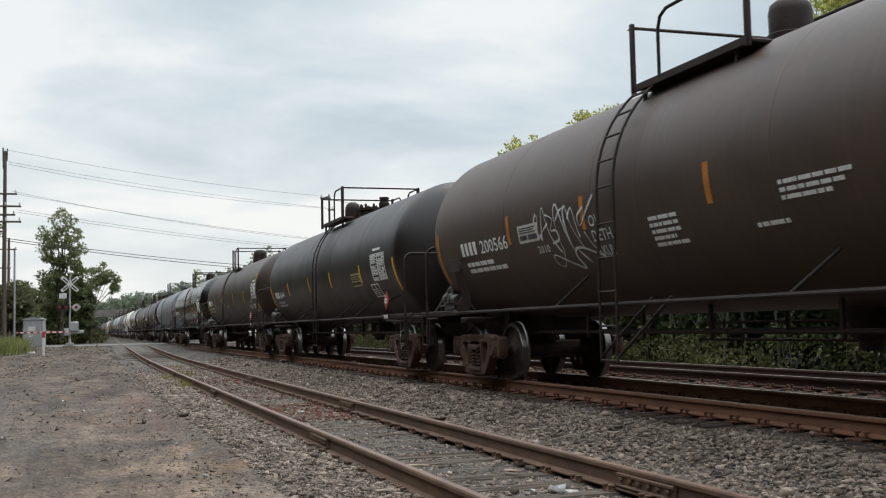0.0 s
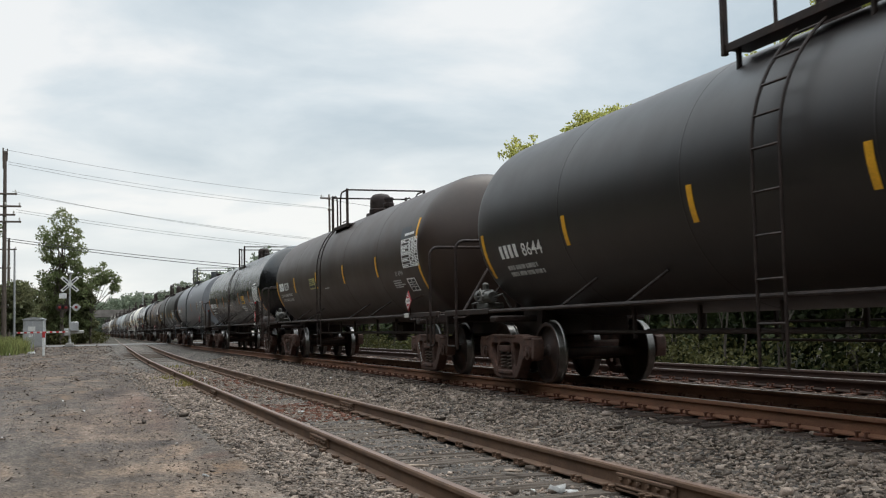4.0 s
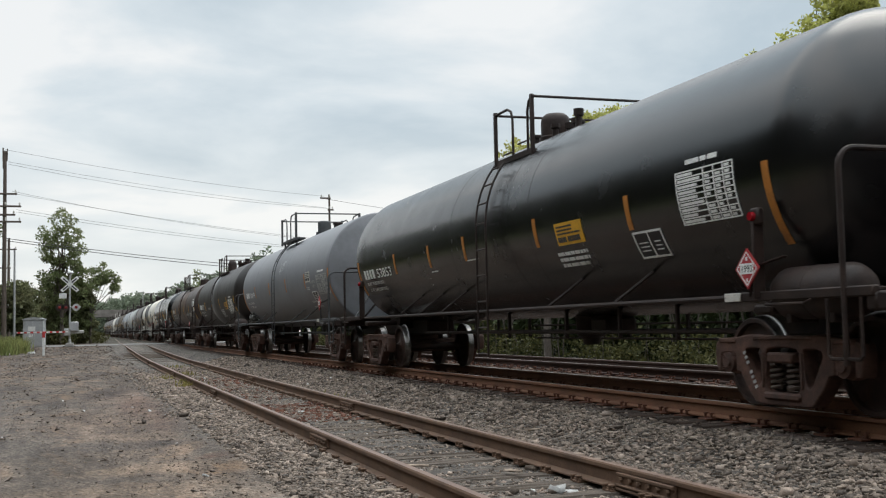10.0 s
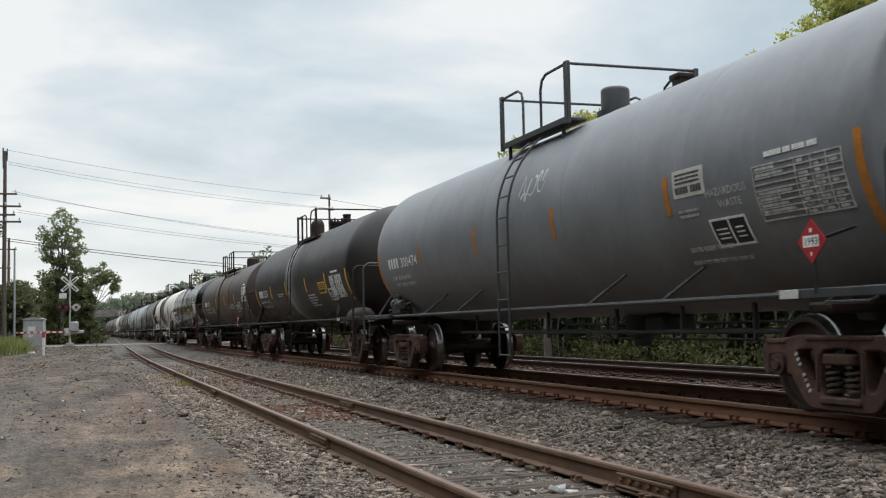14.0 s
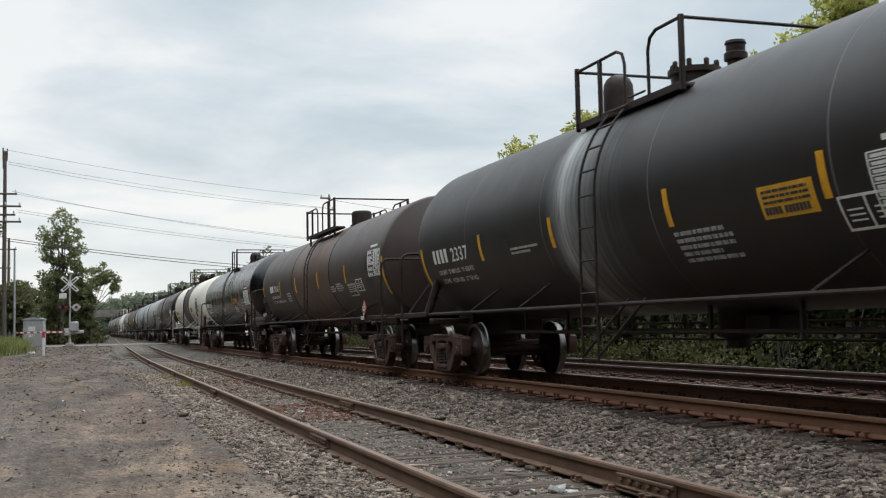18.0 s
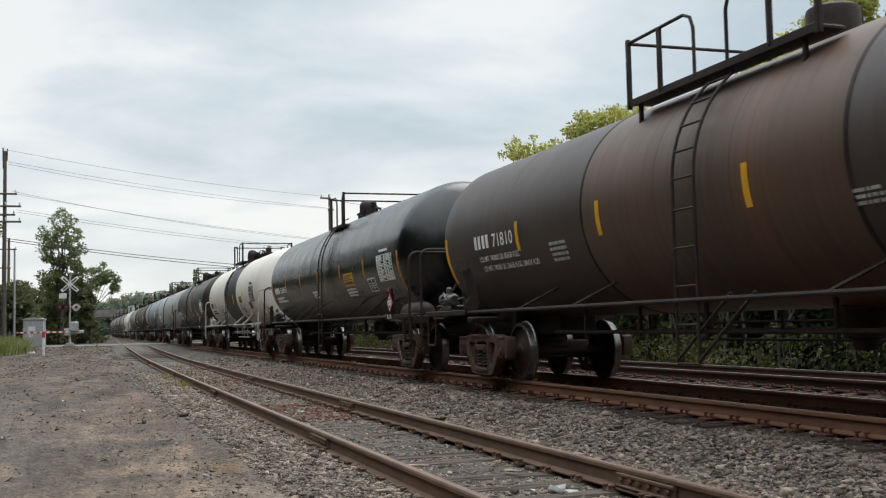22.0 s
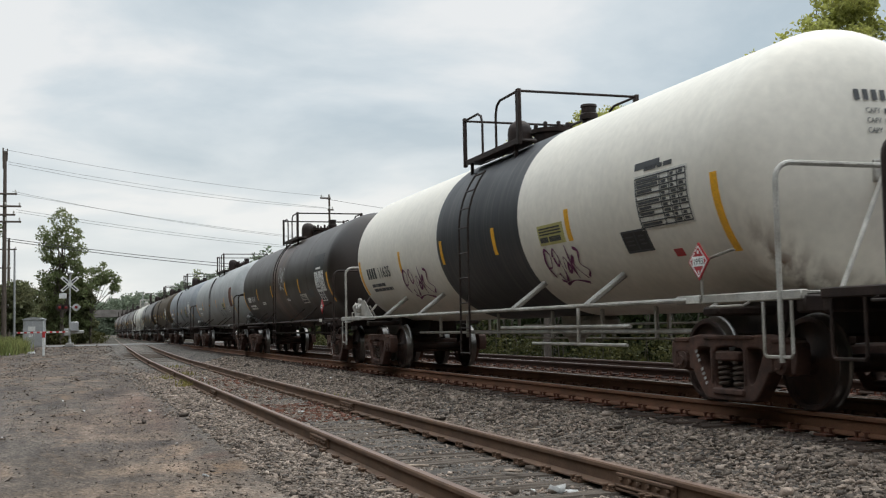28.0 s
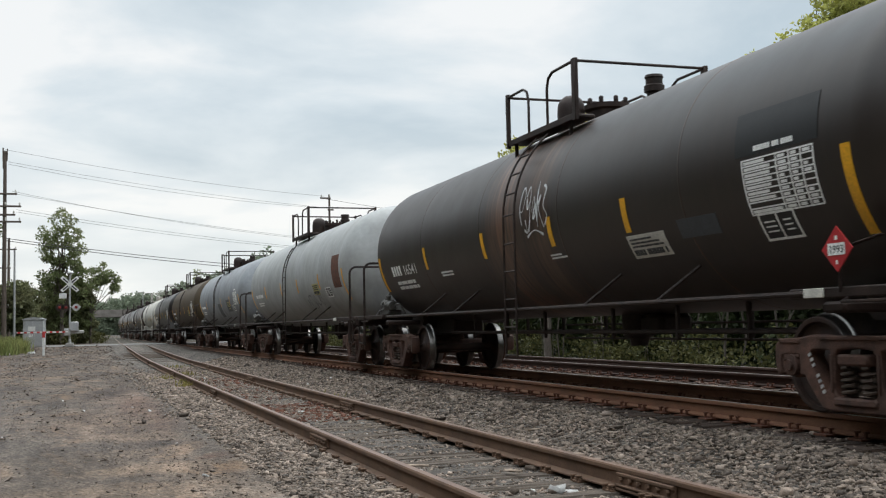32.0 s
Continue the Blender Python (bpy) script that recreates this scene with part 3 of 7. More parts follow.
def build_track(name, label, xc, top, y0, y1, spacing, rail_mats, curve=False, sunk=0.0, tie_to=None, k=1.06, jitter=0.02):
    tr = thing(name, label, "railway track", kind="structure")
    rnd = random.Random(len(name))
    base = top - 0.17 * k
    at = (lambda y: siding_x(y) - XS + xc) if curve else (lambda y: xc)
    for side in (-1, 1):
        ys = [y0, -15, -5] + [2 + (y1 - 2) * (i / 90) ** 1.6 for i in range(91)] if curve else [y0, -60, -20, 1, 11, 30, 60, 120, y1]
        sh = rail_shape([(at(y) + side * 0.735, y, base + (siding_rise(y) if curve else 0)) for y in ys], k)
        part("rail", sh.mesh("rail", rail_mats, False), None, tr)
    pl = shared("tie_plate", plate_shape, M_RUSTY, False)
    small = shared("small_tie_plate", lambda: plate_shape(0.22, 0.15, 0.05), M_RAIL, False)
    y = max(y0, -9.0) + 0.1
    kinds = TIES if curve else TIES_DARK
    i = 0
    while y < (tie_to or y1):
        if curve:
            SIDING_TIES.append(y)
        deep = (rnd.random() < 0.25 + 0.035 * max(0, y - 8)) * rnd.uniform(0.01, 0.035 + 0.0012 * max(0, y - 8)) if curve else 0.0
        part("tie", kinds[rnd.randrange(len(kinds))], None, tr, at=pose(at(y) + rnd.uniform(-0.05, 0.05), y, base - 0.022 - sunk - deep + (siding_rise(y) if curve else 0), 0, rnd.uniform(-0.4, 0.4), rnd.uniform(-2.2, 2.2) * (1 + 40 * jitter) / 2 + (180 if i % 2 else 0)))
        if 3 < y < 34:
            for side in (-1, 1):
                part("tie_plate", small if curve else pl, None, tr, at=(at(y) + side * 0.735, y, base - (0.024 if curve else 0.021)))
        y += spacing * rnd.uniform(1 - jitter * 3, 1 + jitter * 3)
        i += 1
    return tr, base


near_track, near_base = build_track("near_track", "rusty jointed siding track on split grey timber sleepers", XS, SIDING_Z, -40.0, 210.0, 0.56, [M_RAIL, M_RAIL_TOP_RUST], True, sunk=0.0, tie_to=75, k=1.0, jitter=0.06)
main_track, main_base = build_track("main_track", "heavy tan-rusted main line rails with worn shiny heads", XM, 0.0, -190.0, 700.0, 0.5, [M_RAIL_TAN, M_RAIL_TOP], tie_to=82)
far_track, far_base = build_track("far_track", "second main line track behind the train", XT, 0.0, -190.0, 700.0, 0.5, [M_RAIL_DARK, M_RAIL_TOP], tie_to=60)
JOINT = joint_shape().mesh("joint_bar", M_RAIL, False)
for side, ys in ((-1, (11.45, 21.2, 31.0, 44.0)), (1, (7.1, 16.4, 26.4, 36.0))):
    for y in ys:
        part("joint_bar", JOINT, None, near_track, at=pose(siding_x(y) + side * 0.735, y, near_base, 0, 0, -0.5))


def rocks(seed, count, region, size, dens_pow=1.0, thin=None):
    """Angular stones strewn over a region, as arrays of corners and triangles; thin(x, y) gives the share kept."""
    rng = np.random.default_rng(seed)
    box = np.array([(-1, -1, -1), (1, -1, -1), (1, 1, -1), (-1, 1, -1), (-1, -1, 1), (1, -1, 1), (1, 1, 1), (-1, 1, 1)]) * 0.72
    tri = np.array([(0, 2, 1), (0, 3, 2), (4, 5, 6), (4, 6, 7), (0, 1, 5), (0, 5, 4), (1, 2, 6), (1, 6, 5), (2, 3, 7), (2, 7, 6), (3, 0, 4), (3, 4, 7)])
    x0, x1, y0, y1 = region
    x = rng.uniform(x0, x1, count)
    y = y0 + (y1 - y0) * rng.uniform(0, 1, count) ** dens_pow
    if thin:
        ok = rng.uniform(0, 1, count) < np.array([thin(p, q) for p, q in zip(x, y)])
        x, y = x[ok], y[ok]
        count = len(x)
    s = size * rng.lognormal(0, 0.38, count)
    s = s * (1 + 0.35 * np.clip((y - 14) / 20, 0, 1.5))
    v = box[None] + rng.uniform(-0.62, 0.62, (count, 8, 3))
    v = v * (np.stack([rng.uniform(0.7, 1.7, count), rng.uniform(0.5, 1.1, count), rng.uniform(0.3, 0.7, count)], -1)[:, None] * s[:, None, None])
    a = rng.uniform(0, 2 * np.pi, (2, count))
    a[1] = rng.normal(0, 0.65, count)
    c, sn = np.cos(a[1]), np.sin(a[1])
    v = np.stack([v[..., 0], v[..., 1] * c[:, None] - v[..., 2] * sn[:, None], v[..., 1] * sn[:, None] + v[..., 2] * c[:, None]], -1)
    c, sn = np.cos(a[0]), np.sin(a[0])
    v = np.stack([v[..., 0] * c[:, None] - v[..., 1] * sn[:, None], v[..., 0] * sn[:, None] + v[..., 1] * c[:, None], v[..., 2]], -1)
    z = np.array([ground_z(p, q) for p, q in zip(x, y)]) + s * rng.uniform(-0.2, 0.4, count)
    v = v + np.stack([x, y, z], -1)[:, None]
    f = tri[None] + 8 * np.arange(count)[:, None, None]
    return v.reshape(-1, 3), f.reshape(-1, 3)


def grit(name, label, seed, count, material):
    """Fine chips all over the lot: small four-faced splinters, closer together near the eye."""
    rng = np.random.default_rng(seed)
    y = 4.5 + 78 * rng.uniform(0, 1, count) ** 2.3
    x = 2.0 - 11.5 * rng.uniform(0, 1, count) * (0.45 + 0.55 * np.clip(y / 24, 0, 1))
    dens = np.array([0.25 + 0.75 * patchy(p, q * 0.5) for p, q in zip(x, y)])
    ok = rng.uniform(0, 1, count) < dens
    x, y = x[ok], y[ok]
    n = len(x)
    s = 0.0048 * rng.lognormal(0, 0.5, n) * (1 + 0.05 * y)
    v = rng.normal(size=(n, 4, 3)) * np.array([0.9, 0.9, 0.5]) * s[:, None, None]
    z = np.array([ground_z(p, q) for p, q in zip(x, y)]) + 0.3 * s
    v = v + np.stack([x, y, z], -1)[:, None]
    t = np.array([(0, 1, 2), (0, 3, 1), (1, 3, 2), (2, 3, 0)])
    f = t[None] + 4 * np.arange(n)[:, None, None]
    tagged(new(name, bulk_mesh(name, v.reshape(-1, 3), f.reshape(-1, 3), material)), label, "gravel", kind="stuff")


def strew(name, label, batches, material, thin=None):
    vs, fs, n = [], [], 0
    for b in batches:
        v, f = rocks(*b)
        vs.append(v)
        fs.append(f + n)
        n += len(v)
    tagged(new(name, bulk_mesh(name, np.concatenate(vs), np.concatenate(fs), material)), label, "ballast", kind="stuff")


def patchy(x, y):
    return smoothstep(-0.1, 0.35, noise.noise((x * 0.8, y * 0.5, 9.0)) + 0.5 * noise.noise((x * 2.5, y * 1.6, 2.0)))


def shoulder(x, y):
    """Stone thins out from the near rail into the lot, along a ragged line."""
    return smoothstep(1.15, 1.95, x + 0.45 * noise.noise((x * 0.9, y * 0.5, 5.0)) + 0.004 * (y - 10)) ** 1.5 * smoothstep(42, 24, y)


def scattered(x, y):
    return (0.12 + 0.88 * patchy(x, y)) * smoothstep(-9.0, 1.5, x) * smoothstep(48, 18, y)


def loose(x, y):
    """Few stones on top of the sleeper ends and along the rail foot."""
    return 1 - 0.93 * smoothstep(5.9, 6.15, x + 0.1 * noise.noise((x * 3, y * 3, 1.0)))


def packed(x, y):
    """Stone between the siding's rails: lying between the sleepers near the eye, heaped over them further on."""
    gap = smoothstep(0.11, 0.17, min(abs(y - q) for q in SIDING_TIES) + 0.05 * noise.noise((x * 3.0, y * 3.0, 6.0)))
    return max(0.02 + 0.98 * gap, 0.6 * smoothstep(13, 24, y + 5 * noise.noise((x * 1.5, y * 0.6, 3.0))))


strew("ballast", "grey crushed stone ballast heaped along the main line", [
    (1, 100000, (4.0, 6.7, 4.5, 46), 0.0148, 1.75, loose),
    (2, 19000, (1.5, 2.4, 5.0, 34), 0.014, 1.5),
    (3, 24000, (2.5, 3.85, 5.0, 40), 0.0112, 1.4, packed),
    (6, 32000, (0.4, 2.4, 5.0, 42), 0.0128, 1.5, shoulder),
    (7, 6000, (-9.0, 1.9, 5.0, 48), 0.006, 1.6, scattered)], M_BALLAST)
grit("lot_gravel", "fine grey-brown gravel chips trodden into the lot", 21, 110000, M_GRIT)
strew("track_stone", "dark brake-dusted stone between the main line rails", [
    (4, 5000, (6.75, 8.15, 5.0, 40), 0.024, 1.6),
    (5, 6500, (8.2, 13.4, 7.0, 46), 0.026, 1.4)], M_BALLAST_DARK)
strew("rubble", "pale bits of broken concrete and litter lying among the stones", [
    (11, 60, (2.55, 3.85, 9, 34), 0.02, 1.0), (12, 14, (4.2, 5.6, 8, 26), 0.03, 1.0), (13, 26, (-3.0, 2.0, 8, 24), 0.018, 1.0), (14, 5, (3.2, 3.6, 7.6, 8.0), 0.03, 1.0)], M_PEBBLE)


strew("leaf_litter", "dry red-brown leaves and rust scale caught between the siding rails", [
    (15, 900, (2.7, 3.85, 15.0, 18.8), 0.017, 1.0), (16, 500, (2.6, 3.9, 20.0, 30.0), 0.017, 1.0)], M_RUSTY)


def splinter(x, y, turn, length, w):
    """A split-off piece of sleeper timber, thicker at one end."""
    rnd = random.Random(int(100 * y))
    s = Shape()
    v, n = [], 6
    for i in range(6):
        k = 1 - 0.5 * abs(i / 5 - 0.4)
        for j in range(n):
            a = math.tau * j / n
            v.append((length * (i / 5 - 0.5) + rnd.uniform(-0.012, 0.012), 0.5 * w * k * math.cos(a) + rnd.uniform(-0.004, 0.004), 0.3 * w * k * math.sin(a) + rnd.uniform(-0.003, 0.003)))
    f = [(i * n + j, i * n + (j + 1) % n, (i + 1) * n + (j + 1) % n, (i + 1) * n + j) for i in range(5) for j in range(n)]
    s.add(v, f + [tuple(range(n))[::-1], tuple(range(5 * n, 6 * n))])
    ob = new("wood_splinter", s.mesh("wood_splinter", M_SPLINTER, False))
    ob.matrix_world = pose(x, y, -0.352, 0, 3, turn)
    tagged(ob, "weathered grey-brown splinter of timber lying on the gravel", "wood splinter", "splinters along the siding")


for x, y, turn, length, w in ((3.5, 8.72, 118, 0.2, 0.045), (2.24, 8.12, 20, 0.22, 0.04), (5.5, 11.3, 100, 0.17, 0.045), (5.1, 12.0, 150, 0.2, 0.045), (2.8, 9.5, -8, 0.36, 0.05)):
    splinter(x, y, turn, length, w)


# ---- planting ----
def leaf_mat(name, base, second, trans=0.35):
    m = mat(name, base, 0.6, var=(0.65, 1.35), scale=0.9, grain=7, second=second, second_amount=0.6, island=0.35, bump=0, spec=0.15)
    nt = m.node_tree
    p = nt.nodes["Principled BSDF"]
    t, mx, out = nt.nodes.new("ShaderNodeBsdfTranslucent"), nt.nodes.new("ShaderNodeMixShader"), nt.nodes["Material Output"]
    nt.links.new(p.inputs["Base Color"].links[0].from_socket, t.inputs["Color"])
    mx.inputs[0].default_value = trans
    nt.links.new(p.outputs[0], mx.inputs[1])
    nt.links.new(t.outputs[0], mx.inputs[2])
    nt.links.new(mx.outputs[0], out.inputs[0])
    return m


# yellow-green with the glow of backlit leaves raised into the base colour
M_LEAF_SUNLIT = leaf_mat("sunlit_yellow_green_leaves", (0.42, 0.43, 0.13), (0.55, 0.49, 0.19), 0.55)
# green for the trees round the crossing, lightened to include some haze
M_LEAF = leaf_mat("green_leaves", (0.165, 0.195, 0.088), (0.24, 0.25, 0.125), 0.5)
# shaded copy of the leaf colour, for the depth of woods
M_LEAF_SHADED = leaf_mat("shade_dark_leaves", (0.03, 0.044, 0.016), (0.05, 0.052, 0.02), 0.25)
M_LEAF_MID = leaf_mat("mid_green_leaves", (0.145, 0.155, 0.08), (0.2, 0.18, 0.1), 0.4)
# distance haze is mixed into this leaf colour: paler and bluer
M_LEAF_HAZE = leaf_mat("haze_paled_leaves", (0.17, 0.205, 0.145), (0.22, 0.24, 0.17))
M_BRUSH = leaf_mat("olive_brush", (0.058, 0.062, 0.022), (0.14, 0.12, 0.042), 0.3)
M_GRASS = leaf_mat("tall_grass", (0.2, 0.23, 0.08), (0.32, 0.28, 0.13))
M_WEED = leaf_mat("dry_weeds", (0.2, 0.18, 0.05), (0.25, 0.2, 0.09))
M_BARK = mat("bark", (0.11, 0.09, 0.075), 0.95, var=(0.5, 1.4), scale=4, grain=40, stretch=(6, 6, 1), bump=0.6)
M_BARK_PALE = mat("pale_bark", (0.075, 0.062, 0.05), 0.9, var=(0.6, 1.3), scale=4, grain=40, stretch=(6, 6, 1), bump=0.4)


def leaves(rng, blobs, per, size, droop=0.5):
    """Folded leaves scattered through lumpy blobs (x, y, z, rx, ry, rz): corners and triangles."""
    V, F, n0 = [], [], 0
    for bx, by, bz, rx, ry, rz in blobs:
        n = int(per * (rx * ry * rz) ** (2 / 3))
        d = rng.normal(size=(n, 3))
        d /= np.linalg.norm(d, axis=1)[:, None]
        lump = 1 + 0.22 * np.sin(4 * d[:, 0] + bx * 7) * np.cos(5 * d[:, 1] + by) + 0.16 * np.sin(9 * d[:, 2] + 6 * d[:, 0] + bz)
        r = (0.45 + 0.55 * rng.uniform(0, 1, n) ** 0.45) * lump
        c = d * r[:, None] * np.array([rx, ry, rz]) + np.array([bx, by, bz])
        a = rng.normal(size=(n, 3))
        a[:, 2] -= droop
        a /= np.linalg.norm(a, axis=1)[:, None]
        b = np.cross(a, rng.normal(size=(n, 3)))
        b /= np.linalg.norm(b, axis=1)[:, None] + 1e-9
        nn = np.cross(a, b)
        s = (size * rng.lognormal(0, 0.3, n))[:, None]
        # base, two shoulders, two flanks, tip: a pointed leaf folded on its rib
        q = np.stack([c, c + s * (0.35 * a + 0.36 * b + 0.1 * nn), c + s * (0.7 * a + 0.25 * b + 0.1 * nn), c + s * (1.1 * a), c + s * (0.7 * a - 0.25 * b + 0.1 * nn), c + s * (0.35 * a - 0.36 * b + 0.1 * nn)], 1)
        V.append(q.reshape(-1, 3))
        t = np.array([(0, 1, 2), (0, 2, 3), (0, 3, 4), (0, 4, 5)])
        F.append((t[None] + (n0 + 6 * np.arange(n))[:, None, None]).reshape(-1, 3))
        n0 += 6 * n
    return np.concatenate(V), np.concatenate(F)


def trunk_shape(rng, base, top, r, blobs, limbs=8):
    """A tapered, slightly crooked trunk with limbs reaching into the crown."""
    s = Shape()
    b, t = Vector(base), Vector(top)
    pts = [b.lerp(t, i / 7) + Vector((rng.normal() * r * 0.5, rng.normal() * r * 0.5, 0)) * (i / 7) for i in range(8)]

    def taper(path, r0, r1, n):
        k = len(path)
        st = len(s.v)
        v, f = [], []
        for i, p in enumerate(path):
            rr = r0 + (r1 - r0) * i / (k - 1)
            for j in range(n):
                a = 2 * math.pi * j / n
                v.append(p + Vector((rr * math.cos(a), rr * math.sin(a), 0)))
        for i in range(k - 1):
            for j in range(n):
                f.append((i * n + j, i * n + (j + 1) % n, (i + 1) * n + (j + 1) % n, (i + 1) * n + j))
        s.add(v, f)

    taper([pts[0] - Vector((0, 0, 0.2))] + pts, r * 1.25, r * 0.35, 9)
    for i in range(limbs):
        o = pts[2 + i % 5]
        bl = blobs[int(rng.integers(len(blobs)))]
        e = Vector(bl[:3]) + Vector((rng.normal() * 0.3 * bl[3], rng.normal() * 0.3 * bl[4], rng.normal() * 0.3 * bl[5]))
        mid = o.lerp(e, 0.5) + Vector((0, 0, -0.08 * (e - o).length))
        taper([o, o.lerp(mid, 0.6), mid, mid.lerp(e, 0.6), e], r * 0.4, r * 0.06, 6)
    return s


def clumps(seed, masses, depth):
    """Many small leaf clumps filling upright ellipses (x, z, half width, half height, count, clump radius) about y."""
    rng = np.random.default_rng(seed)
    out = []
    for y, x, z, w, h, n, r in masses:
        for i in range(n):
            a, q = rng.uniform(0, 2 * math.pi), rng.uniform(0.05, 1) ** 0.5
            k = r * rng.uniform(0.6, 1.3)
            out.append((x + w * q * math.cos(a), y + rng.uniform(-depth, depth), z + h * q * math.sin(a), k, k, k * rng.uniform(0.55, 0.8)))
    return out


def tree(name, label, base, height, spread, seed, per, size, leaf, bark=None, blob_n=14, low=0.3, lean=(0, 0), masses=None, limbs=8):
    rng = np.random.default_rng(seed)
    x, y, z = base
    blobs = clumps(seed, masses, spread) if masses else []
    for i in range(0 if masses else blob_n):
        h = low + (1 - low) * (i + 0.5) / blob_n
        w = spread * (0.35 + 0.65 * math.sin(math.pi * min(1, 0.2 + 0.75 * (h - low) / (1 - low)))) * 0.75
        a = rng.uniform(0, 2 * math.pi)
        k = spread * rng.uniform(0.26, 0.48)
        blobs.append((x + lean[0] * h + w * math.cos(a) * rng.uniform(0.2, 0.9), y + lean[1] * h + w * math.sin(a) * rng.uniform(0.2, 0.9), z + height * h - k * 0.4, k, k, k * 0.8))
    ob = thing(name, label, "tree")
    part("trunk", trunk_shape(rng, base, (x + lean[0] * 0.8, y + lean[1] * 0.8, z + height * 0.8), height * 0.012 + 0.04, blobs, limbs), bark or M_BARK, ob)
    v, f = leaves(rng, blobs, per, size)
    part("crown", bulk_mesh("crown", v, f, leaf), None, ob)
    return ob


# trees behind the far track, whose tops stand above the tanks
tree("broadleaf_tree", "tall broadleaf tree with sunlit yellow-green leaves behind the tracks", (17.2, 21.3, -0.4), 8.6, 0.8, 5, 2100, 0.085, M_LEAF_SUNLIT, limbs=24, masses=(
    (21.0, 14.40, 6.02, 0.35, 0.3, 8, 0.24), (21.0, 15.05, 6.47, 0.5, 0.4, 14, 0.3), (21.0, 15.70, 6.72, 0.65, 0.5, 18, 0.34), (21.0, 16.50, 7.17, 0.6, 0.6, 18, 0.34), (21.0, 17.15, 7.62, 0.6, 0.6, 20, 0.34), (21.0, 16.70, 6.22, 1.0, 0.7, 20, 0.4),
    (21.3, 17.50, 8.42, 0.5, 0.7, 14, 0.34), (21.3, 17.90, 6.32, 1.0, 0.9, 16, 0.42), (21.2, 19.10, 6.92, 0.7, 0.35, 8, 0.3), (21.3, 19.30, 5.92, 0.9, 0.6, 10, 0.4)))
tree("broadleaf_tree", "slender broadleaf tree with a small yellow-green top", (14.6, 33.0, -0.4), 7.0, 0.6, 6, 1500, 0.085, M_LEAF_SUNLIT, limbs=14, masses=((33.0, 14.15, 6.65, 0.8, 0.4, 14, 0.26), (33.0, 14.6, 6.1, 0.9, 0.7, 14, 0.36)))
tree("broadleaf_tree", "slender broadleaf tree with a yellow-green top", (16.6, 33.4, -0.4), 7.9, 0.6, 7, 1500, 0.085, M_LEAF_SUNLIT, limbs=16, masses=((33.0, 16.35, 7.52, 0.6, 0.5, 14, 0.3), (33.0, 16.8, 7.1, 0.9, 0.8, 20, 0.4)))
tree("broadleaf_tree", "broad bushy tree with a thin yellow-green crown", (18.6, 33.8, -0.4), 8.3, 0.7, 8, 1300, 0.085, M_LEAF_SUNLIT, limbs=16, masses=((33.4, 18.3, 7.98, 0.9, 0.4, 16, 0.3), (33.4, 18.8, 7.2, 1.2, 0.9, 22, 0.42), (33.6, 21.1, 8.2, 0.6, 0.4, 8, 0.3)))
# the tall tree behind the level crossing and its neighbours
tree("tall_tree", "tall green tree with a ragged airy crown beside the level crossing", (-1.5, 101.0, 0.0), 11.2, 1.4, 11, 400, 0.15, M_LEAF, limbs=30, masses=(
    (101.0, -1.5, 10.6, 1.1, 1.0, 20, 0.40), (101.0, -0.6, 9.4, 1.0, 1.0, 18, 0.40), (101.0, -2.5, 9.3, 1.0, 1.0, 18, 0.40), (101.0, -1.5, 8.2, 1.9, 1.2, 39, 0.44), (101.0, -2.4, 6.6, 1.1, 1.2, 25, 0.44), (101.0, -0.9, 6.4, 1.4, 1.3, 32, 0.44),
    (101.0, 0.4, 5.6, 1.2, 1.2, 27, 0.40), (101.0, -1.9, 4.6, 1.5, 1.5, 39, 0.44), (102.0, -1.0, 2.8, 2.1, 2.2, 57, 0.44)))
tree("tall_tree", "green tree with hanging outer branches beside the level crossing", (0.9, 103.0, 0.0), 7.0, 0.7, 12, 640, 0.14, M_LEAF, limbs=14, masses=((102.0, 2.0, 6.4, 0.8, 0.7, 12, 0.4), (102.0, 2.6, 5.4, 0.7, 0.7, 11, 0.38), (102.0, 1.4, 5.4, 0.7, 0.8, 10, 0.4), (102.0, 2.9, 4.7, 0.4, 0.35, 5, 0.28)))
tree("leafy_tree", "dense dark green tree filling the space beneath the tall tree", (-0.2, 103.5, 0.0), 5.2, 0.9, 19, 800, 0.2, M_LEAF_MID, limbs=10, masses=((103.5, -0.9, 3.2, 1.9, 2.6, 70, 0.6), (103.5, 0.2, 2.4, 0.9, 2.2, 30, 0.5), (103.5, -2.0, 1.9, 0.9, 1.9, 24, 0.6)))
tree("leafy_tree", "tall green tree reaching over the edge of the lot", (-7.6, 80.0, 0.0), 9.6, 0.8, 23, 420, 0.15, M_LEAF, limbs=12, masses=((80.0, -5.6, 8.3, 0.5, 0.5, 7, 0.36), (80.0, -6.8, 8.6, 1.0, 1.0, 16, 0.5), (80.0, -7.8, 7.0, 1.4, 1.6, 24, 0.6)))
tree("leafy_tree", "dense dark green tree at the edge of the lot", (-5.2, 116.0, 0.0), 6.0, 3.4, 13, 560, 0.28, M_LEAF_MID, blob_n=14, low=0.1)
tree("leafy_tree", "dense dark green tree at the edge of the lot", (-10.5, 121.0, 0.0), 6.2, 4.2, 14, 480, 0.3, M_LEAF_MID, blob_n=14, low=0.1)


def stuff_leaves(name, label, category, seed, blobs, per, size, leaf):
    v, f = leaves(np.random.default_rng(seed), blobs, per, size)
    return tagged(new(name, bulk_mesh(name, v, f, leaf)), label, category, kind="stuff")


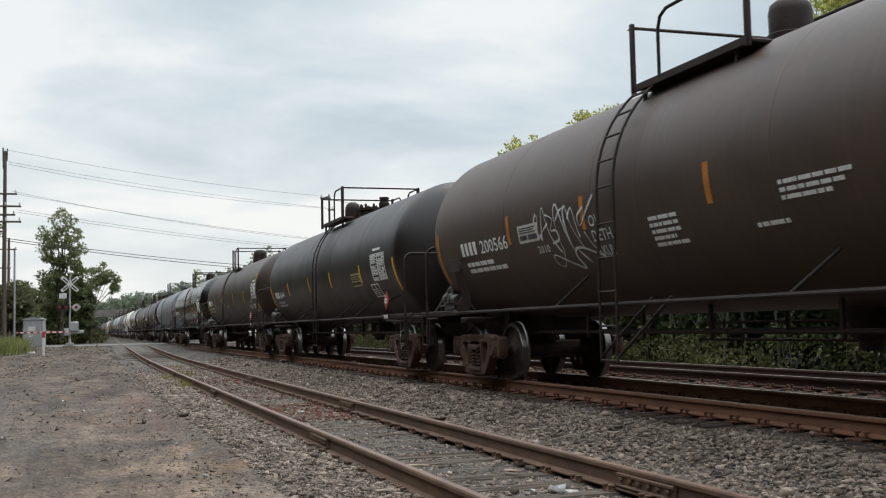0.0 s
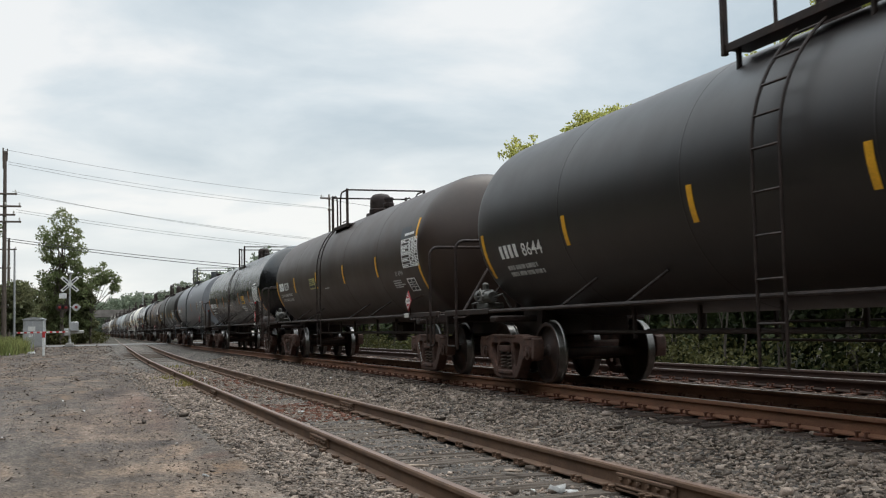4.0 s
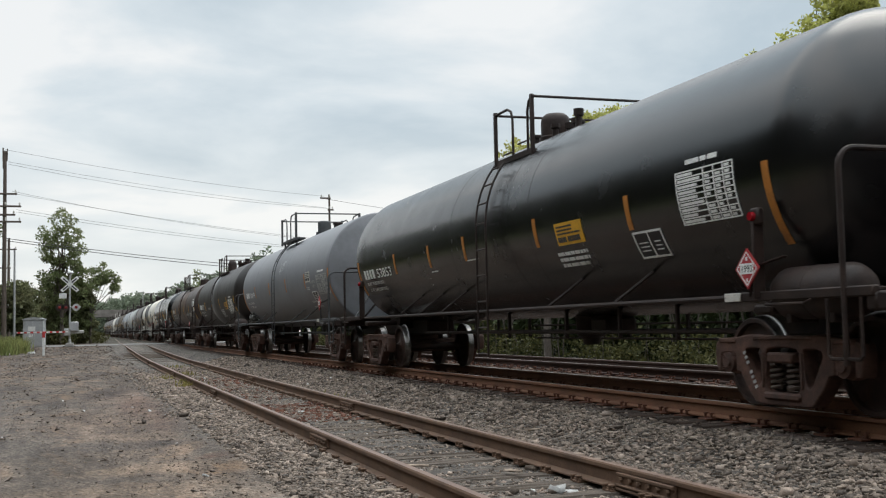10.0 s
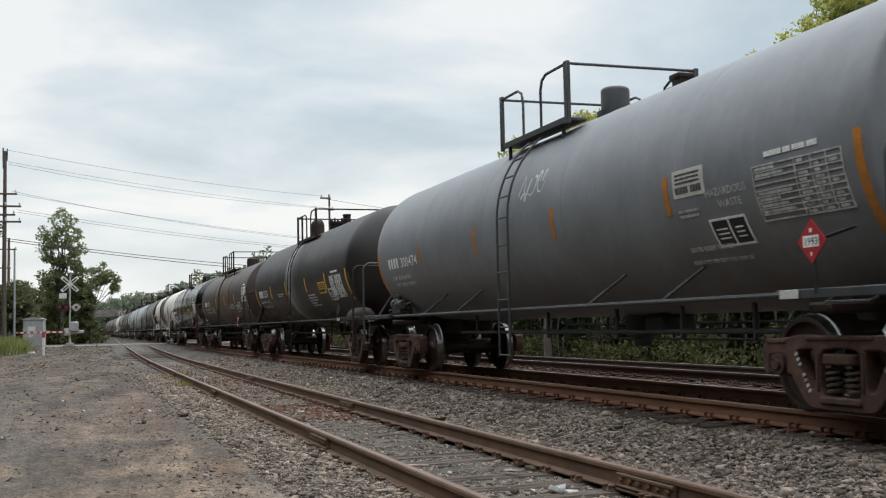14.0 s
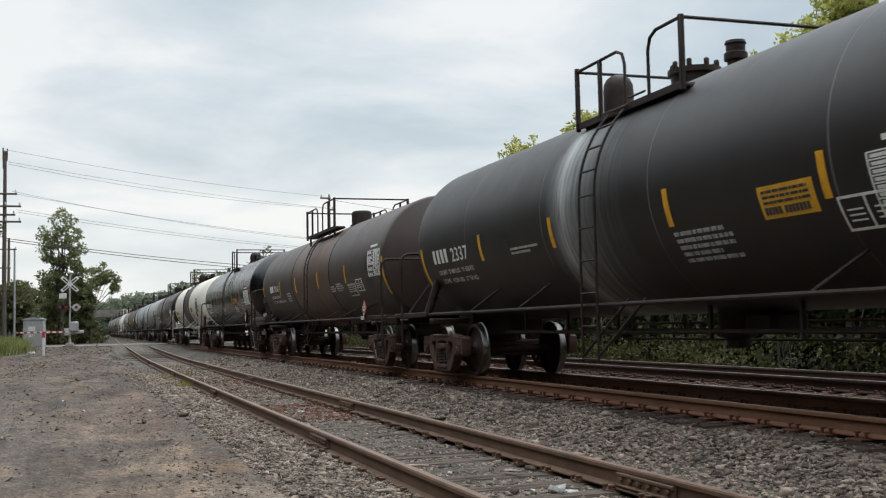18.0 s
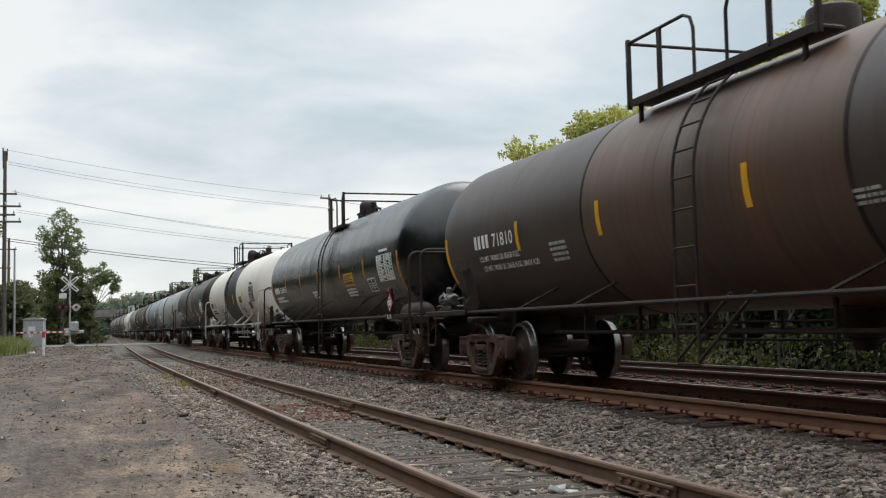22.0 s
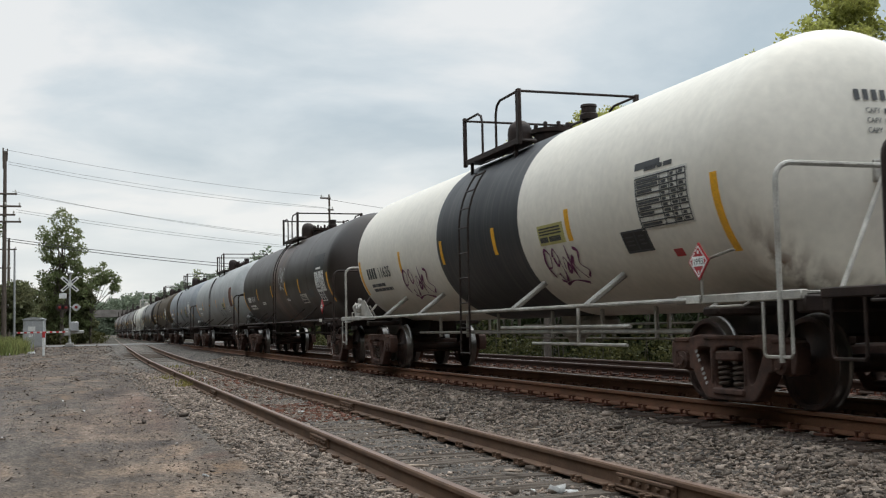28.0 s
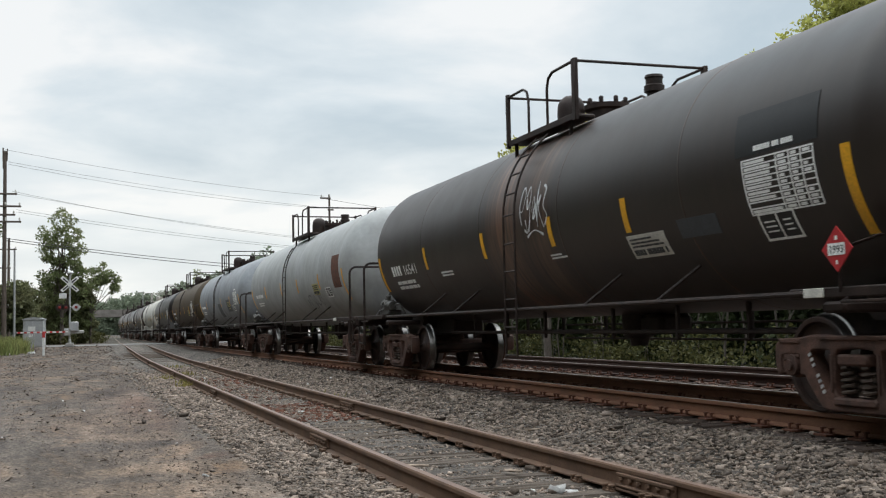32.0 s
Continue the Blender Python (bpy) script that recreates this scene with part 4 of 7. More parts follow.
def belt():
    """Undergrowth and wood edge along the far side of the railway."""
    rng = np.random.default_rng(40)
    low, high, deep = [], [], []
    y = 6.0
    while y < 78:
        low.append((15.2 + rng.uniform(-0.8, 1.2), y, -0.1 + rng.uniform(-0.2, 0.4), rng.uniform(0.5, 1.0), rng.uniform(0.7, 1.3), rng.uniform(0.3, 0.85)))
        y += rng.uniform(0.7, 1.5)
    y = 6.0
    while y < 110:
        for k in range(3):
            high.append((17.5 + 2.4 * k + rng.uniform(-0.8, 0.8), y + rng.uniform(-1, 1), 1.5 + 1.4 * k + rng.uniform(-0.6, 0.9), 1.5, 2.0, rng.uniform(1.3, 2.0)))
        y += 2.2
    # dense backing whose dark leaf colour stands in for the wood's inner shade
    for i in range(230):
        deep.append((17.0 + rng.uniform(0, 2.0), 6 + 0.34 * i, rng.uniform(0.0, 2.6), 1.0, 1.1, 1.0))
    stuff_leaves("wood_interior", "leafy interior of the wood, its shade painted into dark leaves", "woodland", 43, deep, 430, 0.15, M_LEAF_SHADED)
    stuff_leaves("undergrowth", "tangled dark green undergrowth along the far track", "bushes", 41, low, 620, 0.085, M_BRUSH)
    stuff_leaves("woodland", "dense woodland behind the far track, shade painted into its leaves", "woodland", 42, high, 120, 0.3, M_LEAF_SHADED)
    # thin bare stems at the wood's edge
    for i in range(60):
        y = 9 + 0.85 * i + rng.uniform(-0.5, 0.5)
        x = 15.0 + rng.uniform(-0.6, 1.2)
        h = rng.uniform(3.0, 5.5)
        s = Shape()
        p = [Vector((x + rng.normal() * 0.06 * k, y + rng.normal() * 0.06 * k, -0.6 + h * k / 5)) for k in range(6)]
        s.tube(p, rng.uniform(0.012, 0.03), 6)
        s.tube([p[2], p[2].lerp(p[4], 0.6) + Vector((rng.normal() * 0.4, rng.normal() * 0.4, 0.2))], 0.008, 5)
        st = thing("sapling", "thin pale bare-stemmed sapling at the edge of the wood", "sapling", "saplings along the far track")
        part("stem", s, M_BARK_PALE, st)


belt()


def far_woods():
    rng = np.random.default_rng(60)
    near, hill = [], []
    for i in range(46):
        x = rng.uniform(13, 62)
        y = 205 + rng.uniform(-25, 40)
        top = 6.9 + 0.3 * (min(x, 30) - 10) + rng.uniform(-1.2, 1.2)
        near.append((x, y, top - 2.5, rng.uniform(2.2, 3.6), 3.0, rng.uniform(2.2, 3.2)))
        near.append((x, y + 2, top * 0.4, 3.6, 3.0, top * 0.42))
    for i in range(70):
        x = rng.uniform(-70, 190)
        y = 500 + rng.uniform(0, 90)
        top = 13.5 + 0.13 * max(0, x) + rng.uniform(-1.5, 2.5)
        hill.append((x, y, top - 5, rng.uniform(5, 9), 6, rng.uniform(4, 6)))
        hill.append((x, y, top * 0.3, 9, 6, top * 0.4))
    # both far woods carry their haze in the leaf colour
    stuff_leaves("far_woods", "green woods along the line, haze painted into their leaves", "woodland", 61, near, 110, 0.45, M_LEAF_HAZE)
    stuff_leaves("far_hill_woods", "distant wooded hillside beyond the road bridge, haze painted into its leaves", "woodland", 62, hill, 40, 1.0, M_LEAF_HAZE)
    left = []
    for i in range(30):
        left.append((-16 - rng.uniform(0, 26), 110 + rng.uniform(0, 50), 2.2 + rng.uniform(-0.6, 0.8), 3, 3, rng.uniform(2.2, 3.4)))
    stuff_leaves("edge_woods", "dull green trees beyond the left side of the lot", "woodland", 63, left, 60, 0.5, M_LEAF_MID)
    # unseen tall trees added beside and behind the eye, to darken tank sides and heads
    back = []
    for i in range(66):
        y = -40 + 2.5 * i
        for z, k in ((2.6, 3.4), (7.0, 3.2), (11.0, 3.0), (14.6, 2.6)):
            back.append((-16.5 + 2.0 * smoothstep(60, 80, y) - rng.uniform(0, 4), y + rng.uniform(-1, 1), z + rng.uniform(-0.9, 0.9), k, 2.8, k))
    for i in range(24):
        x = -30 + 3.0 * i
        if abs(x - 9.3) > 4.5:
            for z, k in ((3.0, 3.6), (8.0, 3.4), (12.5, 3.2), (16.0, 2.6)):
                back.append((x + rng.uniform(-1, 1), -24 - rng.uniform(0, 5), z + rng.uniform(-1, 1), k, 3, k))
    stuff_leaves("crossing_brush", "low brown-green brush beside the track past the crossing", "bushes", 65, [(-2.2 + rng.uniform(0, 4.2), 98 + rng.uniform(0, 42), 0.2 + rng.uniform(0, 0.5), rng.uniform(0.4, 0.9), 0.8, rng.uniform(0.3, 0.7)) for i in range(60)], 160, 0.16, M_BRUSH)
    stuff_leaves("lot_edge_woods", "unseen tall trees added to block sky light from the tanks", "woodland", 64, back, 40, 0.9, M_LEAF_SHADED)


far_woods()
tree("roadside_tree", "light green tree standing above the train beside the line", (14.4, 140.0, -0.3), 9.2, 1.6, 17, 200, 0.24, M_LEAF, blob_n=10, low=0.3)


def blades(name, label, seed, spots, height, leaf, category="grass"):
    """Tufts of grass: (x, y, spread, count)."""
    rng = np.random.default_rng(seed)
    V, F, n0 = [], [], 0
    for x, y, sp, cnt in spots:
        c = np.stack([x + rng.normal(size=cnt) * sp, y + rng.normal(size=cnt) * sp * 1.6], -1)
        z = np.array([ground_z(p, q) for p, q in c]) - 0.02
        h = height * rng.uniform(0.5, 1.2, cnt)
        a = rng.uniform(0, 2 * np.pi, cnt)
        w = 0.012 + 0.02 * height
        ln = rng.normal(size=(cnt, 2)) * 0.3 * h[:, None]
        b0 = np.stack([c[:, 0] - w * np.cos(a), c[:, 1] - w * np.sin(a), z], -1)
        b1 = np.stack([c[:, 0] + w * np.cos(a), c[:, 1] + w * np.sin(a), z], -1)
        m = np.stack([c[:, 0] + ln[:, 0] * 0.4, c[:, 1] + ln[:, 1] * 0.4, z + h * 0.6], -1)
        t = np.stack([c[:, 0] + ln[:, 0], c[:, 1] + ln[:, 1], z + h], -1)
        q = np.stack([b0, b1, m + 0.6 * (b1 - b0), m - 0.6 * (b1 - b0) * 0, t], 1)
        V.append(q.reshape(-1, 3))
        tr = np.array([(0, 1, 2), (0, 2, 3), (3, 2, 4)])
        F.append((tr[None] + (n0 + 5 * np.arange(cnt))[:, None, None]).reshape(-1, 3))
        n0 += 5 * cnt
    tagged(new(name, bulk_mesh(name, np.concatenate(V), np.concatenate(F), leaf)), label, category, kind="stuff")


blades("tall_grass", "tall green grass and weeds at the edge of the lot", 71, [(-4.9 - 0.85 * (i % 8), 66 + 2.4 * (i // 8), 0.6, 260) for i in range(40)] + [(-3.9, 74, 0.3, 120), (-3.3, 70, 0.25, 160), (-3.8, 68, 0.35, 260), (-4.4, 66, 0.5, 260), (-4.3, 72, 0.4, 260)], 0.9, M_GRASS)
blades("trackside_weeds", "dry yellow weeds beside the near rail", 72, [(2.35, 25.5, 0.12, 120), (2.5, 27.2, 0.15, 130), (2.2, 30.0, 0.2, 60), (3.0, 33.0, 0.3, 60), (4.4, 20.0, 0.2, 10), (3.2, 40.0, 0.4, 60), (2.6, 22.5, 0.1, 40)], 0.14, M_WEED, "weeds")

# ---- the level crossing ----
M_ASPHALT = mat("worn_asphalt", (0.17, 0.165, 0.16), 0.9, var=(0.75, 1.25), scale=0.8, grain=50, second=(0.23, 0.22, 0.21), second_amount=0.6, bump=0.4)
M_CONC = mat("weathered_concrete", (0.36, 0.35, 0.33), 0.85, var=(0.7, 1.2), scale=1.2, grain=30, second=(0.2, 0.19, 0.18), second_amount=0.5, bump=0.2)
M_CONC_DARK = mat("sooty_concrete", (0.2, 0.18, 0.165), 0.9, var=(0.6, 1.3), scale=0.3, grain=5, second=(0.07, 0.062, 0.056), second_amount=0.6, bump=0.1)
M_ALU = mat("dull_aluminium", (0.5, 0.5, 0.5), 0.45, metal=0.6, var=(0.8, 1.1), scale=4, bump=0.03)
M_SIGNWHITE = mat("white_sign_sheet", (0.72, 0.72, 0.7), 0.5, var=(0.85, 1.08), scale=5, bump=0.02)
M_SIGNRED = mat("red_sign_sheet", (0.5, 0.04, 0.04), 0.5, var=(0.85, 1.1), scale=5, bump=0.02)
M_POLE = mat("creosoted_pole", (0.11, 0.085, 0.07), 0.9, var=(0.6, 1.35), scale=3, grain=40, stretch=(6, 6, 0.6), bump=0.4)
M_WIRE = mat("black_cable", (0.05, 0.05, 0.052), 0.6, bump=0)
M_GREYBOX = mat("grey_cabinet_paint", (0.38, 0.39, 0.4), 0.5, var=(0.85, 1.1), scale=3, second=(0.25, 0.24, 0.22), second_amount=0.4, bump=0.03)
M_LAMPGLASS = mat("dark_red_lamp_glass", (0.2, 0.02, 0.02), 0.2, var=(0.9, 1.1), bump=0)


def crossing():
    road = thing("road", "narrow worn asphalt road crossing the tracks", "road", kind="structure")
    for a, b, z in ((-70, 2.9, -0.02), (6.78, 8.08, -0.012), (8.24, 10.42, -0.012), (10.6, 11.9, -0.012), (12.1, 80, -0.02)):
        part("road_slab", Shape().box(((a + b) / 2, 88.5, z - 0.12), (b - a, 8.6, 0.24), 0.02), M_ASPHALT, road)
    part("road_slab", Shape().box((4.72, 88.5, -0.135), (3.4, 8.6, 0.24), 0.02), M_ASPHALT, road)


crossing()


def crossing_signal(at, arm=True, label="level crossing signal with white crossbuck and a lowered striped gate arm"):
    sg = thing("crossing_signal", label, "crossing signal", at=at)
    part("base", Shape().box((0, 0, 0.12), (0.55, 0.55, 0.3), 0.05), M_CONC, sg)
    part("mast", Shape().lathe([(0.0, 0.1), (0.11, 0.1), (0.11, 0.45), (0.062, 0.5), (0.058, 4.9), (0.0, 4.92)], "z", (0, 0, 0), 14), M_ALU, sg)
    bell = Shape().lathe([(0.0, 0.0), (0.06, 0.0), (0.07, 0.1), (0.2, 0.16), (0.22, 0.2), (0.14, 0.3), (0.0, 0.33)], "z", (0.05, -0.05, 4.9), 14)
    part("bell", bell, M_ALU, sg)
    for a in (42, -42):
        t = Matrix.Rotation(radians(a), 3, "Y")
        b = part("crossbuck_board", Shape().box((0, -0.1 - 0.02 * (a > 0), 4.3), (1.45, 0.02, 0.23), 0.004, None), M_SIGNWHITE, sg)
        b.data.transform(Matrix.Translation((0, 0, 4.3)) @ t.to_4x4() @ Matrix.Translation((0, 0, -4.3)))
        for k in (-1, 1):
            bar = part("board_lettering", Shape().box((k * 0.38, -0.118 - 0.02 * (a > 0), 4.3), (0.42, 0.006, 0.1), 0.001), M_LETTER_DARK, b, smooth=False)
            bar.data.transform(Matrix.Translation((0, 0, 4.3)) @ t.to_4x4() @ Matrix.Translation((0, 0, -4.3)))
    part("track_count_sign", Shape().box((-0.45, -0.08, 3.5), (0.5, 0.02, 0.36), 0.004), M_SIGNWHITE, sg)
    part("lamp_bar", Shape().tube([(-0.72, -0.06, 2.72), (0.72, -0.06, 2.72)], 0.04, 8), M_ALU, sg)
    for k in (-0.66, -0.25, 0.42):
        d = part("lamp_backing", Shape().lathe([(0.0, -0.1), (0.25, -0.1), (0.25, -0.08), (0.1, -0.06), (0.1, 0.1), (0.0, 0.1)], "y", (k, -0.1, 2.7), 18), M_FRAME if k < 0.4 else M_ALU, sg)
        part("lamp_lens", Shape().lathe([(0.0, -0.125), (0.08, -0.12), (0.1, -0.1), (0.0, -0.1)], "y", (k, -0.1, 2.7), 14), M_LAMPGLASS, d)
    box = part("relay_box", Shape().box((0.28, 0, 1.38), (0.6, 0.4, 0.66), 0.03), M_ALU, sg)
    part("relay_box_door", Shape().box((0.28, -0.21, 1.38), (0.5, 0.03, 0.56), 0.01), M_GREYBOX, box)
    part("gate_mechanism", Shape().box((-0.15, 0.1, 1.0), (0.45, 0.5, 0.5), 0.05), M_ALU, sg)
    if arm:
        ga = part("gate_arm", Shape().box((-1.75, -0.15, 1.02), (3.3, 0.05, 0.11), 0.01), M_SIGNWHITE, sg, "red and white striped gate arm")
        for i in range(8):
            part("red_band", Shape().box((-3.25 + 0.41 * i, -0.15, 1.02), (0.2, 0.058, 0.118), 0.01), M_SIGNRED, ga)
        part("counterweight", Shape().box((0.5, 0.15, 1.0), (0.9, 0.08, 0.2), 0.03), M_ALU, sg)
    return sg


crossing_signal(pose(-0.66, 79.5, 0.0))
crossing_signal(pose(-4.7, 122.0, 0.3), arm=False, label="second crossing signal across the road, seen from the side")


def cabinet():
    cb = thing("signal_cabinet", "large grey steel signal cabinet with white data labels", "cabinet", at=pose(-3.1, 84.0, 0.1, 0, 0, -6))
    part("body", Shape().box((0, 0, 0.9), (1.4, 1.2, 1.9), 0.03), M_GREYBOX, cb)
    part("roof", Shape().prism([(-0.76, 1.84), (0.76, 1.84), (0.76, 1.88), (0.4, 1.98), (0, 2.02), (-0.4, 1.98), (-0.76, 1.88)], -0.68, 0.68), M_GREYBOX, cb, at=pose(0, 0, 0, 0, 0, 90))
    for k in (-1, 1):
        d = part("door", Shape().box((k * 0.345, -0.615, 0.9), (0.66, 0.04, 1.74), 0.012), M_GREYBOX, cb)
        part("door_handle", Shape().box((k * 0.1, -0.655, 0.75), (0.04, 0.04, 0.2), 0.01), M_ALU, d)
    part("data_label", Shape().box((-0.1, -0.645, 1.2), (0.5, 0.012, 0.32), 0.003), M_SIGNWHITE, cb)
    part("data_label", Shape().box((-0.15, -0.645, 0.72), (0.3, 0.012, 0.2), 0.003), M_SIGNWHITE, cb)
    part("plinth", Shape().box((0, 0, -0.1), (1.6, 1.3, 0.24), 0.03), M_CONC, cb)


cabinet()
mp = thing("marker_post", "slim white marker post with a red top", "marker post", at=pose(-1.86, 63.0, -0.33))
part("post", Shape().box((0, 0, 0.5), (0.13, 0.05, 1.1), 0.012), M_SIGNWHITE, mp)
part("red_cap", Shape().box((0, 0, 1.2), (0.15, 0.07, 0.34), 0.02), M_SIGNRED, mp)
for x, y, w in ((-4.0, 66.0, 0.55), (-2.6, 66.5, 0.35)):
    k = thing("concrete_block", "small broken concrete block lying in the gravel", "concrete block", "concrete blocks in the lot", at=pose(x, y, ground_z(x, y), 0, 0, 20))
    part("block", Shape().box((0, 0, 0.05), (w, 0.3, 0.16), 0.05), M_PEBBLE, k)


# ---- pole line ----
def utility_pole(x, y, z0, top, arms, r=0.16, label="tall weathered wooden utility pole with crossarms", metal=False):
    p = thing("utility_pole", label, "utility pole", at=pose(x, y, 0))
    part("pole", Shape().lathe([(0.0, z0 - 0.3), (r, z0 - 0.3), (r * 0.62, top), (0.0, top + 0.02)], "z", (0, 0, 0), 12), M_ALU if metal else M_POLE, p)
    for z, a, b in arms:
        arm = part("crossarm", Shape().box(((a + b) / 2, -0.12, z), (b - a, 0.1, 0.12), 0.012), M_POLE, p)
        n = max(2, int((b - a) / 0.6))
        for i in range(n):
            xx = a + 0.1 + (b - a - 0.2) * i / (n - 1)
            part("insulator", Shape().lathe([(0.0, 0.05), (0.03, 0.05), (0.03, 0.12), (0.06, 0.13), (0.06, 0.18), (0.03, 0.2), (0.05, 0.22), (0.03, 0.27), (0.0, 0.27)], "z", (xx, -0.12, z), 8), M_LABEL_W, arm)
    return p


PL = utility_pole(-4.6, 75.0, -0.1, 12.75, ((9.95, -0.95, 0.75), (9.15, -0.9, 1.0), (8.6, -0.8, 0.65), (8.15, -0.9, 1.0)))
part("pole_fork", Shape().beam((-0.1, 0, 11.6), (-0.12, 0, 12.95), 0.09, 0.09).beam((0.12, 0, 12.1), (0.14, 0, 12.9), 0.07, 0.07), M_POLE, PL)
utility_pole(-6.9, 114.0, -0.1, 10.2, ((7.4, -0.8, 0.5), (5.6, -0.8, 0.5), (3.6, -0.8, 0.4)), 0.15)
utility_pole(-5.9, 111.0, -0.1, 9.1, ((9.0, -1.5, 0.2),), 0.13, "light grey street pole with a short side arm", True)
utility_pole(-7.4, 128.0, -0.1, 11.5, (), 0.2, "dark wooden utility pole behind the lot")
utility_pole(18.35, 82.5, -0.4, 11.25, ((10.95, -0.75, 0.1), (10.05, -0.15, 0.3)), 0.12, "wooden utility pole standing among trees across the tracks")


def cable(a, b, sag, r=0.018):
    p = [Vector(a).lerp(Vector(b), i / 24) - Vector((0, 0, sag * 4 * (i / 24) * (1 - i / 24))) for i in range(25)]
    s = Shape().tube(p, r, 5)
    tagged(part("overhead_cable", s, M_WIRE), "thin black overhead cable strung between the poles", "cable", "cables of the pole line")


for (za, xa), (zb, xb), sag in (((12.84, -4.6), (11.1, 17.9), 0.3), ((12.05, -4.4), (10.2, 18.1), 0.25), ((11.9, -4.4), (10.15, 18.4), 0.4), ((10.15, -4.2), (7.62, 18.3), 0.35), ((10.0, -4.1), (7.7, 18.3), 0.25),
                                ((8.95, -3.9), (6.95, 18.3), 0.2), ((8.8, -3.9), (6.85, 18.3), 0.25)):
    cable((xa, 75, za), (xb, 82.4, zb), sag, 0.01)
cable((-4.6, 75, 7.1), (18.35, 82.4, 5.3), 0.25, 0.022)
cable((-4.6, 75, 6.95), (18.35, 82.4, 5.05), 0.25, 0.022)
cable((17.7, 82.4, 10.95), (60, 95, 11.0), 1.2, 0.015)
cable((-4.6, 75, 10.0), (-30, 70, 10.0), 0.6, 0.02)

# ---- road bridge over the line ----
def bridge():
    b = thing("road_bridge", "low concrete road bridge spanning the line in the distance", "bridge")
    Y = 430.0
    part("deck", Shape().box((12, Y, 7.4), (90, 9, 1.3), 0.1), M_CONC_DARK, b)
    part("parapet", Shape().box((12, Y - 4.4, 8.7), (90, 0.35, 1.5), 0.05), M_CONC_DARK, b)
    part("parapet", Shape().box((12, Y + 4.4, 8.7), (90, 0.35, 1.5), 0.05), M_CONC_DARK, b)
    for x in (3.0, 17.0):
        part("pier", Shape().box((x, Y, 3.2), (1.1, 8, 7.4), 0.1), M_CONC_DARK, b)
    for x in (-10.0, 34.0):
        part("abutment", Shape().box((x, Y, 3.2), (14, 9, 7.4), 0.1), M_CONC_DARK, b)


bridge()
fp = thing("light_mast", "pale slender lamp mast beside the distant bridge", "light mast", at=pose(17.5, 330, 0))
part("mast", Shape().lathe([(0.0, 0), (0.14, 0), (0.1, 12.6), (0.0, 12.6)], "z", (0, 0, 0), 8), M_ALU, fp)


# ---- the train ----
SPEED = 5.005
TANK_Z = 2.45


def wheel_shape():
    """Wheel about the x axis; outer face towards +x, flange on the inside."""
    s = Shape()
    s.lathe([(0.0, 0.075), (0.085, 0.075), (0.105, 0.06), (0.12, 0.03), (0.2, 0.0), (0.32, -0.012), (0.39, 0.01), (0.402, 0.058), (0.44, 0.062), (0.45, 0.055)], "x", (0, 0, 0), 40)
    s.cur = 1
    s.lathe([(0.45, 0.055), (0.457, 0.045), (0.46, -0.035), (0.468, -0.05), (0.486, -0.058), (0.487, -0.07), (0.47, -0.082)], "x", (0, 0, 0), 40)
    s.cur = 0
    s.lathe([(0.47, -0.082), (0.4, -0.08), (0.39, -0.04), (0.2, -0.045), (0.12, -0.08), (0.0, -0.08)], "x", (0, 0, 0), 40)
    s.f = [q for q in s.f if len(q) < 30]
    s.mi = [1 if any(0.4495 < math.hypot(s.v[i][1], s.v[i][2]) for i in q) and all(math.hypot(s.v[i][1], s.v[i][2]) > 0.449 for i in q) else 0 for q in s.f]
    return s


def axle_shape():
    s = Shape()
    s.lathe([(0.0, -1.02), (0.065, -1.02), (0.07, -0.85), (0.095, -0.78), (0.095, -0.66), (0.078, -0.5), (0.075, 0.5), (0.095, 0.66), (0.095, 0.78), (0.07, 0.85), (0.065, 1.02), (0.0, 1.02)], "x", (0, 0, 0), 14)
    return s


def casting(outer, holes, half, bevel=0.018):
    """A rounded casting in the plane x = 0 from outlines of (y, z), with windows through it."""
    cu = bpy.data.curves.new("casting", "CURVE")
    cu.dimensions, cu.fill_mode, cu.extrude = "2D", "BOTH", half - bevel
    cu.bevel_depth, cu.bevel_resolution, cu.offset, cu.resolution_u = bevel, 2, -bevel, 3
    for k, line in enumerate([outer] + holes):
        sp = cu.splines.new("BEZIER")
        sp.bezier_points.add(len(line) - 1)
        sp.use_cyclic_u = True
        n = len(line)
        for i, (y, z) in enumerate(line):
            b = sp.bezier_points[i]
            p, q = line[i - 1], line[(i + 1) % n]
            # corners eased a little, so the outline reads as cast
            ease = 0.3 if k else 0.16
            ty, tz = (q[0] - p[0]) * ease * 0.5, (q[1] - p[1]) * ease * 0.5
            b.co, b.handle_left, b.handle_right = (y, z, 0), (y - ty, z - tz, 0), (y + ty, z + tz, 0)
    ob = bpy.data.objects.new("casting", cu)
    me = bpy.data.meshes.new_from_object(ob)
    v, f = [(p.co.z, p.co.x, p.co.y) for p in me.vertices], [tuple(q.vertices) for q in me.polygons]
    bpy.data.objects.remove(ob)
    bpy.data.curves.remove(cu)
    bpy.data.meshes.remove(me)
    return Shape().add(v, f)


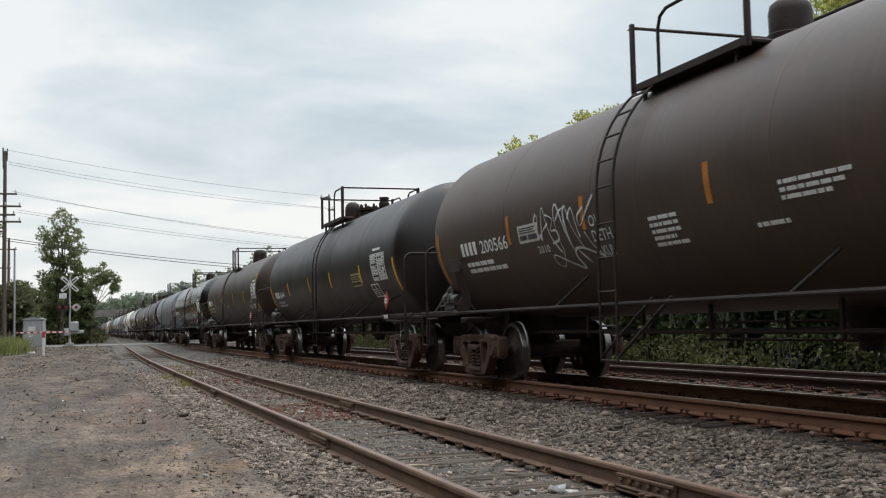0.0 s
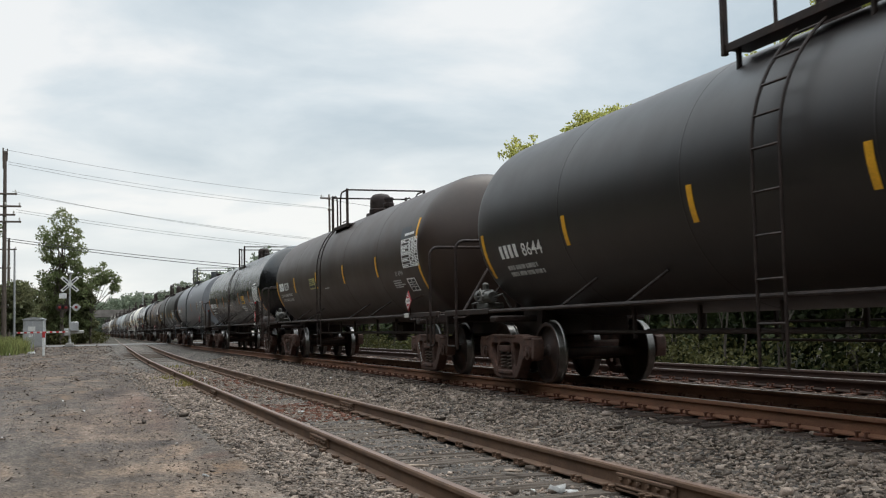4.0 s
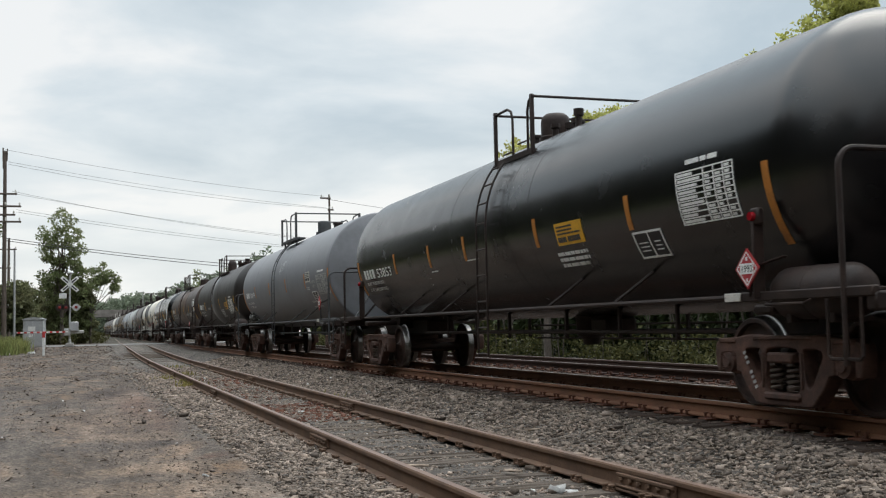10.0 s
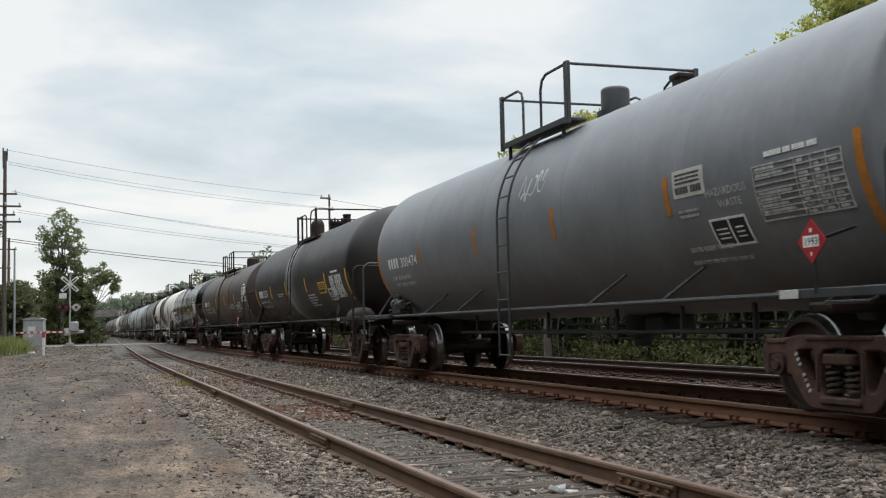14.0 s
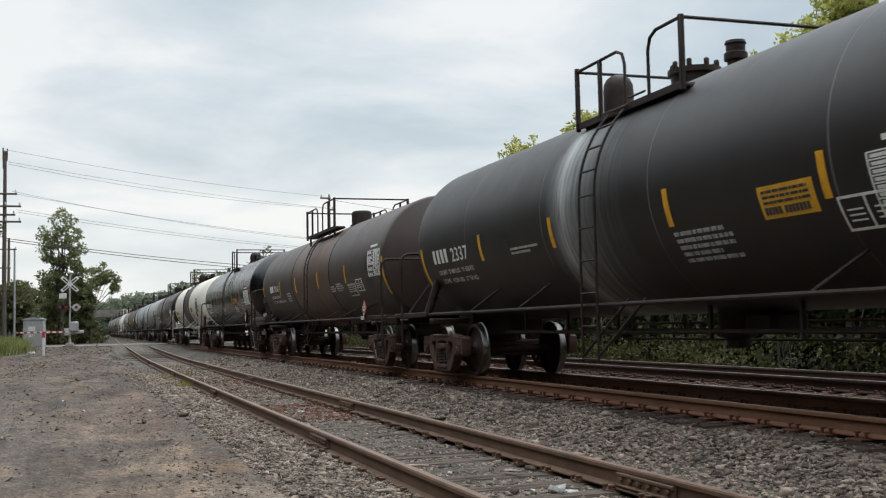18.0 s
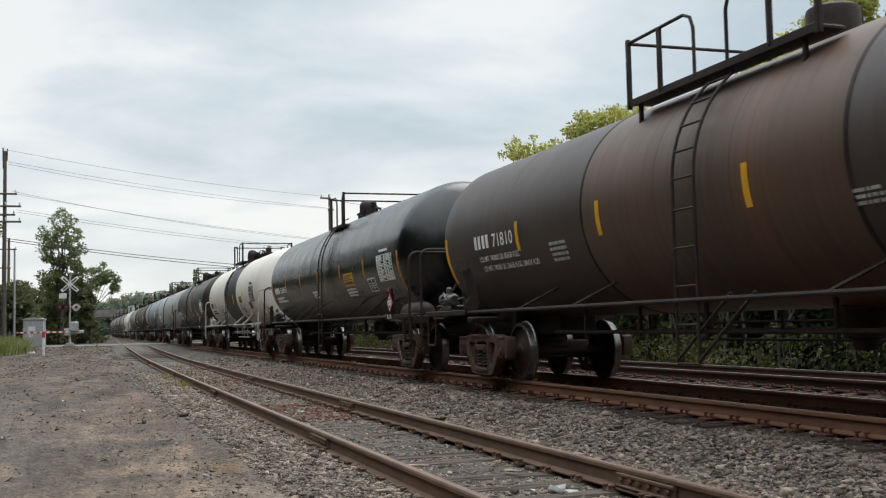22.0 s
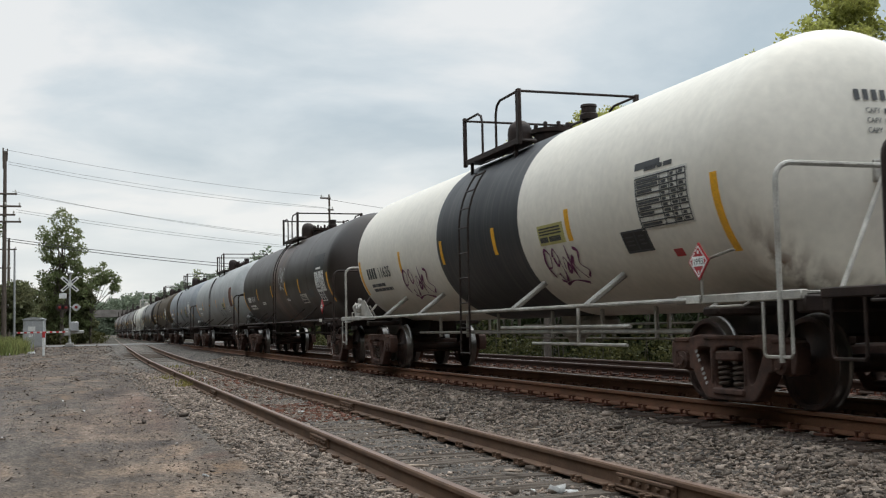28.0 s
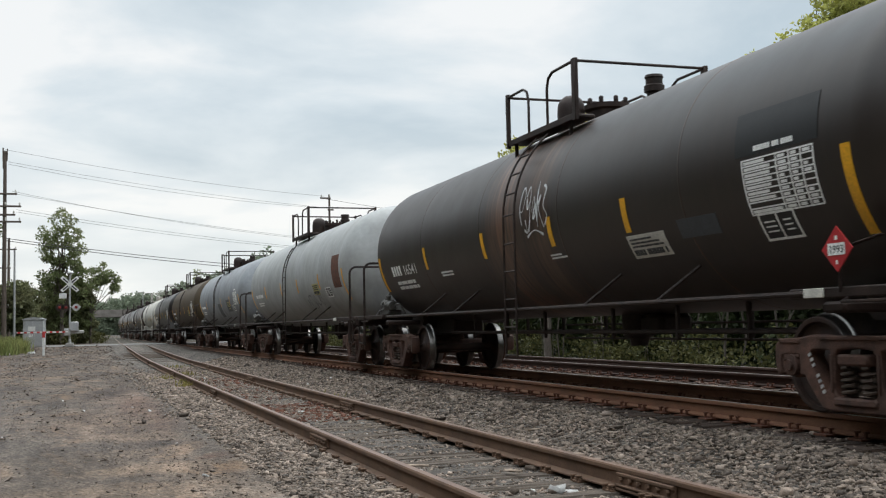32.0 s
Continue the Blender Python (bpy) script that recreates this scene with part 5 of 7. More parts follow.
def side_frame_shape():
    """A cast side frame: arched top, jaws over the bearings, two triangular windows and the spring opening."""
    half = [(0.3, 0.725), (0.56, 0.74), (0.74, 0.715), (1.0, 0.70), (1.11, 0.66), (1.135, 0.52), (1.1, 0.37), (1.03, 0.37), (1.02, 0.54), (0.77, 0.55), (0.76, 0.38), (0.69, 0.36), (0.61, 0.25), (0.47, 0.10), (0.36, 0.065)]
    outer = half + [(-y, z) for y, z in half[::-1]]
    win = [(0.35, 0.60), (0.55, 0.60), (0.60, 0.56), (0.58, 0.50), (0.44, 0.27), (0.38, 0.25), (0.345, 0.31), (0.33, 0.55)]
    mid = [(-0.24, 0.20), (0.24, 0.20), (0.255, 0.44), (0.22, 0.60), (-0.22, 0.60), (-0.255, 0.44)]
    s = casting(outer, [win, [(-y, z) for y, z in win[::-1]], mid], 0.085)
    for sg in (-1, 1):
        s.box((0.085, sg * 0.3, 0.4), (0.03, 0.035, 0.34), 0.012)
        s.box((-0.085, sg * 0.3, 0.4), (0.03, 0.035, 0.34), 0.012)
        s.box((0, sg * 0.9, 0.68), (0.2, 0.3, 0.05), 0.02)
    s.box((0, 0, 0.155), (0.23, 0.56, 0.07), 0.02)
    s.box((0, 0, 0.71), (0.2, 0.9, 0.04), 0.015)
    return s


def stencil_strip():
    """A line of small stencilled marks down the rear leg of a side frame, as plain blocks."""
    s = Shape()
    for i in range(8):
        if i != 3:
            y, z = 0.6 - 0.026 * i, 0.56 - 0.047 * i
            s.box((-1.108, y, z), (0.008, 0.042, 0.028), 0.001, Matrix.Rotation(radians(-28), 3, "X"))
    return s


def bearing_shape():
    s = Shape()
    s.lathe([(0.0, 0.12), (0.05, 0.12), (0.055, 0.10), (0.1, 0.095), (0.105, 0.02), (0.12, 0.01), (0.12, -0.09), (0.0, -0.09)], "x", (0, 0, 0), 16)
    s.box((0, 0, 0.1), (0.16, 0.24, 0.07), 0.012)
    for k in range(3):
        a = 2.1 * k
        s.lathe([(0, 0.135), (0.016, 0.135), (0.016, 0.12), (0, 0.12)], "x", (0, 0.06 * math.cos(a), 0.06 * math.sin(a)), 6)
    return s


def spring_shape():
    s = Shape()
    n, turns, r = 54, 4.6, 0.062
    s.tube([(r * math.cos(2 * math.pi * turns * i / n), r * math.sin(2 * math.pi * turns * i / n), 0.21 + 0.25 * i / n) for i in range(n + 1)], 0.017, 5)
    return s


def bolster_shape():
    s = Shape()
    s.box((0, 0, 0.53), (1.9, 0.30, 0.16), 0.03)
    s.box((0, 0, 0.65), (0.7, 0.4, 0.1), 0.03)
    for sx in (-1, 1):
        s.box((sx * 1.06, 0, 0.52), (0.16, 0.4, 0.1), 0.02)
    s.tube([(-0.8, 0.42, 0.36), (0.8, 0.42, 0.36)], 0.04, 6)
    s.tube([(-0.8, -0.42, 0.36), (0.8, -0.42, 0.36)], 0.04, 6)
    return s


def head_bulge(rr, head, flat=False):
    """How far a head stands out of the shell at a share rr of its radius: elliptical, or a shallow dish with a tight rim."""
    if not flat:
        return head * max(0.0, 1 - rr ** 2.12) ** (1 / 2.12)
    if rr < 0.955:
        return head * (0.2 + 0.8 * (1 - (rr / 0.955) ** 2))
    return 0.2 * head * math.sqrt(max(0.0, 1 - ((rr - 0.955) / 0.045) ** 2))


def tank_shape(front, rear, R, head=0.72, flat=False, n=72):
    """Shell with bulged heads; front, rear: from the middle to the head seams."""
    prof = [(0.002, -front - head)]
    k = 16
    for i in range(1, k + 1):
        a = math.pi / 2 * i / k
        prof.append((R * math.sin(a), -front - head_bulge(math.sin(a), head, flat)))
    m = 40
    body = [(R, -front + (front + rear) * i / m) for i in range(1, m)]
    prof += body + [(r, rear - front - h) for r, h in prof[::-1]]
    return Shape().lathe(prof, "y", (0, 0, TANK_Z), n)


def ring_shape(R, w=0.02, t=0.0035):
    s = Shape()
    n = 72
    v, f = [], []
    pr = [(R - 0.004, -w), (R + t * 0.6, -w * 0.5), (R + t, 0), (R + t * 0.6, w * 0.5), (R - 0.004, w)]
    for r, h in pr:
        for k in range(n):
            a = 2 * math.pi * k / n
            v.append((r * math.sin(a), h, TANK_Z + r * math.cos(a)))
    for i in range(len(pr) - 1):
        for k in range(n):
            f.append((i * n + k, i * n + (k + 1) % n, (i + 1) * n + (k + 1) % n, (i + 1) * n + k))
    return s.add(v, f)


def on_shell(R, u, arc, lift=0.006):
    """The point of the near side at u along the car, arc metres up round the shell from its middle height."""
    a = arc / R
    return (-(R + lift) * math.cos(a), u, TANK_Z + (R + lift) * math.sin(a))


def arc_of(R, z):
    return R * math.asin(max(-0.99, min(0.99, (z - TANK_Z) / R)))


def sheet(s, R, u0, u1, a0, a1, lift=0.006, n=0, lean=0.0):
    """A thin sheet laid on the shell, between u0 and u1 and arcs a0 and a1."""
    n = n or max(1, int(abs(a1 - a0) / 0.08))
    m = 1
    v, f = [], []
    for i in range(n + 1):
        a = a0 + (a1 - a0) * i / n
        d = lean * i / n
        v += [on_shell(R, u0 + d, a, lift), on_shell(R, u1 + d, a, lift), on_shell(R, u1 + d, a, lift - 0.008), on_shell(R, u0 + d, a, lift - 0.008)]
    for i in range(n):
        for k in range(4):
            f.append((i * 4 + k, i * 4 + (k + 1) % 4, i * 4 + 4 + (k + 1) % 4, i * 4 + 4 + k))
    f += [(0, 1, 2, 3), (n * 4 + 3, n * 4 + 2, n * 4 + 1, n * 4)]
    return s.add(v, f)


TEXTS = {}


def letters(text):
    """Flat outlines of a text of height 1, from the built-in font: points and faces."""
    if text not in TEXTS:
        cu = bpy.data.curves.new("text", "FONT")
        cu.body, cu.size, cu.resolution_u, cu.offset = text, 1.36, 2, 0.016
        ob = bpy.data.objects.new("text", cu)
        me = bpy.data.meshes.new_from_object(ob)
        TEXTS[text] = ([tuple(p.co) for p in me.vertices], [tuple(q.vertices) for q in me.polygons])
        bpy.data.objects.remove(ob)
        bpy.data.curves.remove(cu)
        bpy.data.meshes.remove(me)
    return TEXTS[text]


def write(s, R, text, u_left, u_right, arc, height, lift=0.012):
    """Letter a text on the near side; it reads towards smaller u."""
    v, f = letters(text)
    w = max(p[0] for p in v)
    k = (u_left - u_right) / w
    return s.add([on_shell(R, u_left - p[0] * k, arc + p[1] * height, lift) for p in v], f)


def mark(s, R, n, u_left, u_right, arc, height, lift=0.012):
    """The owner's mark as n plain blocks of letter size."""
    w = (u_left - u_right) / n
    for i in range(n):
        a = u_left - (i + 0.12) * w
        sheet(s, R, a, a - 0.56 * w, arc, arc + height, lift)
    return s


def bars(s, R, u0, u1, a0, a1, rows, seed=0, lift=0.01, fill=0.55):
    """Lines of small writing as plain broken bars."""
    rnd = random.Random(seed)
    h = (a1 - a0) / rows
    k = h * fill
    for i in range(rows):
        a = a0 + h * i
        u = u1
        end = u0 + (u1 - u0) * rnd.choice((0, 0, 0.1, 0.3))
        while u > end + 0.02:
            for c in range(rnd.randint(2, 7)):
                if u < end + 0.02:
                    break
                w = k * rnd.uniform(0.42, 0.62)
                sheet(s, R, u, u - w, a + h * (1 - fill) / 2, a + h * (1 + fill) / 2, lift)
                u -= w + 0.2 * k
            u -= 0.55 * k
    return s


def table(s, R, u0, u1, a0, a1, rows=9, seed=0, lift=0.01):
    """A stencilled test table: ruled white lines with broken entries."""
    t = 0.014
    for i in range(rows + 1):
        a = a0 + (a1 - a0) * i / rows
        sheet(s, R, u0, u1, a - t / 2, a + t / 2, lift)
    cols = (0, 0.5, 0.68, 0.84, 1)
    for c in cols:
        u = u1 + (u0 - u1) * c
        sheet(s, R, u - t / 2, u + t / 2, a0, a1, lift)
    rnd = random.Random(seed)
    h = (a1 - a0) / rows
    for i in range(rows):
        for c in range(4):
            p, q = u1 + (u0 - u1) * (cols[c] + 0.03), u1 + (u0 - u1) * (cols[c + 1] - 0.03)
            if rnd.random() < 0.85:
                sheet(s, R, p, p + (q - p) * rnd.uniform(0.5, 1), a0 + h * (i + 0.25), a0 + h * (i + 0.72), lift)
    return s


def frame_box(s, R, u0, u1, a0, a1, lean=0.06, lift=0.01):
    t = 0.024
    w = u1 - u0
    sheet(s, R, u0, u1, a0, a0 + t, lift)
    sheet(s, R, u0 + lean * 0, u1, a1 - t, a1, lift)
    for u in (u0, u0 + w * 0.47, u1 - t):
        sheet(s, R, u, u + t, a0, a1, lift)
    for k in range(3):
        sheet(s, R, u0 + w * 0.58, u0 + w * 0.88, a0 + 0.09 + 0.05 * k, a0 + 0.105 + 0.05 * k, lift)
        sheet(s, R, u0 + w * 0.15, u0 + w * 0.36, a0 + 0.09 + 0.05 * k, a0 + 0.105 + 0.05 * k, lift)
    return s


def ribbon(R, pts, width, lift=0.012, ph=0.0):
    """One spray-can stroke along points (u, arc) of the shell."""
    n = len(pts) - 1
    v, f = [], []
    for i, (u, a) in enumerate(pts):
        q, o = pts[min(i + 1, n)], pts[max(i - 1, 0)]
        d = Vector((q[0] - o[0], q[1] - o[1], 0)).normalized()
        wd = width * (0.75 + 0.4 * math.sin(2 * i / n * math.pi + ph))
        v += [on_shell(R, u - d.y * wd / 2, a + d.x * wd / 2, lift), on_shell(R, u + d.y * wd / 2, a - d.x * wd / 2, lift)]
        if i:
            f.append((2 * i - 2, 2 * i - 1, 2 * i + 1, 2 * i))
    return Shape().add(v, f)


def smooth_line(pts, k=7):
    """A round curve through points (Catmull-Rom)."""
    out = []
    for i in range(len(pts) - 1):
        p0, p1, p2, p3 = pts[max(i - 1, 0)], pts[i], pts[i + 1], pts[min(i + 2, len(pts) - 1)]
        for j in range(k):
            t = j / k
            out.append(tuple(0.5 * (2 * p1[c] + (p2[c] - p0[c]) * t + (2 * p0[c] - 5 * p1[c] + 4 * p2[c] - p3[c]) * t * t + (3 * p1[c] - p0[c] - 3 * p2[c] + p3[c]) * t ** 3) for c in (0, 1)))
    return out + [pts[-1]]


# the strokes of a tall tag: (share of its length, share of its height)
TAG = (((0.04, 0.78), (0.0, 0.66), (0.05, 0.6), (0.07, 0.72), (0.03, 0.79)), ((0.09, 0.5), (0.1, 0.42), (0.13, 0.6), (0.17, 0.84), (0.26, 0.45), (0.36, 0.2)), ((0.06, 0.46), (0.24, 0.62)),
       ((0.21, 0.74), (0.33, 0.66), (0.28, 0.52), (0.37, 0.5), (0.38, 0.38), (0.26, 0.34)), ((0.4, 0.22), (0.36, 0.7), (0.4, 0.84), (0.47, 0.66), (0.56, 0.22)),
       ((0.38, 0.62), (0.46, 0.74), (0.54, 0.78)), ((0.56, 0.22), (0.52, 0.66), (0.56, 0.78), (0.63, 0.5), (0.73, 0.2)), ((0.58, 0.62), (0.66, 0.74), (0.72, 0.36)),
       ((0.84, 0.72), (0.74, 0.62), (0.76, 0.5), (0.84, 0.6), (1.0, 0.84)), ((0.8, 0.42), (0.88, 0.2), (0.97, 0.05)),
       ((0.4, 0.22), (0.3, 0.0), (0.2, 0.06), (0.22, 0.18), (0.46, 0.02), (0.6, -0.06), (0.56, 0.12), (0.6, 0.22), (0.74, 0.2), (0.97, 0.05)), ((0.62, 0.2), (0.74, 0.0)))
# and of a low rounded tag, spelling nothing
TAG_LOW = (((0.06, 0.2), (0.0, 0.55), (0.1, 0.95), (0.2, 0.8), (0.12, 0.5), (0.02, 0.48)), ((0.14, 0.1), (0.24, 0.05), (0.2, 0.3)), ((0.26, 0.75), (0.34, 0.95), (0.4, 0.7), (0.3, 0.5), (0.28, 0.72)),
           ((0.4, 0.78), (0.38, 0.3), (0.28, 0.05)), ((0.46, 0.4), (0.54, 0.72), (0.6, 0.4), (0.5, 0.3), (0.6, 0.55), (0.64, 0.2)), ((0.68, 1.0), (0.66, 0.5), (0.64, 0.1)),
           ((0.66, 0.5), (0.78, 0.7), (0.72, 0.45), (0.86, 0.08)), ((0.86, 0.9), (0.96, 0.8), (0.88, 0.5), (1.0, 0.3), (0.9, 0.12)), ((0.2, -0.05), (0.5, 0.06), (0.8, -0.05)))


def tag_strokes(strokes, R, u0, u1, a0, a1, width):
    """The strokes of a tag, written from u1 towards u0."""
    return [ribbon(R, smooth_line([(u1 + (u0 - u1) * x, a0 + (a1 - a0) * z) for x, z in st]), width, 0.012, k) for k, st in enumerate(strokes)]


def scrawl(R, u0, u1, a0, a1, seed, width=0.03, strokes=5, lift=0.012):
    """Quick spray-can strokes, loops and hooks that spell nothing."""
    rnd = random.Random(seed)
    n = 30
    out = []
    for k in range(strokes):
        c = u1 + (u0 - u1) * (k + 0.5) / strokes
        w, h = abs(u1 - u0) / strokes, (a1 - a0)
        kind = (k + seed) % 4
        ph, top, low = rnd.uniform(0, 1), rnd.uniform(0.8, 1.05), rnd.uniform(-0.05, 0.3)
        pts = []
        for i in range(n + 1):
            t = i / n
            if kind == 0:                 # a tall loop leaning back
                p, q = 0.75 * math.cos(6.0 * t + ph) + 0.5 * (t - 0.5), low + (top - low) * (0.5 + 0.5 * math.sin(6.0 * t + ph))
            elif kind == 1:               # a zigzag
                p, q = 1.3 * (0.5 - t), low + (top - low) * abs(((2.6 * t + ph) % 2) - 1)
            elif kind == 2:               # a hook with a tail
                p, q = 0.6 * math.sin(4.6 * t) - 0.7 * t, top - (top - low) * t ** 0.8 + 0.12 * math.sin(9 * t)
            else:                         # a small curl on a long sweep
                p, q = 0.9 * (t - 0.5) + 0.28 * math.cos(9.5 * t), low + (0.25 + 0.5 * ph) * (top - low) + 0.3 * math.sin(9.5 * t)
            pts.append((c - w * p, a0 + h * min(1.1, max(-0.1, q))))
        out.append(ribbon(R, pts, width, lift, ph))
    return out


def placard_shape():
    """A square placard on its corner, in its holder; face towards -x."""
    s = Shape()
    h = 0.19
    s.add([(0, 0, -h), (0, -h, 0), (0, 0, h), (0, h, 0), (0.012, 0, -h), (0.012, -h, 0), (0.012, 0, h), (0.012, h, 0)], [(0, 1, 2, 3), (7, 6, 5, 4), (0, 4, 5, 1), (1, 5, 6, 2), (2, 6, 7, 3), (3, 7, 4, 0)])
    return s


def placard_face(white=False):
    s = Shape()
    h = 0.085
    def quad(y0, y1, z0, z1, x):
        s.add([(x, y0, z0), (x, y1, z0), (x, y1, z1), (x, y0, z1)], [(0, 1, 2, 3)])
    if white:
        b = 0.165
        w = 0.02
        for (a, c) in (((0, -b), (-b, 0)), ((-b, 0), (0, b)), ((0, b), (b, 0)), ((b, 0), (0, -b))):
            k = (b - w) / b
            s.add([(-0.004, a[0], a[1]), (-0.004, c[0], c[1]), (-0.004, c[0] * k, c[1] * k), (-0.004, a[0] * k, a[1] * k)], [(0, 1, 2, 3)])
    quad(-h * 1.25, h * 1.25, -0.05, 0.05, -0.005)
    quad(-0.018, 0.018, 0.075, 0.11, -0.004)
    quad(-0.012, 0.012, -0.125, -0.09, -0.004)
    return s


def placard_number():
    s = Shape()
    v, f = letters("1993")
    w = max(p[0] for p in v)
    k = 0.18 / w
    return s.add([(-0.007, 0.09 - p[0] * k, -0.032 + p[1] * 0.066) for p in v], f)


def stripe_shape(R, z0, z1, w=0.1):
    s = Shape()
    return sheet(s, R, -w / 2, w / 2, arc_of(R, z0), arc_of(R, z1), 0.006)


def ladder_rail(R, top):
    """One stringer: up past the sill and round the shell to the platform."""
    x0 = -(R + 0.12)
    p = [(x0, 0, 0.42), (x0, 0, 1.2), (x0, 0, 2.0)]
    a = 0.0
    while a < top:
        p.append((-(R + 0.12) * math.cos(a), 0, TANK_Z + (R + 0.12) * math.sin(a)))
        a += 0.11
    return Shape().tube(p, 0.017, 6)


def end_hoop_shape(w=1.5):
    """The tall handrail across a car's end; verticals at x = -w and w."""
    pts = []
    z0, z1, r = 0.5, 2.3, 0.16
    for sx in (-1, 1):
        seg = [(sx * w, 0, z0), (sx * w, 0, z1 - r)]
        for k in range(1, 6):
            a = math.pi / 2 * k / 5
            seg.append((sx * (w - r + r * math.cos(a)), 0, z1 - r + r * math.sin(a)))
        pts += seg if sx < 0 else seg[::-1]
    return Shape().tube(pts, 0.026, 8)


def step_shape(w=0.42, d=0.5):
    """A sill step: a bent strap with one tread."""
    return Shape().tube([(0, -w / 2, 0), (0, -w / 2, -d + 0.03), (0, -w / 2 + 0.03, -d), (0, w / 2 - 0.03, -d), (0, w / 2, -d + 0.03), (0, w / 2, 0)], 0.016, 6)


def grab_shape(w=0.5, d=0.07):
    return Shape().tube([(0, -w / 2, 0), (-d, -w / 2, -0.03), (-d, w / 2, -0.03), (0, w / 2, 0)], 0.013, 6)


def coupler_shape(length):
    """Draft arm, head and knuckle; the pulling face lies at y = 0, the arm runs to +y."""
    s = Shape()
    s.box((0, length * 0.5 + 0.1, 0.86), (0.16, length, 0.17), 0.02)
    s.box((-0.06, 0.14, 0.86), (0.30, 0.24, 0.26), 0.05)
    s.box((0.10, 0.04, 0.86), (0.13, 0.2, 0.28), 0.05)
    s.box((-0.17, 0.03, 0.86), (0.08, 0.24, 0.2), 0.03)
    s.tube([(-0.1, 0.2, 0.95), (-0.6, 0.45, 1.02), (-1.3, 0.5, 1.0)], 0.014, 6)
    return s


def hose_shape():
    p = []
    for i in range(13):
        t = i / 12
        p.append((0.24 + 0.06 * math.sin(3 * t), 0.55 - 0.6 * t, 0.72 - 0.42 * math.sin(math.pi * t * 0.62) + 0.02 * t))
    return Shape().tube(p, 0.024, 7)


def dome_shape(kind):
    """Fittings on top of the shell; z = 0 at the shell's crown."""
    s = Shape()
    if kind == "dome":
        s.lathe([(0.0, -0.12), (0.30, -0.12), (0.30, 0.14), (0.28, 0.16), (0.28, 0.36), (0.26, 0.46), (0.2, 0.53), (0.08, 0.56), (0.0, 0.57)], "z", (0, 0, 0), 24)
        s.box((0, 0.45, 0.0), (0.5, 0.3, 0.2), 0.03)
    elif kind == "round":
        s.lathe([(0.0, -0.12), (0.27, -0.12), (0.27, 0.08), (0.24, 0.1), (0.24, 0.34), (0.22, 0.42), (0.16, 0.47), (0.06, 0.49), (0.0, 0.49)], "z", (0, 0, 0), 24)
    elif kind == "bell":
        s.lathe([(0.0, -0.1), (0.21, -0.1), (0.21, 0.26), (0.2, 0.36), (0.16, 0.44), (0.09, 0.49), (0.0, 0.5)], "z", (0, 0, 0), 18)
    elif kind == "drum":
        s.lathe([(0.0, -0.12), (0.28, -0.12), (0.28, 0.32), (0.265, 0.38), (0.22, 0.41), (0.0, 0.42)], "z", (0, 0, 0), 24)
        s.lathe([(0.0, -0.08), (0.32, -0.08), (0.32, 0.02), (0.0, 0.02)], "z", (0, 0, 0), 24)
    elif kind == "can":
        s.lathe([(0.0, -0.12), (0.21, -0.12), (0.21, 0.4), (0.2, 0.43), (0.17, 0.45), (0.0, 0.46)], "z", (0, 0, 0), 24)
        s.lathe([(0.0, -0.05), (0.27, -0.05), (0.27, 0.1), (0.0, 0.1)], "z", (0, 0, 0), 24)
    else:
        s.lathe([(0.0, -0.12), (0.3, -0.12), (0.3, 0.14), (0.34, 0.16), (0.34, 0.23), (0.0, 0.24)], "z", (0, 0, 0), 22)
        for k in range(8):
            a = k * math.pi / 4
            s.box((0.28 * math.cos(a), 0.28 * math.sin(a), 0.27), (0.06, 0.06, 0.12), 0.015)
    return s


def vent_shape():
    s = Shape()
    s.lathe([(0.0, -0.1), (0.13, -0.1), (0.11, 0.0), (0.1, 0.14), (0.095, 0.18), (0.0, 0.18)], "z", (0, 0, 0), 14)
    return s


def brake_rig_shape():
    """The brake valve on an end deck: a finned body on a bracket, with caps, pipes and levers."""
    s = Shape()
    s.box((0.05, 0, 0.06), (0.3, 0.5, 0.1), 0.02)
    s.box((0, -0.02, 0.2), (0.24, 0.26, 0.24), 0.05)
    for k in range(3):
        s.box((0, -0.02, 0.15 + 0.06 * k), (0.27, 0.29, 0.018), 0.006)
    s.lathe([(0.0, -0.2), (0.08, -0.2), (0.1, -0.16), (0.1, 0.0), (0.12, 0.01), (0.12, 0.05), (0.0, 0.06)], "y", (-0.04, -0.16, 0.2), 14)
    s.lathe([(0.0, 0.0), (0.1, 0.0), (0.11, 0.1), (0.085, 0.16), (0.0, 0.18)], "y", (-0.04, 0.12, 0.22), 14)
    s.lathe([(0.0, 0.0), (0.05, 0.0), (0.055, 0.09), (0.03, 0.12), (0.0, 0.12)], "z", (-0.02, 0.0, 0.32), 10)
    s.tube([(0.0, -0.34, 0.2), (0.1, -0.46, 0.24), (0.2, -0.52, 0.02)], 0.022, 6)
    s.tube([(0.0, 0.25, 0.2), (0.06, 0.4, 0.26), (0.1, 0.46, 0.04)], 0.022, 6)
    s.tube([(-0.1, 0.1, 0.12), (-0.14, 0.32, 0.1), (-0.1, 0.42, -0.02)], 0.016, 6)
    s.beam((-0.14, -0.05, 0.34), (-0.15, -0.2, 0.2), 0.03, 0.012)
    return s


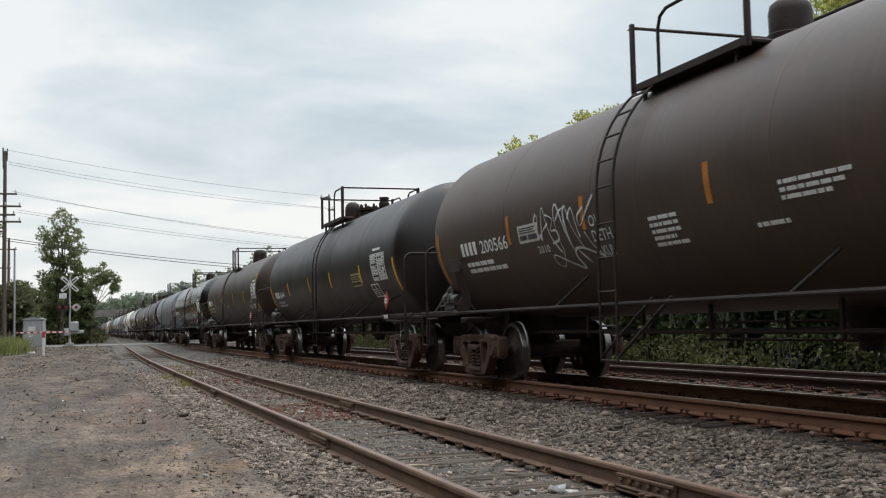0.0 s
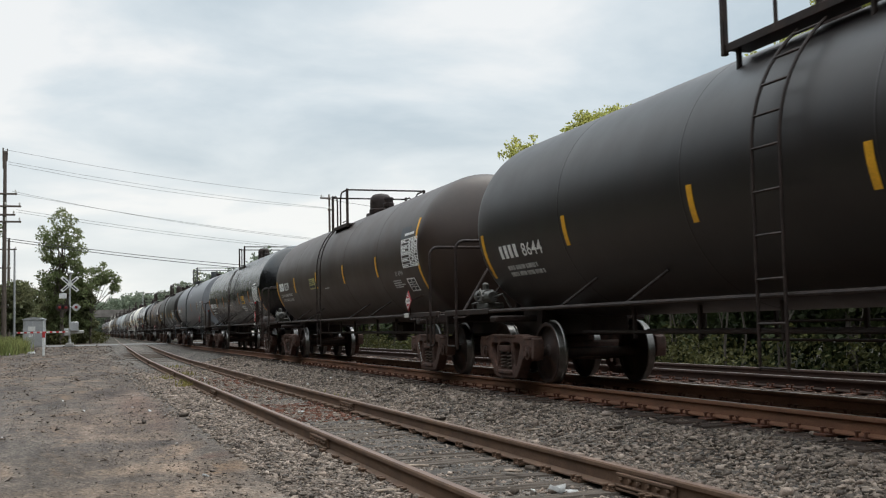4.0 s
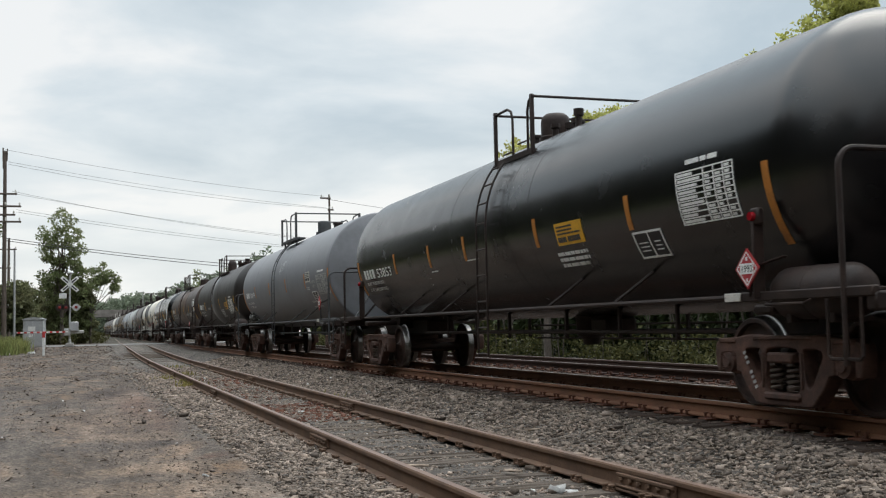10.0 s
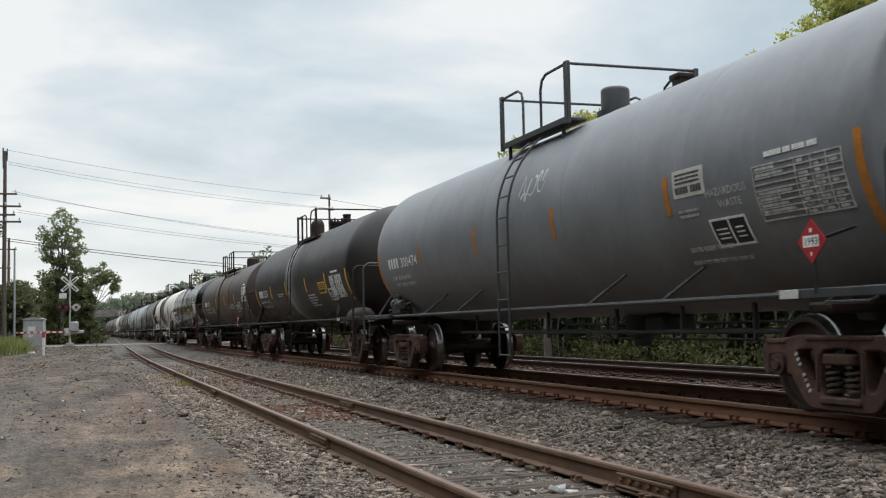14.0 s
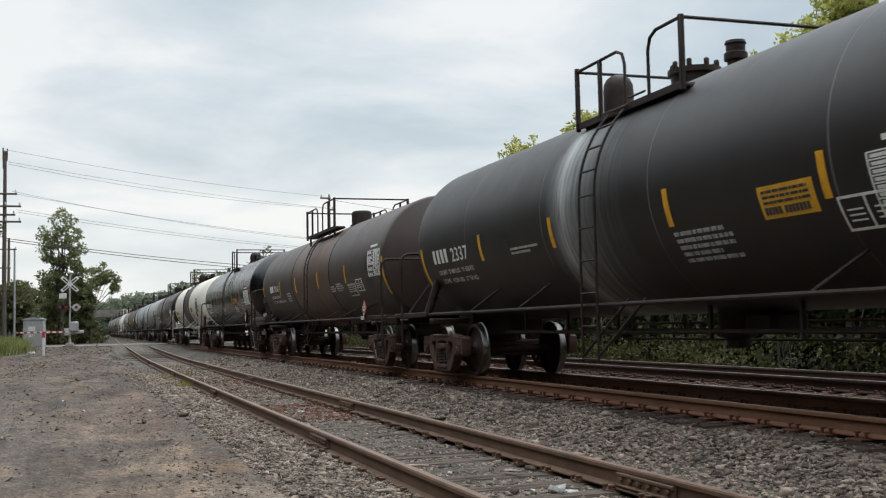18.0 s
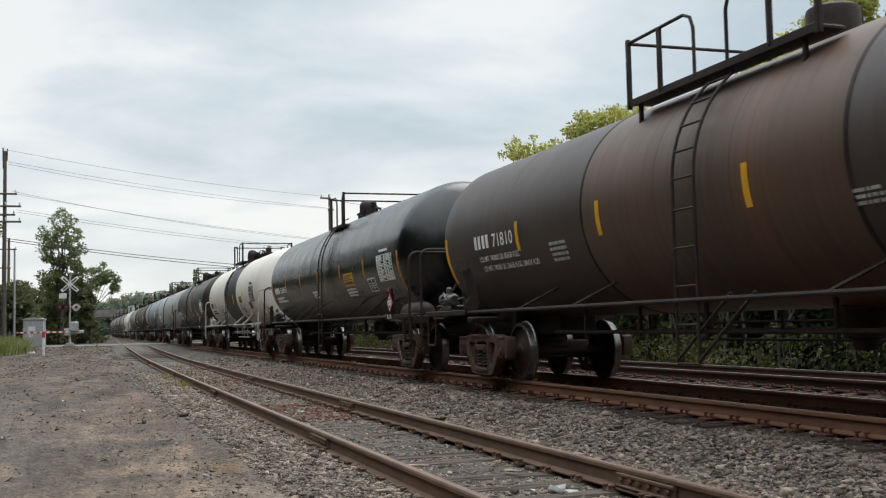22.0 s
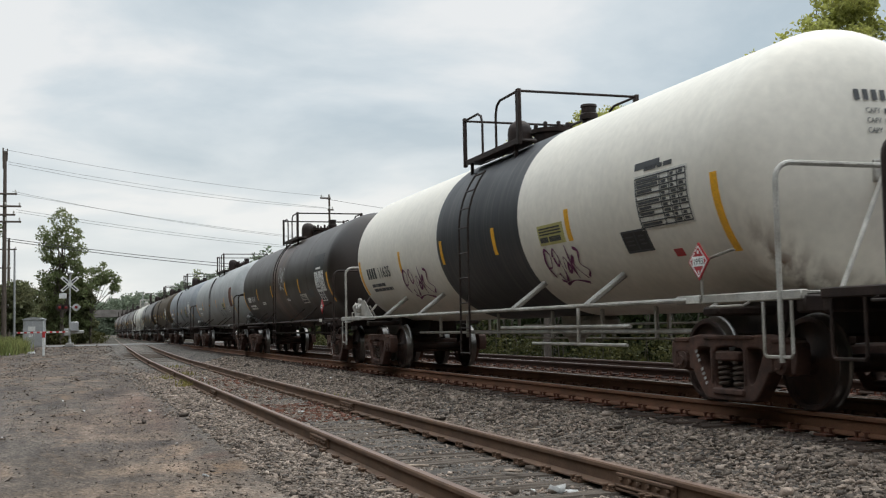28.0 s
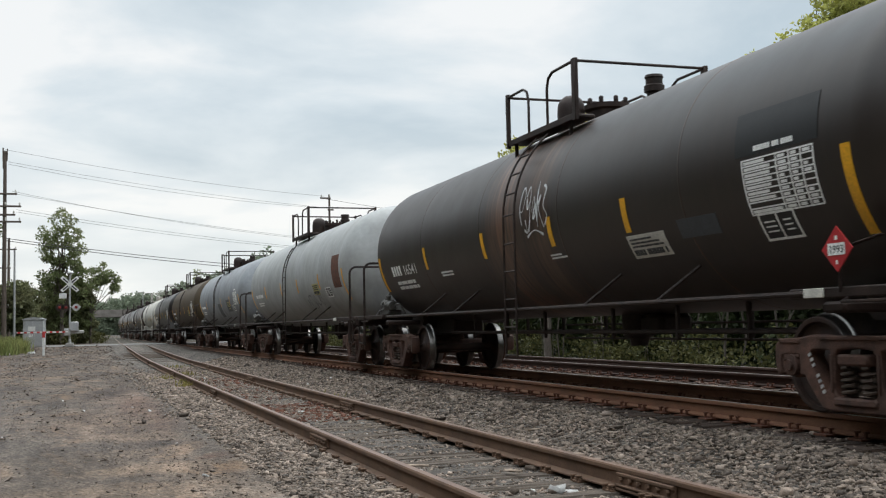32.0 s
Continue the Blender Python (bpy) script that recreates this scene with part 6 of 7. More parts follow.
def hand_wheel_shape():
    """The hand brake's wheel on its housing, across the car's end."""
    s = Shape()
    s.lathe([(0.25, -0.015), (0.28, 0.0), (0.25, 0.015), (0.235, 0.0), (0.25, -0.015)], "y", (0, 0.12, 0), 22)
    for k in range(5):
        a = 2 * math.pi * k / 5
        s.beam((0, 0.1, 0), (0.25 * math.sin(a), 0.12, 0.25 * math.cos(a)), 0.035, 0.016)
    s.lathe([(0.0, 0.15), (0.05, 0.14), (0.06, 0.06), (0.0, 0.06)], "y", (0, 0, 0), 12)
    s.box((0, 0, -0.05), (0.3, 0.14, 0.42), 0.04)
    s.beam((0, 0, -0.2), (0, 0, -0.78), 0.09, 0.06)
    return s


def bracket_shape():
    """A bent strap from the side rail up to a flat square plate."""
    s = Shape()
    s.box((0, 0.06, 0.78), (0.014, 0.56, 0.21), 0.004)
    s.beam((0.01, -0.12, 0.7), (0.12, -0.22, 0.2), 0.02, 0.16)
    s.beam((0.12, -0.22, 0.22), (0.0, -0.2, 0.0), 0.02, 0.2)
    return s


def reservoir_shape():
    s = Shape()
    s.lathe([(0.0, -0.55), (0.1, -0.55), (0.2, -0.5), (0.24, -0.42), (0.24, 0.0), (0.245, 0.005), (0.245, 0.03), (0.24, 0.035), (0.24, 0.42), (0.2, 0.5), (0.1, 0.55), (0.0, 0.55)], "y", (0, 0, 0.26), 20)
    s.box((0, -0.3, 0.05), (0.3, 0.08, 0.12), 0.01)
    s.box((0, 0.3, 0.05), (0.3, 0.08, 0.12), 0.01)
    return s


WHEELSETS = []


def tank_car(spec):
    """One tank car with all its parts; its middle stands at the origin, rails' top at z = 0, front end towards -y."""
    global TANK_Z
    R, tc, TANK_Z = spec["R"], spec["tc"], spec["zc"]
    front, rear = spec.get("front", tc / 2 + 0.36), spec.get("rear", tc / 2 + 0.36)
    fm = spec.get("frame", M_FRAME)
    car = thing("tank_car", spec["label"], "tank car", "tank cars of the train")
    detail = spec.get("detail", True)
    head, flat = spec.get("head", 0.72), spec.get("flat", False)
    tank = part("tank", tank_shape(front, rear, R, head, flat).mesh("tank", spec["paint"], True, 60), None, car, spec.get("tank_label", ""))
    for u in spec.get("seams", (-4.6, -1.5, 1.5, 4.6)):
        part("weld_seam", shared(("weld_seam", R), lambda: ring_shape(R), spec["paint"]), None, tank, at=(0, u, 0))
    for u in spec.get("rings", ()):
        part("jacket_band", shared(("jacket_band", R), lambda: ring_shape(R, 0.045, 0.012), M_FRAME), None, tank, at=(0, u, 0))
    # underframe
    for sg in (-1, 1):
        yb = spec.get("trucks", (-tc / 2, tc / 2))[sg > 0]
        sad = Shape()
        sad.prism([(-0.32, 0.86), (0.32, 0.86), (0.38, 1.0), (0.38, 1.12), (-0.38, 1.12), (-0.38, 1.0)], -0.62, 0.62)
        sad.box((0, 0, 0.98), (2.6, 0.3, 0.1), 0.03)
        part("saddle", shared("saddle", lambda: sad, M_FRAME), None, car, at=(0, yb, 0))
        st = Shape()
        st.box((0, 0.25, 0.88), (0.62, 3.4, 0.34), 0.03)
        st.box((0, 1.72, 1.02), (2.96, 0.12, 0.16), 0.02)
        part("draft_sill", shared("draft_sill", lambda: st, M_FRAME), None, car, at=pose(0, yb, 0, 0, 0, 0 if sg > 0 else 180))
        dk = Shape()
        for sx in (-1, 1):
            dk.box((sx * 1.46, 0.72, 1.1), (0.08, 2.1, 0.09), 0.012)
        dk.box((0, 1.25, 1.12), (2.8, 0.9, 0.03), 0.01)
        part("end_deck", shared("end_deck", lambda: dk, fm), None, car, at=pose(0, yb, 0, 0, 0, 0) if sg > 0 else Matrix.Translation((0, yb, 0)) @ Matrix.Diagonal((1, -1, 1, 1)))
        hp = shared("end_handrail", lambda: end_hoop_shape(), fm)
        part("end_handrail", hp, None, car, at=(0, (rear + spec.get("rear_hoop", 1.02) if sg > 0 else -front - spec.get("hoop", 1.02)), 0))
        for sx in (-1, 1):
            ye = (rear if sg > 0 else -front) + sg * (head + 0.02)
            part("end_brace", Shape().tube([(sx * 0.95, yb + sg * 1.6, 1.12), (sx * 0.06, ye, 2.28)], 0.024, 7), fm, car)
            part("step", shared("step", lambda: step_shape(), fm), None, car, at=(sx * 1.5, yb + sg * 1.42, 1.05))
            part("grab_iron", shared(("grab_iron", sx), lambda: grab_shape(0.55, 0.07 * -sx), fm), None, car, at=(sx * 1.52, yb + sg * 0.75, 1.05))
        part("brace_plate", shared("brace_plate", lambda: Shape().box((0, 0, 0), (0.34, 0.05, 0.22), 0.015), fm), None, car, at=(0, (rear if sg > 0 else -front) + sg * (head + 0.0), 2.3))
        cp = shared("coupler", lambda: coupler_shape(0.7), M_TRUCK)
        part("coupler", cp, None, car, at=pose(0, yb + sg * 2.08, 0, 0, 0, 180 if sg > 0 else 0))
        part("air_hose", shared("air_hose", hose_shape, M_HOSE), None, car, at=pose(0, yb + sg * 1.85, 0, 0, 0, 180 if sg > 0 else 0))
        # truck
        bo = part("truck", shared("truck", bolster_shape, M_TRUCK), None, car, "rust-brown cast steel truck", at=(0, yb, 0))
        for sx in (-1, 1):
            part("side_frame", shared("side_frame", side_frame_shape, M_TRUCK), None, bo, at=(sx * 1.02, 0, 0))
            for sy in (-0.135, 0.0, 0.135):
                part("spring", shared("spring", spring_shape, M_SPRING), None, bo, at=(sx * (1.02 + (0.03 if sy else -0.05)), sy, 0))
            for sy in (-1, 1):
                part("bearing", shared(("bearing", sx), bearing_shape, M_TRUCK), None, bo, at=pose(sx * 1.02, sy * 0.889, 0.457, 0, 0, 0 if sx > 0 else 180))
        if "number" in spec and sg < 0:
            part("truck_stencil", shared("truck_stencil", stencil_strip, M_LETTER_OLD, False), None, bo)
        if spec.get("handle") and sg < 0:
            part("uncoupling_handle", shared("uncoupling_handle", lambda: Shape().tube([(-1.3, -0.9, 0.86), (-1.44, -0.98, 0.78), (-1.46, -1.04, 0.74), (-1.46, -1.08, 0.64), (-1.46, -1.08, 0.52), (-1.45, -1.0, 0.46)], 0.016, 7), M_ALU), None, bo, "bare metal uncoupling handle")
        for sy in (-1, 1):
            ws = part("wheelset", shared("wheelset", axle_shape, M_WHEEL), None, car)
            ws.matrix_parent_inverse = Matrix.Translation((0, yb + sy * 0.889, 0))
            for sx in (-1, 1):
                part("wheel", shared("wheel", wheel_shape, [M_WHEEL, M_TREAD]), None, ws, at=pose(sx * 0.735, 0, 0, 0, 0, 0 if sx > 0 else 180))
            WHEELSETS.append(ws)
    # side rails, struts and pipes
    L2 = tc / 2 - 0.25
    lad = spec.get("lad", 0.0)
    for sx in (-1, 1):
        part("side_rail", shared(("side_rail", round(L2, 2), sx), lambda: Shape().tube([(sx * 1.5, -L2, 1.1), (sx * 1.5, L2, 1.1)], 0.026, 8), fm), None, car)
        for u in spec.get("struts", (-4.4, -2.6, 2.4, 4.2)):
            a = math.asin(-0.95 / R)
            top = (sx * R * math.cos(a), 0, TANK_Z - 0.95)
            part("strut", shared(("strut", sx, R), lambda: Shape().tube([(sx * 1.5, 0.25, 1.1), top], spec.get("strut_r", 0.02), 7), fm), None, car, at=(0, u, 0))
    pipe = shared(("brake_pipe", round(tc, 1)), lambda: Shape().tube([(0, -tc / 2 + 1.4, 0.76), (0, tc / 2 - 1.4, 0.76)], 0.028, 7), fm)
    for x in (0.55, -0.5):
        part("brake_pipe", pipe, None, car, at=(x, 0, 0))
    hang = shared("pipe_hanger", lambda: Shape().box((0, 0, 0.88), (0.05, 0.05, 0.42), 0.008), fm)
    for u in (-4.4, -2.9, -1.2, 1.1, 2.7, 4.3):
        for x in (0.55, -0.5):
            part("pipe_hanger", hang, None, car, at=(x, u, 0))
    for z in (0.62, 0.86):
        part("brake_rod", shared("brake_rod", lambda: Shape().tube([(1.2, -4.2, 0), (1.2, 4.0, 0)], 0.02, 6), fm), None, car, at=(0, 0, z))
    out = Shape()
    out.lathe([(0.0, 0.56), (0.12, 0.56), (0.14, 0.66), (0.22, 0.7), (0.24, 1.0), (0.0, 1.0)], "z", (0, 0, 0), 14)
    out.box((0, -0.75, 0.86), (0.5, 0.6, 0.28), 0.08)
    part("bottom_outlet", shared("bottom_outlet", lambda: out, fm), None, car, at=(0, spec.get("outlet", -1.0), 0))
    if spec.get("side_pipes"):
        for z, r, a, b in ((0.84, 0.024, -5.3, -1.2), (0.62, 0.02, -5.2, -2.4)):
            part("heater_pipe", Shape().tube([(-1.35, a, z), (-1.35, b, z)], r, 7), fm, car)
        part("pipe_post", Shape().box((-1.35, -3.9, 0.84), (0.04, 0.05, 0.5), 0.01), fm, car)
    p0, p1, zf, zr = spec["plat"]
    # ladder
    rail = shared(("ladder_rail", R), lambda: ladder_rail(R, math.asin(min(0.97, (zf - TANK_Z) / (R + 0.12)))), spec.get("ladder", fm))
    for d in (-0.21, 0.21):
        part("ladder_rail", rail, None, car, at=(0, lad + d, 0))
    if spec.get("ladder_brace"):
        for d in (-0.21, 0.21):
            part("ladder_brace", shared(("ladder_brace", R), lambda: Shape().tube([(-(R + 0.12), 0, 0.48), (-1.3, -0.75, 1.16)], 0.02, 6), fm), None, car, at=(0, lad + d, 0))
    rung = shared("rung", lambda: Shape().tube([(0, -0.21, 0), (0, 0.21, 0)], 0.014, 6), spec.get("ladder", fm))
    for z in (0.45, 0.85, 1.25, 1.65, 2.05):
        part("rung", rung, None, car, at=(-(R + 0.12), lad, z))
    for k in range(6):
        a = 0.02 + 0.2 * k
        part("rung", rung, None, car, at=(-(R + 0.12) * math.cos(a), lad, TANK_Z + (R + 0.12) * math.sin(a)))
    # platform with its railing, far and near side alike
    p0, p1, zf, zr = spec["plat"]
    pl = spec.get("plat_paint", fm)
    for sx in (-1, 1):
        pf = Shape()
        pf.box((sx * 0.87, (p0 + p1) / 2, zf), (0.3, p0 - p1, 0.045), 0.012)
        for i in range(int((p0 - p1) / 0.09)):
            pf.box((sx * 0.87, p1 + 0.05 + 0.09 * i, zf + 0.03), (0.28, 0.02, 0.02), 0.003)
        pf.box((sx * 1.02, (p0 + p1) / 2, zf), (0.03, p0 - p1, 0.09), 0.006)
        pf.box((sx * 0.95, p0 - 0.15, zf - 0.14), (0.05, 0.05, 0.26), 0.008)
        pf.box((sx * 0.95, p1 + 0.3, zf - 0.14), (0.05, 0.05, 0.26), 0.008)
        part("platform", pf, pl, car)
        for y, w in ((p0, 0.07 if spec.get("wide") else 0.05), (p1, 0.115 if spec.get("wide") else 0.06)):
            part("railing_post", Shape().box((sx * 1.02, y, (zf + zr) / 2 - 0.02), (0.06, w, zr - zf + 0.1), 0.008), pl, car)
        g0, g1 = spec.get("gap", (p0 - 0.55, p1 + 0.75))
        for y, d, top, e in ((p0, -1, zr - 0.02, g0), (p1, 1, zr, g1)):
            if abs(e - y) > 1.2 and spec.get("mid_post", True):
                part("railing_post", Shape().box((sx * 1.02, (y + e) / 2, (zf + top) / 2), (0.05, 0.06, top - zf), 0.008), pl, car)
            part("railing_hoop", Shape().tube([(sx * 1.02, y, top), (sx * 1.02, e - d * 0.2, top), (sx * 1.02, e - d * 0.06, top - 0.06), (sx * 1.02, e, top - 0.2), (sx * 1.02, e, zf)], 0.021, 7), pl, car)
    for y, top in ((p0, zr - 0.02), (p1, zr)):
        part("cross_rail", Shape().tube([(-1.02, y, top), (1.02, y, top)], 0.021, 7), pl, car)
    # fittings on top
    crown = TANK_Z + R
    for kind, u in spec.get("top", (("round", -0.2),)):
        if kind == "vent":
            vv = part("vent_valve", shared(("vent_valve", bool(spec.get("rusty_vent"))), vent_shape, M_RUSTY if spec.get("rusty_vent") else M_FRAME), None, car, at=(0.0, u, crown))
            part("vent_cap", shared("vent_cap", lambda: Shape().lathe([(0.0, 0.14), (0.14, 0.14), (0.14, 0.22), (0.115, 0.24), (0.115, 0.32), (0.13, 0.335), (0.12, 0.37), (0.0, 0.37)], "z", (0, 0, 0), 14), M_FRAME), None, vv)
        elif kind == "vent_box":
            part("relief_valve", shared("relief_valve", lambda: Shape().box((0, 0, 0.06), (0.2, 0.2, 0.36), 0.03).box((0, 0, 0.2), (0.25, 0.25, 0.07), 0.02).tube([(0, 0.1, 0.1), (0, 0.4, 0.1), (0, 0.5, -0.05)], 0.025, 6), M_FRAME), None, car, at=(0.0, u, crown))
        elif kind == "bell":
            part("manway_cover", shared("manway_cover", lambda: dome_shape("bell"), spec.get("dome_paint", fm)), None, car, at=(-0.4, u, crown - 0.06))
        elif kind == "valves":
            vc = part("valve_pipe", shared("valve_pipe", lambda: Shape().tube([(-0.25, -0.5, 0.16), (0.1, 0.0, 0.2), (0.25, 0.5, 0.14)], 0.03, 6), M_FRAME), None, car, at=(0, u, crown))
            for k, (x, y, h) in enumerate(((-0.2, -0.45, 0.3), (0.2, -0.3, 0.16), (-0.05, -0.05, 0.24), (0.25, 0.2, 0.14), (-0.25, 0.3, 0.2), (0.1, 0.5, 0.27))):
                part("valve", shared(("valve", k), lambda: Shape().lathe([(0.0, -0.12), (0.06, -0.12), (0.05, h * 0.6), (0.08, h * 0.65), (0.08, h), (0.0, h)], "z", (0, 0, 0), 9), M_FRAME), None, vc, at=(x, y, 0))
        else:
            part("manway", shared(("manway", kind), lambda: dome_shape(kind), spec.get("dome_paint", fm)), None, car, at=(0, u, crown))
    # markings
    for i, st in enumerate(spec.get("stripes", ())):
        u, z0, z1 = st
        part("reflective_stripe", stripe_shape(R, z0, z1, spec.get("stripe_w", 0.1)), spec.get("stripe", M_YELLOW), tank, at=(0, u, 0))
    lm = spec.get("letter", M_LETTER)
    if "number" in spec:
        n, text, u0, u1, z, h = spec["number"]
        a = arc_of(R, z)
        s = Shape()
        cut = u1 + (u0 - u1) * n / (n + 1 + len(text))
        mk = mark(Shape(), R, n, u1, u1 - (u1 - u0) * (n / (n + 0.7 + len(text))), a, h)
        write(s, R, text, u1 - (u1 - u0) * ((n + 0.7) / (n + 0.7 + len(text))), u0, a, h)
        part("owner_mark", mk, lm, tank, smooth=False)
        part("car_number", s, lm, tank, smooth=False)
        if "lines" in spec:
            for text, ul, ur, zz, hh in spec["lines"]:
                part("weight_stencil", write(Shape(), R, text, ul, ur, arc_of(R, zz), hh), lm, tank, smooth=False)
        else:
            tagged(part("weight_stencil", bars(Shape(), R, u0 + (u1 - u0) * 0.15, u1 - 0.1, a - 0.32, a - 0.1, 2, 3, 0.01, 0.62), spec.get("letter_small", lm), tank, smooth=False), kind="stuff")
    for u0, u1, z0, z1, rows in spec.get("blocks", ()):
        tagged(part("small_stencil", bars(Shape(), R, u0, u1, arc_of(R, z0), arc_of(R, z1), rows, int(abs(u0) * 10)), spec.get("letter_small", lm), tank, smooth=False), kind="stuff")
    if "words" in spec:
        for text, u0, u1, z, h, m in spec["words"]:
            part("lettering", write(Shape(), R, text, u1, u0, arc_of(R, z), h), m, tank, smooth=False)
    if "table" in spec:
        u0, u1, z0, z1 = spec["table"]
        if spec.get("table_back"):
            part("table_ground", sheet(Shape(), R, u0 - 0.03, u1 + 0.03, arc_of(R, z0) - 0.03, arc_of(R, z1) + 0.03, 0.005), spec["table_back"], tank)
        tagged(part("test_table", table(Shape(), R, u0, u1, arc_of(R, z0), arc_of(R, z1), 9, int(-u0 * 10)), spec.get("letter_table", lm), tank, smooth=False), kind="stuff")
        tagged(part("small_stencil", bars(Shape(), R, u0 + 0.2, u1 - 0.2, arc_of(R, z1) + 0.05, arc_of(R, z1) + 0.14, 1, 5), lm, tank, smooth=False), kind="stuff")
    if "box" in spec:
        u0, u1, z0, z1 = spec["box"]
        part("stencil_ground", sheet(Shape(), R, u0, u1, arc_of(R, z0), arc_of(R, z1), 0.005), M_PATCH_BLACK, tank)
        part("stencil_box", frame_box(Shape(), R, u0, u1, arc_of(R, z0), arc_of(R, z1)), lm, tank, smooth=False)
    for u0, u1, z0, z1, m in spec.get("patches", ()):
        part("paint_patch", sheet(Shape(), R, u0, u1, arc_of(R, z0), arc_of(R, z1), 0.004), m, tank)
    if "notice" in spec:
        u0, u1, z0, z1, m = spec["notice"]
        n = part("notice", sheet(Shape(), R, u0, u1, arc_of(R, z0), arc_of(R, z1), 0.006), m, tank, "rectangular notice with small dark print")
        a0, a1 = arc_of(R, z0), arc_of(R, z1)
        pr = bars(Shape(), R, u0 + 0.06, u1 - 0.06, a0 + 0.13, a1 - 0.03, 3, 8, 0.011, 0.5)
        bars(pr, R, u0 + 0.05, u1 - 0.05, a0 + 0.03, a0 + 0.12, 1, 6, 0.011, 0.8)
        tagged(part("print", pr, M_LETTER_DARK, n, smooth=False), kind="stuff")
    for u0, u1, z0, z1, m, seed, n in spec.get("graffiti", ()):
        a0, a1 = arc_of(R, z0), arc_of(R, z1)
        lines = scrawl(R, u0, u1, a0, a1, seed, 0.036, n) if isinstance(n, int) else tag_strokes(n, R, u0, u1, a0, a1, seed)
        for ln in lines:
            part("graffiti_stroke", ln, m, tank, smooth=False)
    if "placard" in spec:
        u, z, white = spec["placard"]
        x = -1.56
        part("placard_bracket", Shape().beam((-1.5, u + 0.05, 1.1), (x + 0.03, u, z - 0.1), 0.03, 0.015).beam((-1.35, u - 0.3, z + 0.1), (x + 0.03, u, z), 0.1, 0.012), fm, car)
        p = part("placard", shared(("placard", white), placard_shape, M_PLACARD), None, car, "red diamond hazard placard", at=(x, u, z))
        part("placard_panel", shared(("placard_panel", white), lambda: placard_face(white), M_LETTER, False), None, p)
        part("placard_number", shared("placard_number", placard_number, M_LETTER_DARK, False), None, p)
    if "end_placard" in spec:
        x, z = spec["end_placard"]
        yp = spec["trucks"][0] - 1.66
        part("placard_bracket", Shape().beam((x, yp + 0.02, 1.1), (x, yp + 0.02, z), 0.05, 0.015), fm, car)
        p = part("end_placard", shared("end_placard", placard_shape, M_PLACARD), None, car, "red diamond hazard placard on the end", at=pose(x, yp, z, 0, 0, 90))
        part("placard_panel", shared(("placard_panel", True), lambda: placard_face(True), M_LETTER, False), None, p)
        part("placard_number", shared("placard_number", placard_number, M_LETTER_DARK, False), None, p)
    if "empty_placard" in spec:
        u, z = spec["empty_placard"]
        part("placard_holder", shared("placard_holder", placard_shape, fm), None, car, at=(-1.56, u, z))
    # small gear on the end decks
    for kind, u, *zz in spec.get("gear", ()):
        if kind == "reservoir":
            part("air_reservoir", shared("air_reservoir", reservoir_shape, fm), None, car, at=(-1.22, u - 0.7, 0.86))
        elif kind == "brake":
            part("brake_valve", shared("brake_valve", brake_rig_shape, M_FRAME_WHITE if fm is M_FRAME_WHITE else M_BRASS), None, car, at=(-1.13, u, 1.14))
            if fm is not M_FRAME_WHITE:
                part("brake_hand_wheel", shared("brake_hand_wheel", hand_wheel_shape, fm), None, car, at=(-0.45, u + 0.35, 1.75))
        elif kind == "lamp":
            part("marker_lens", shared("marker_lens", lambda: Shape().lathe([(0.0, -0.03), (0.04, -0.03), (0.045, 0.0), (0.035, 0.03), (0.0, 0.04)], "x", (0, 0, 0), 14), M_LENS), None, car, "small round red marker lens", at=(-1.54, u, zz[0]))
            part("marker_housing", Shape().box((-1.49, u, zz[0]), (0.08, 0.14, 0.16), 0.03).beam((-1.49, u, zz[0] - 0.05), (-1.49, u, 1.08), 0.12, 0.03), fm, car)
        elif kind == "end_wheel":
            part("brake_hand_wheel", shared("end_brake_wheel", lambda: hand_wheel_shape(), fm), None, car, at=pose(-0.35, u, zz[0], 0, 0, 180))
        elif kind == "wheel":
            w = Shape()
            w.lathe([(0.24, -0.02), (0.27, 0.0), (0.24, 0.02)], "y", (0, 0, 0), 20)
            for k in range(5):
                a = 2 * math.pi * k / 5
                w.beam((0, 0, 0), (0.25 * math.sin(a), 0, 0.25 * math.cos(a)), 0.03, 0.02)
            part("hand_brake_wheel", shared("hand_brake_wheel", lambda: w, fm), None, car, at=(-0.75, u, 2.0))
    if "bracket" in spec:
        part("placard_plate", shared("placard_plate", bracket_shape, fm), None, car, "blank square placard plate on a bent strap", at=(-1.5, spec["bracket"], 1.1))
    if "saddle_arm" in spec:
        u = spec["saddle_arm"]
        part("saddle_arm", Shape().tube([(-1.42, u, 1.08), (-1.12, u - 0.1, 2.0)], 0.075, 10), fm, car)
    if "gusset" in spec:
        part("gusset", Shape().prism([(7.2, 1.06), (7.2, 1.5), (6.95, 1.5), (6.1, 1.06)], -1.42, -1.4), fm, car)
    sp = Shape()
    sp.box((-1.515, -tc / 2 - 0.35 + 0.5, 1.1), (0.02, 0.26, 0.08), 0.005)
    part("data_plate", sp, M_LABEL_W, car)
    # lettering on the front head
    def on_head(x, z):
        rr = math.hypot(x, z - TANK_Z) / R
        return (x, -front - head_bulge(min(1.0, rr), head, flat) - 0.012, z)

    hz = spec.get("head_z", 3.0)
    s = Shape()
    for i in range(4):
        x = -0.3 + 0.1 * i
        s.add([on_head(x, hz), on_head(x + 0.06, hz), on_head(x + 0.06, hz + 0.11), on_head(x, hz + 0.11)], [(0, 1, 2, 3)])
    tagged(part("head_mark", s, lm, tank, smooth=False), kind="stuff")
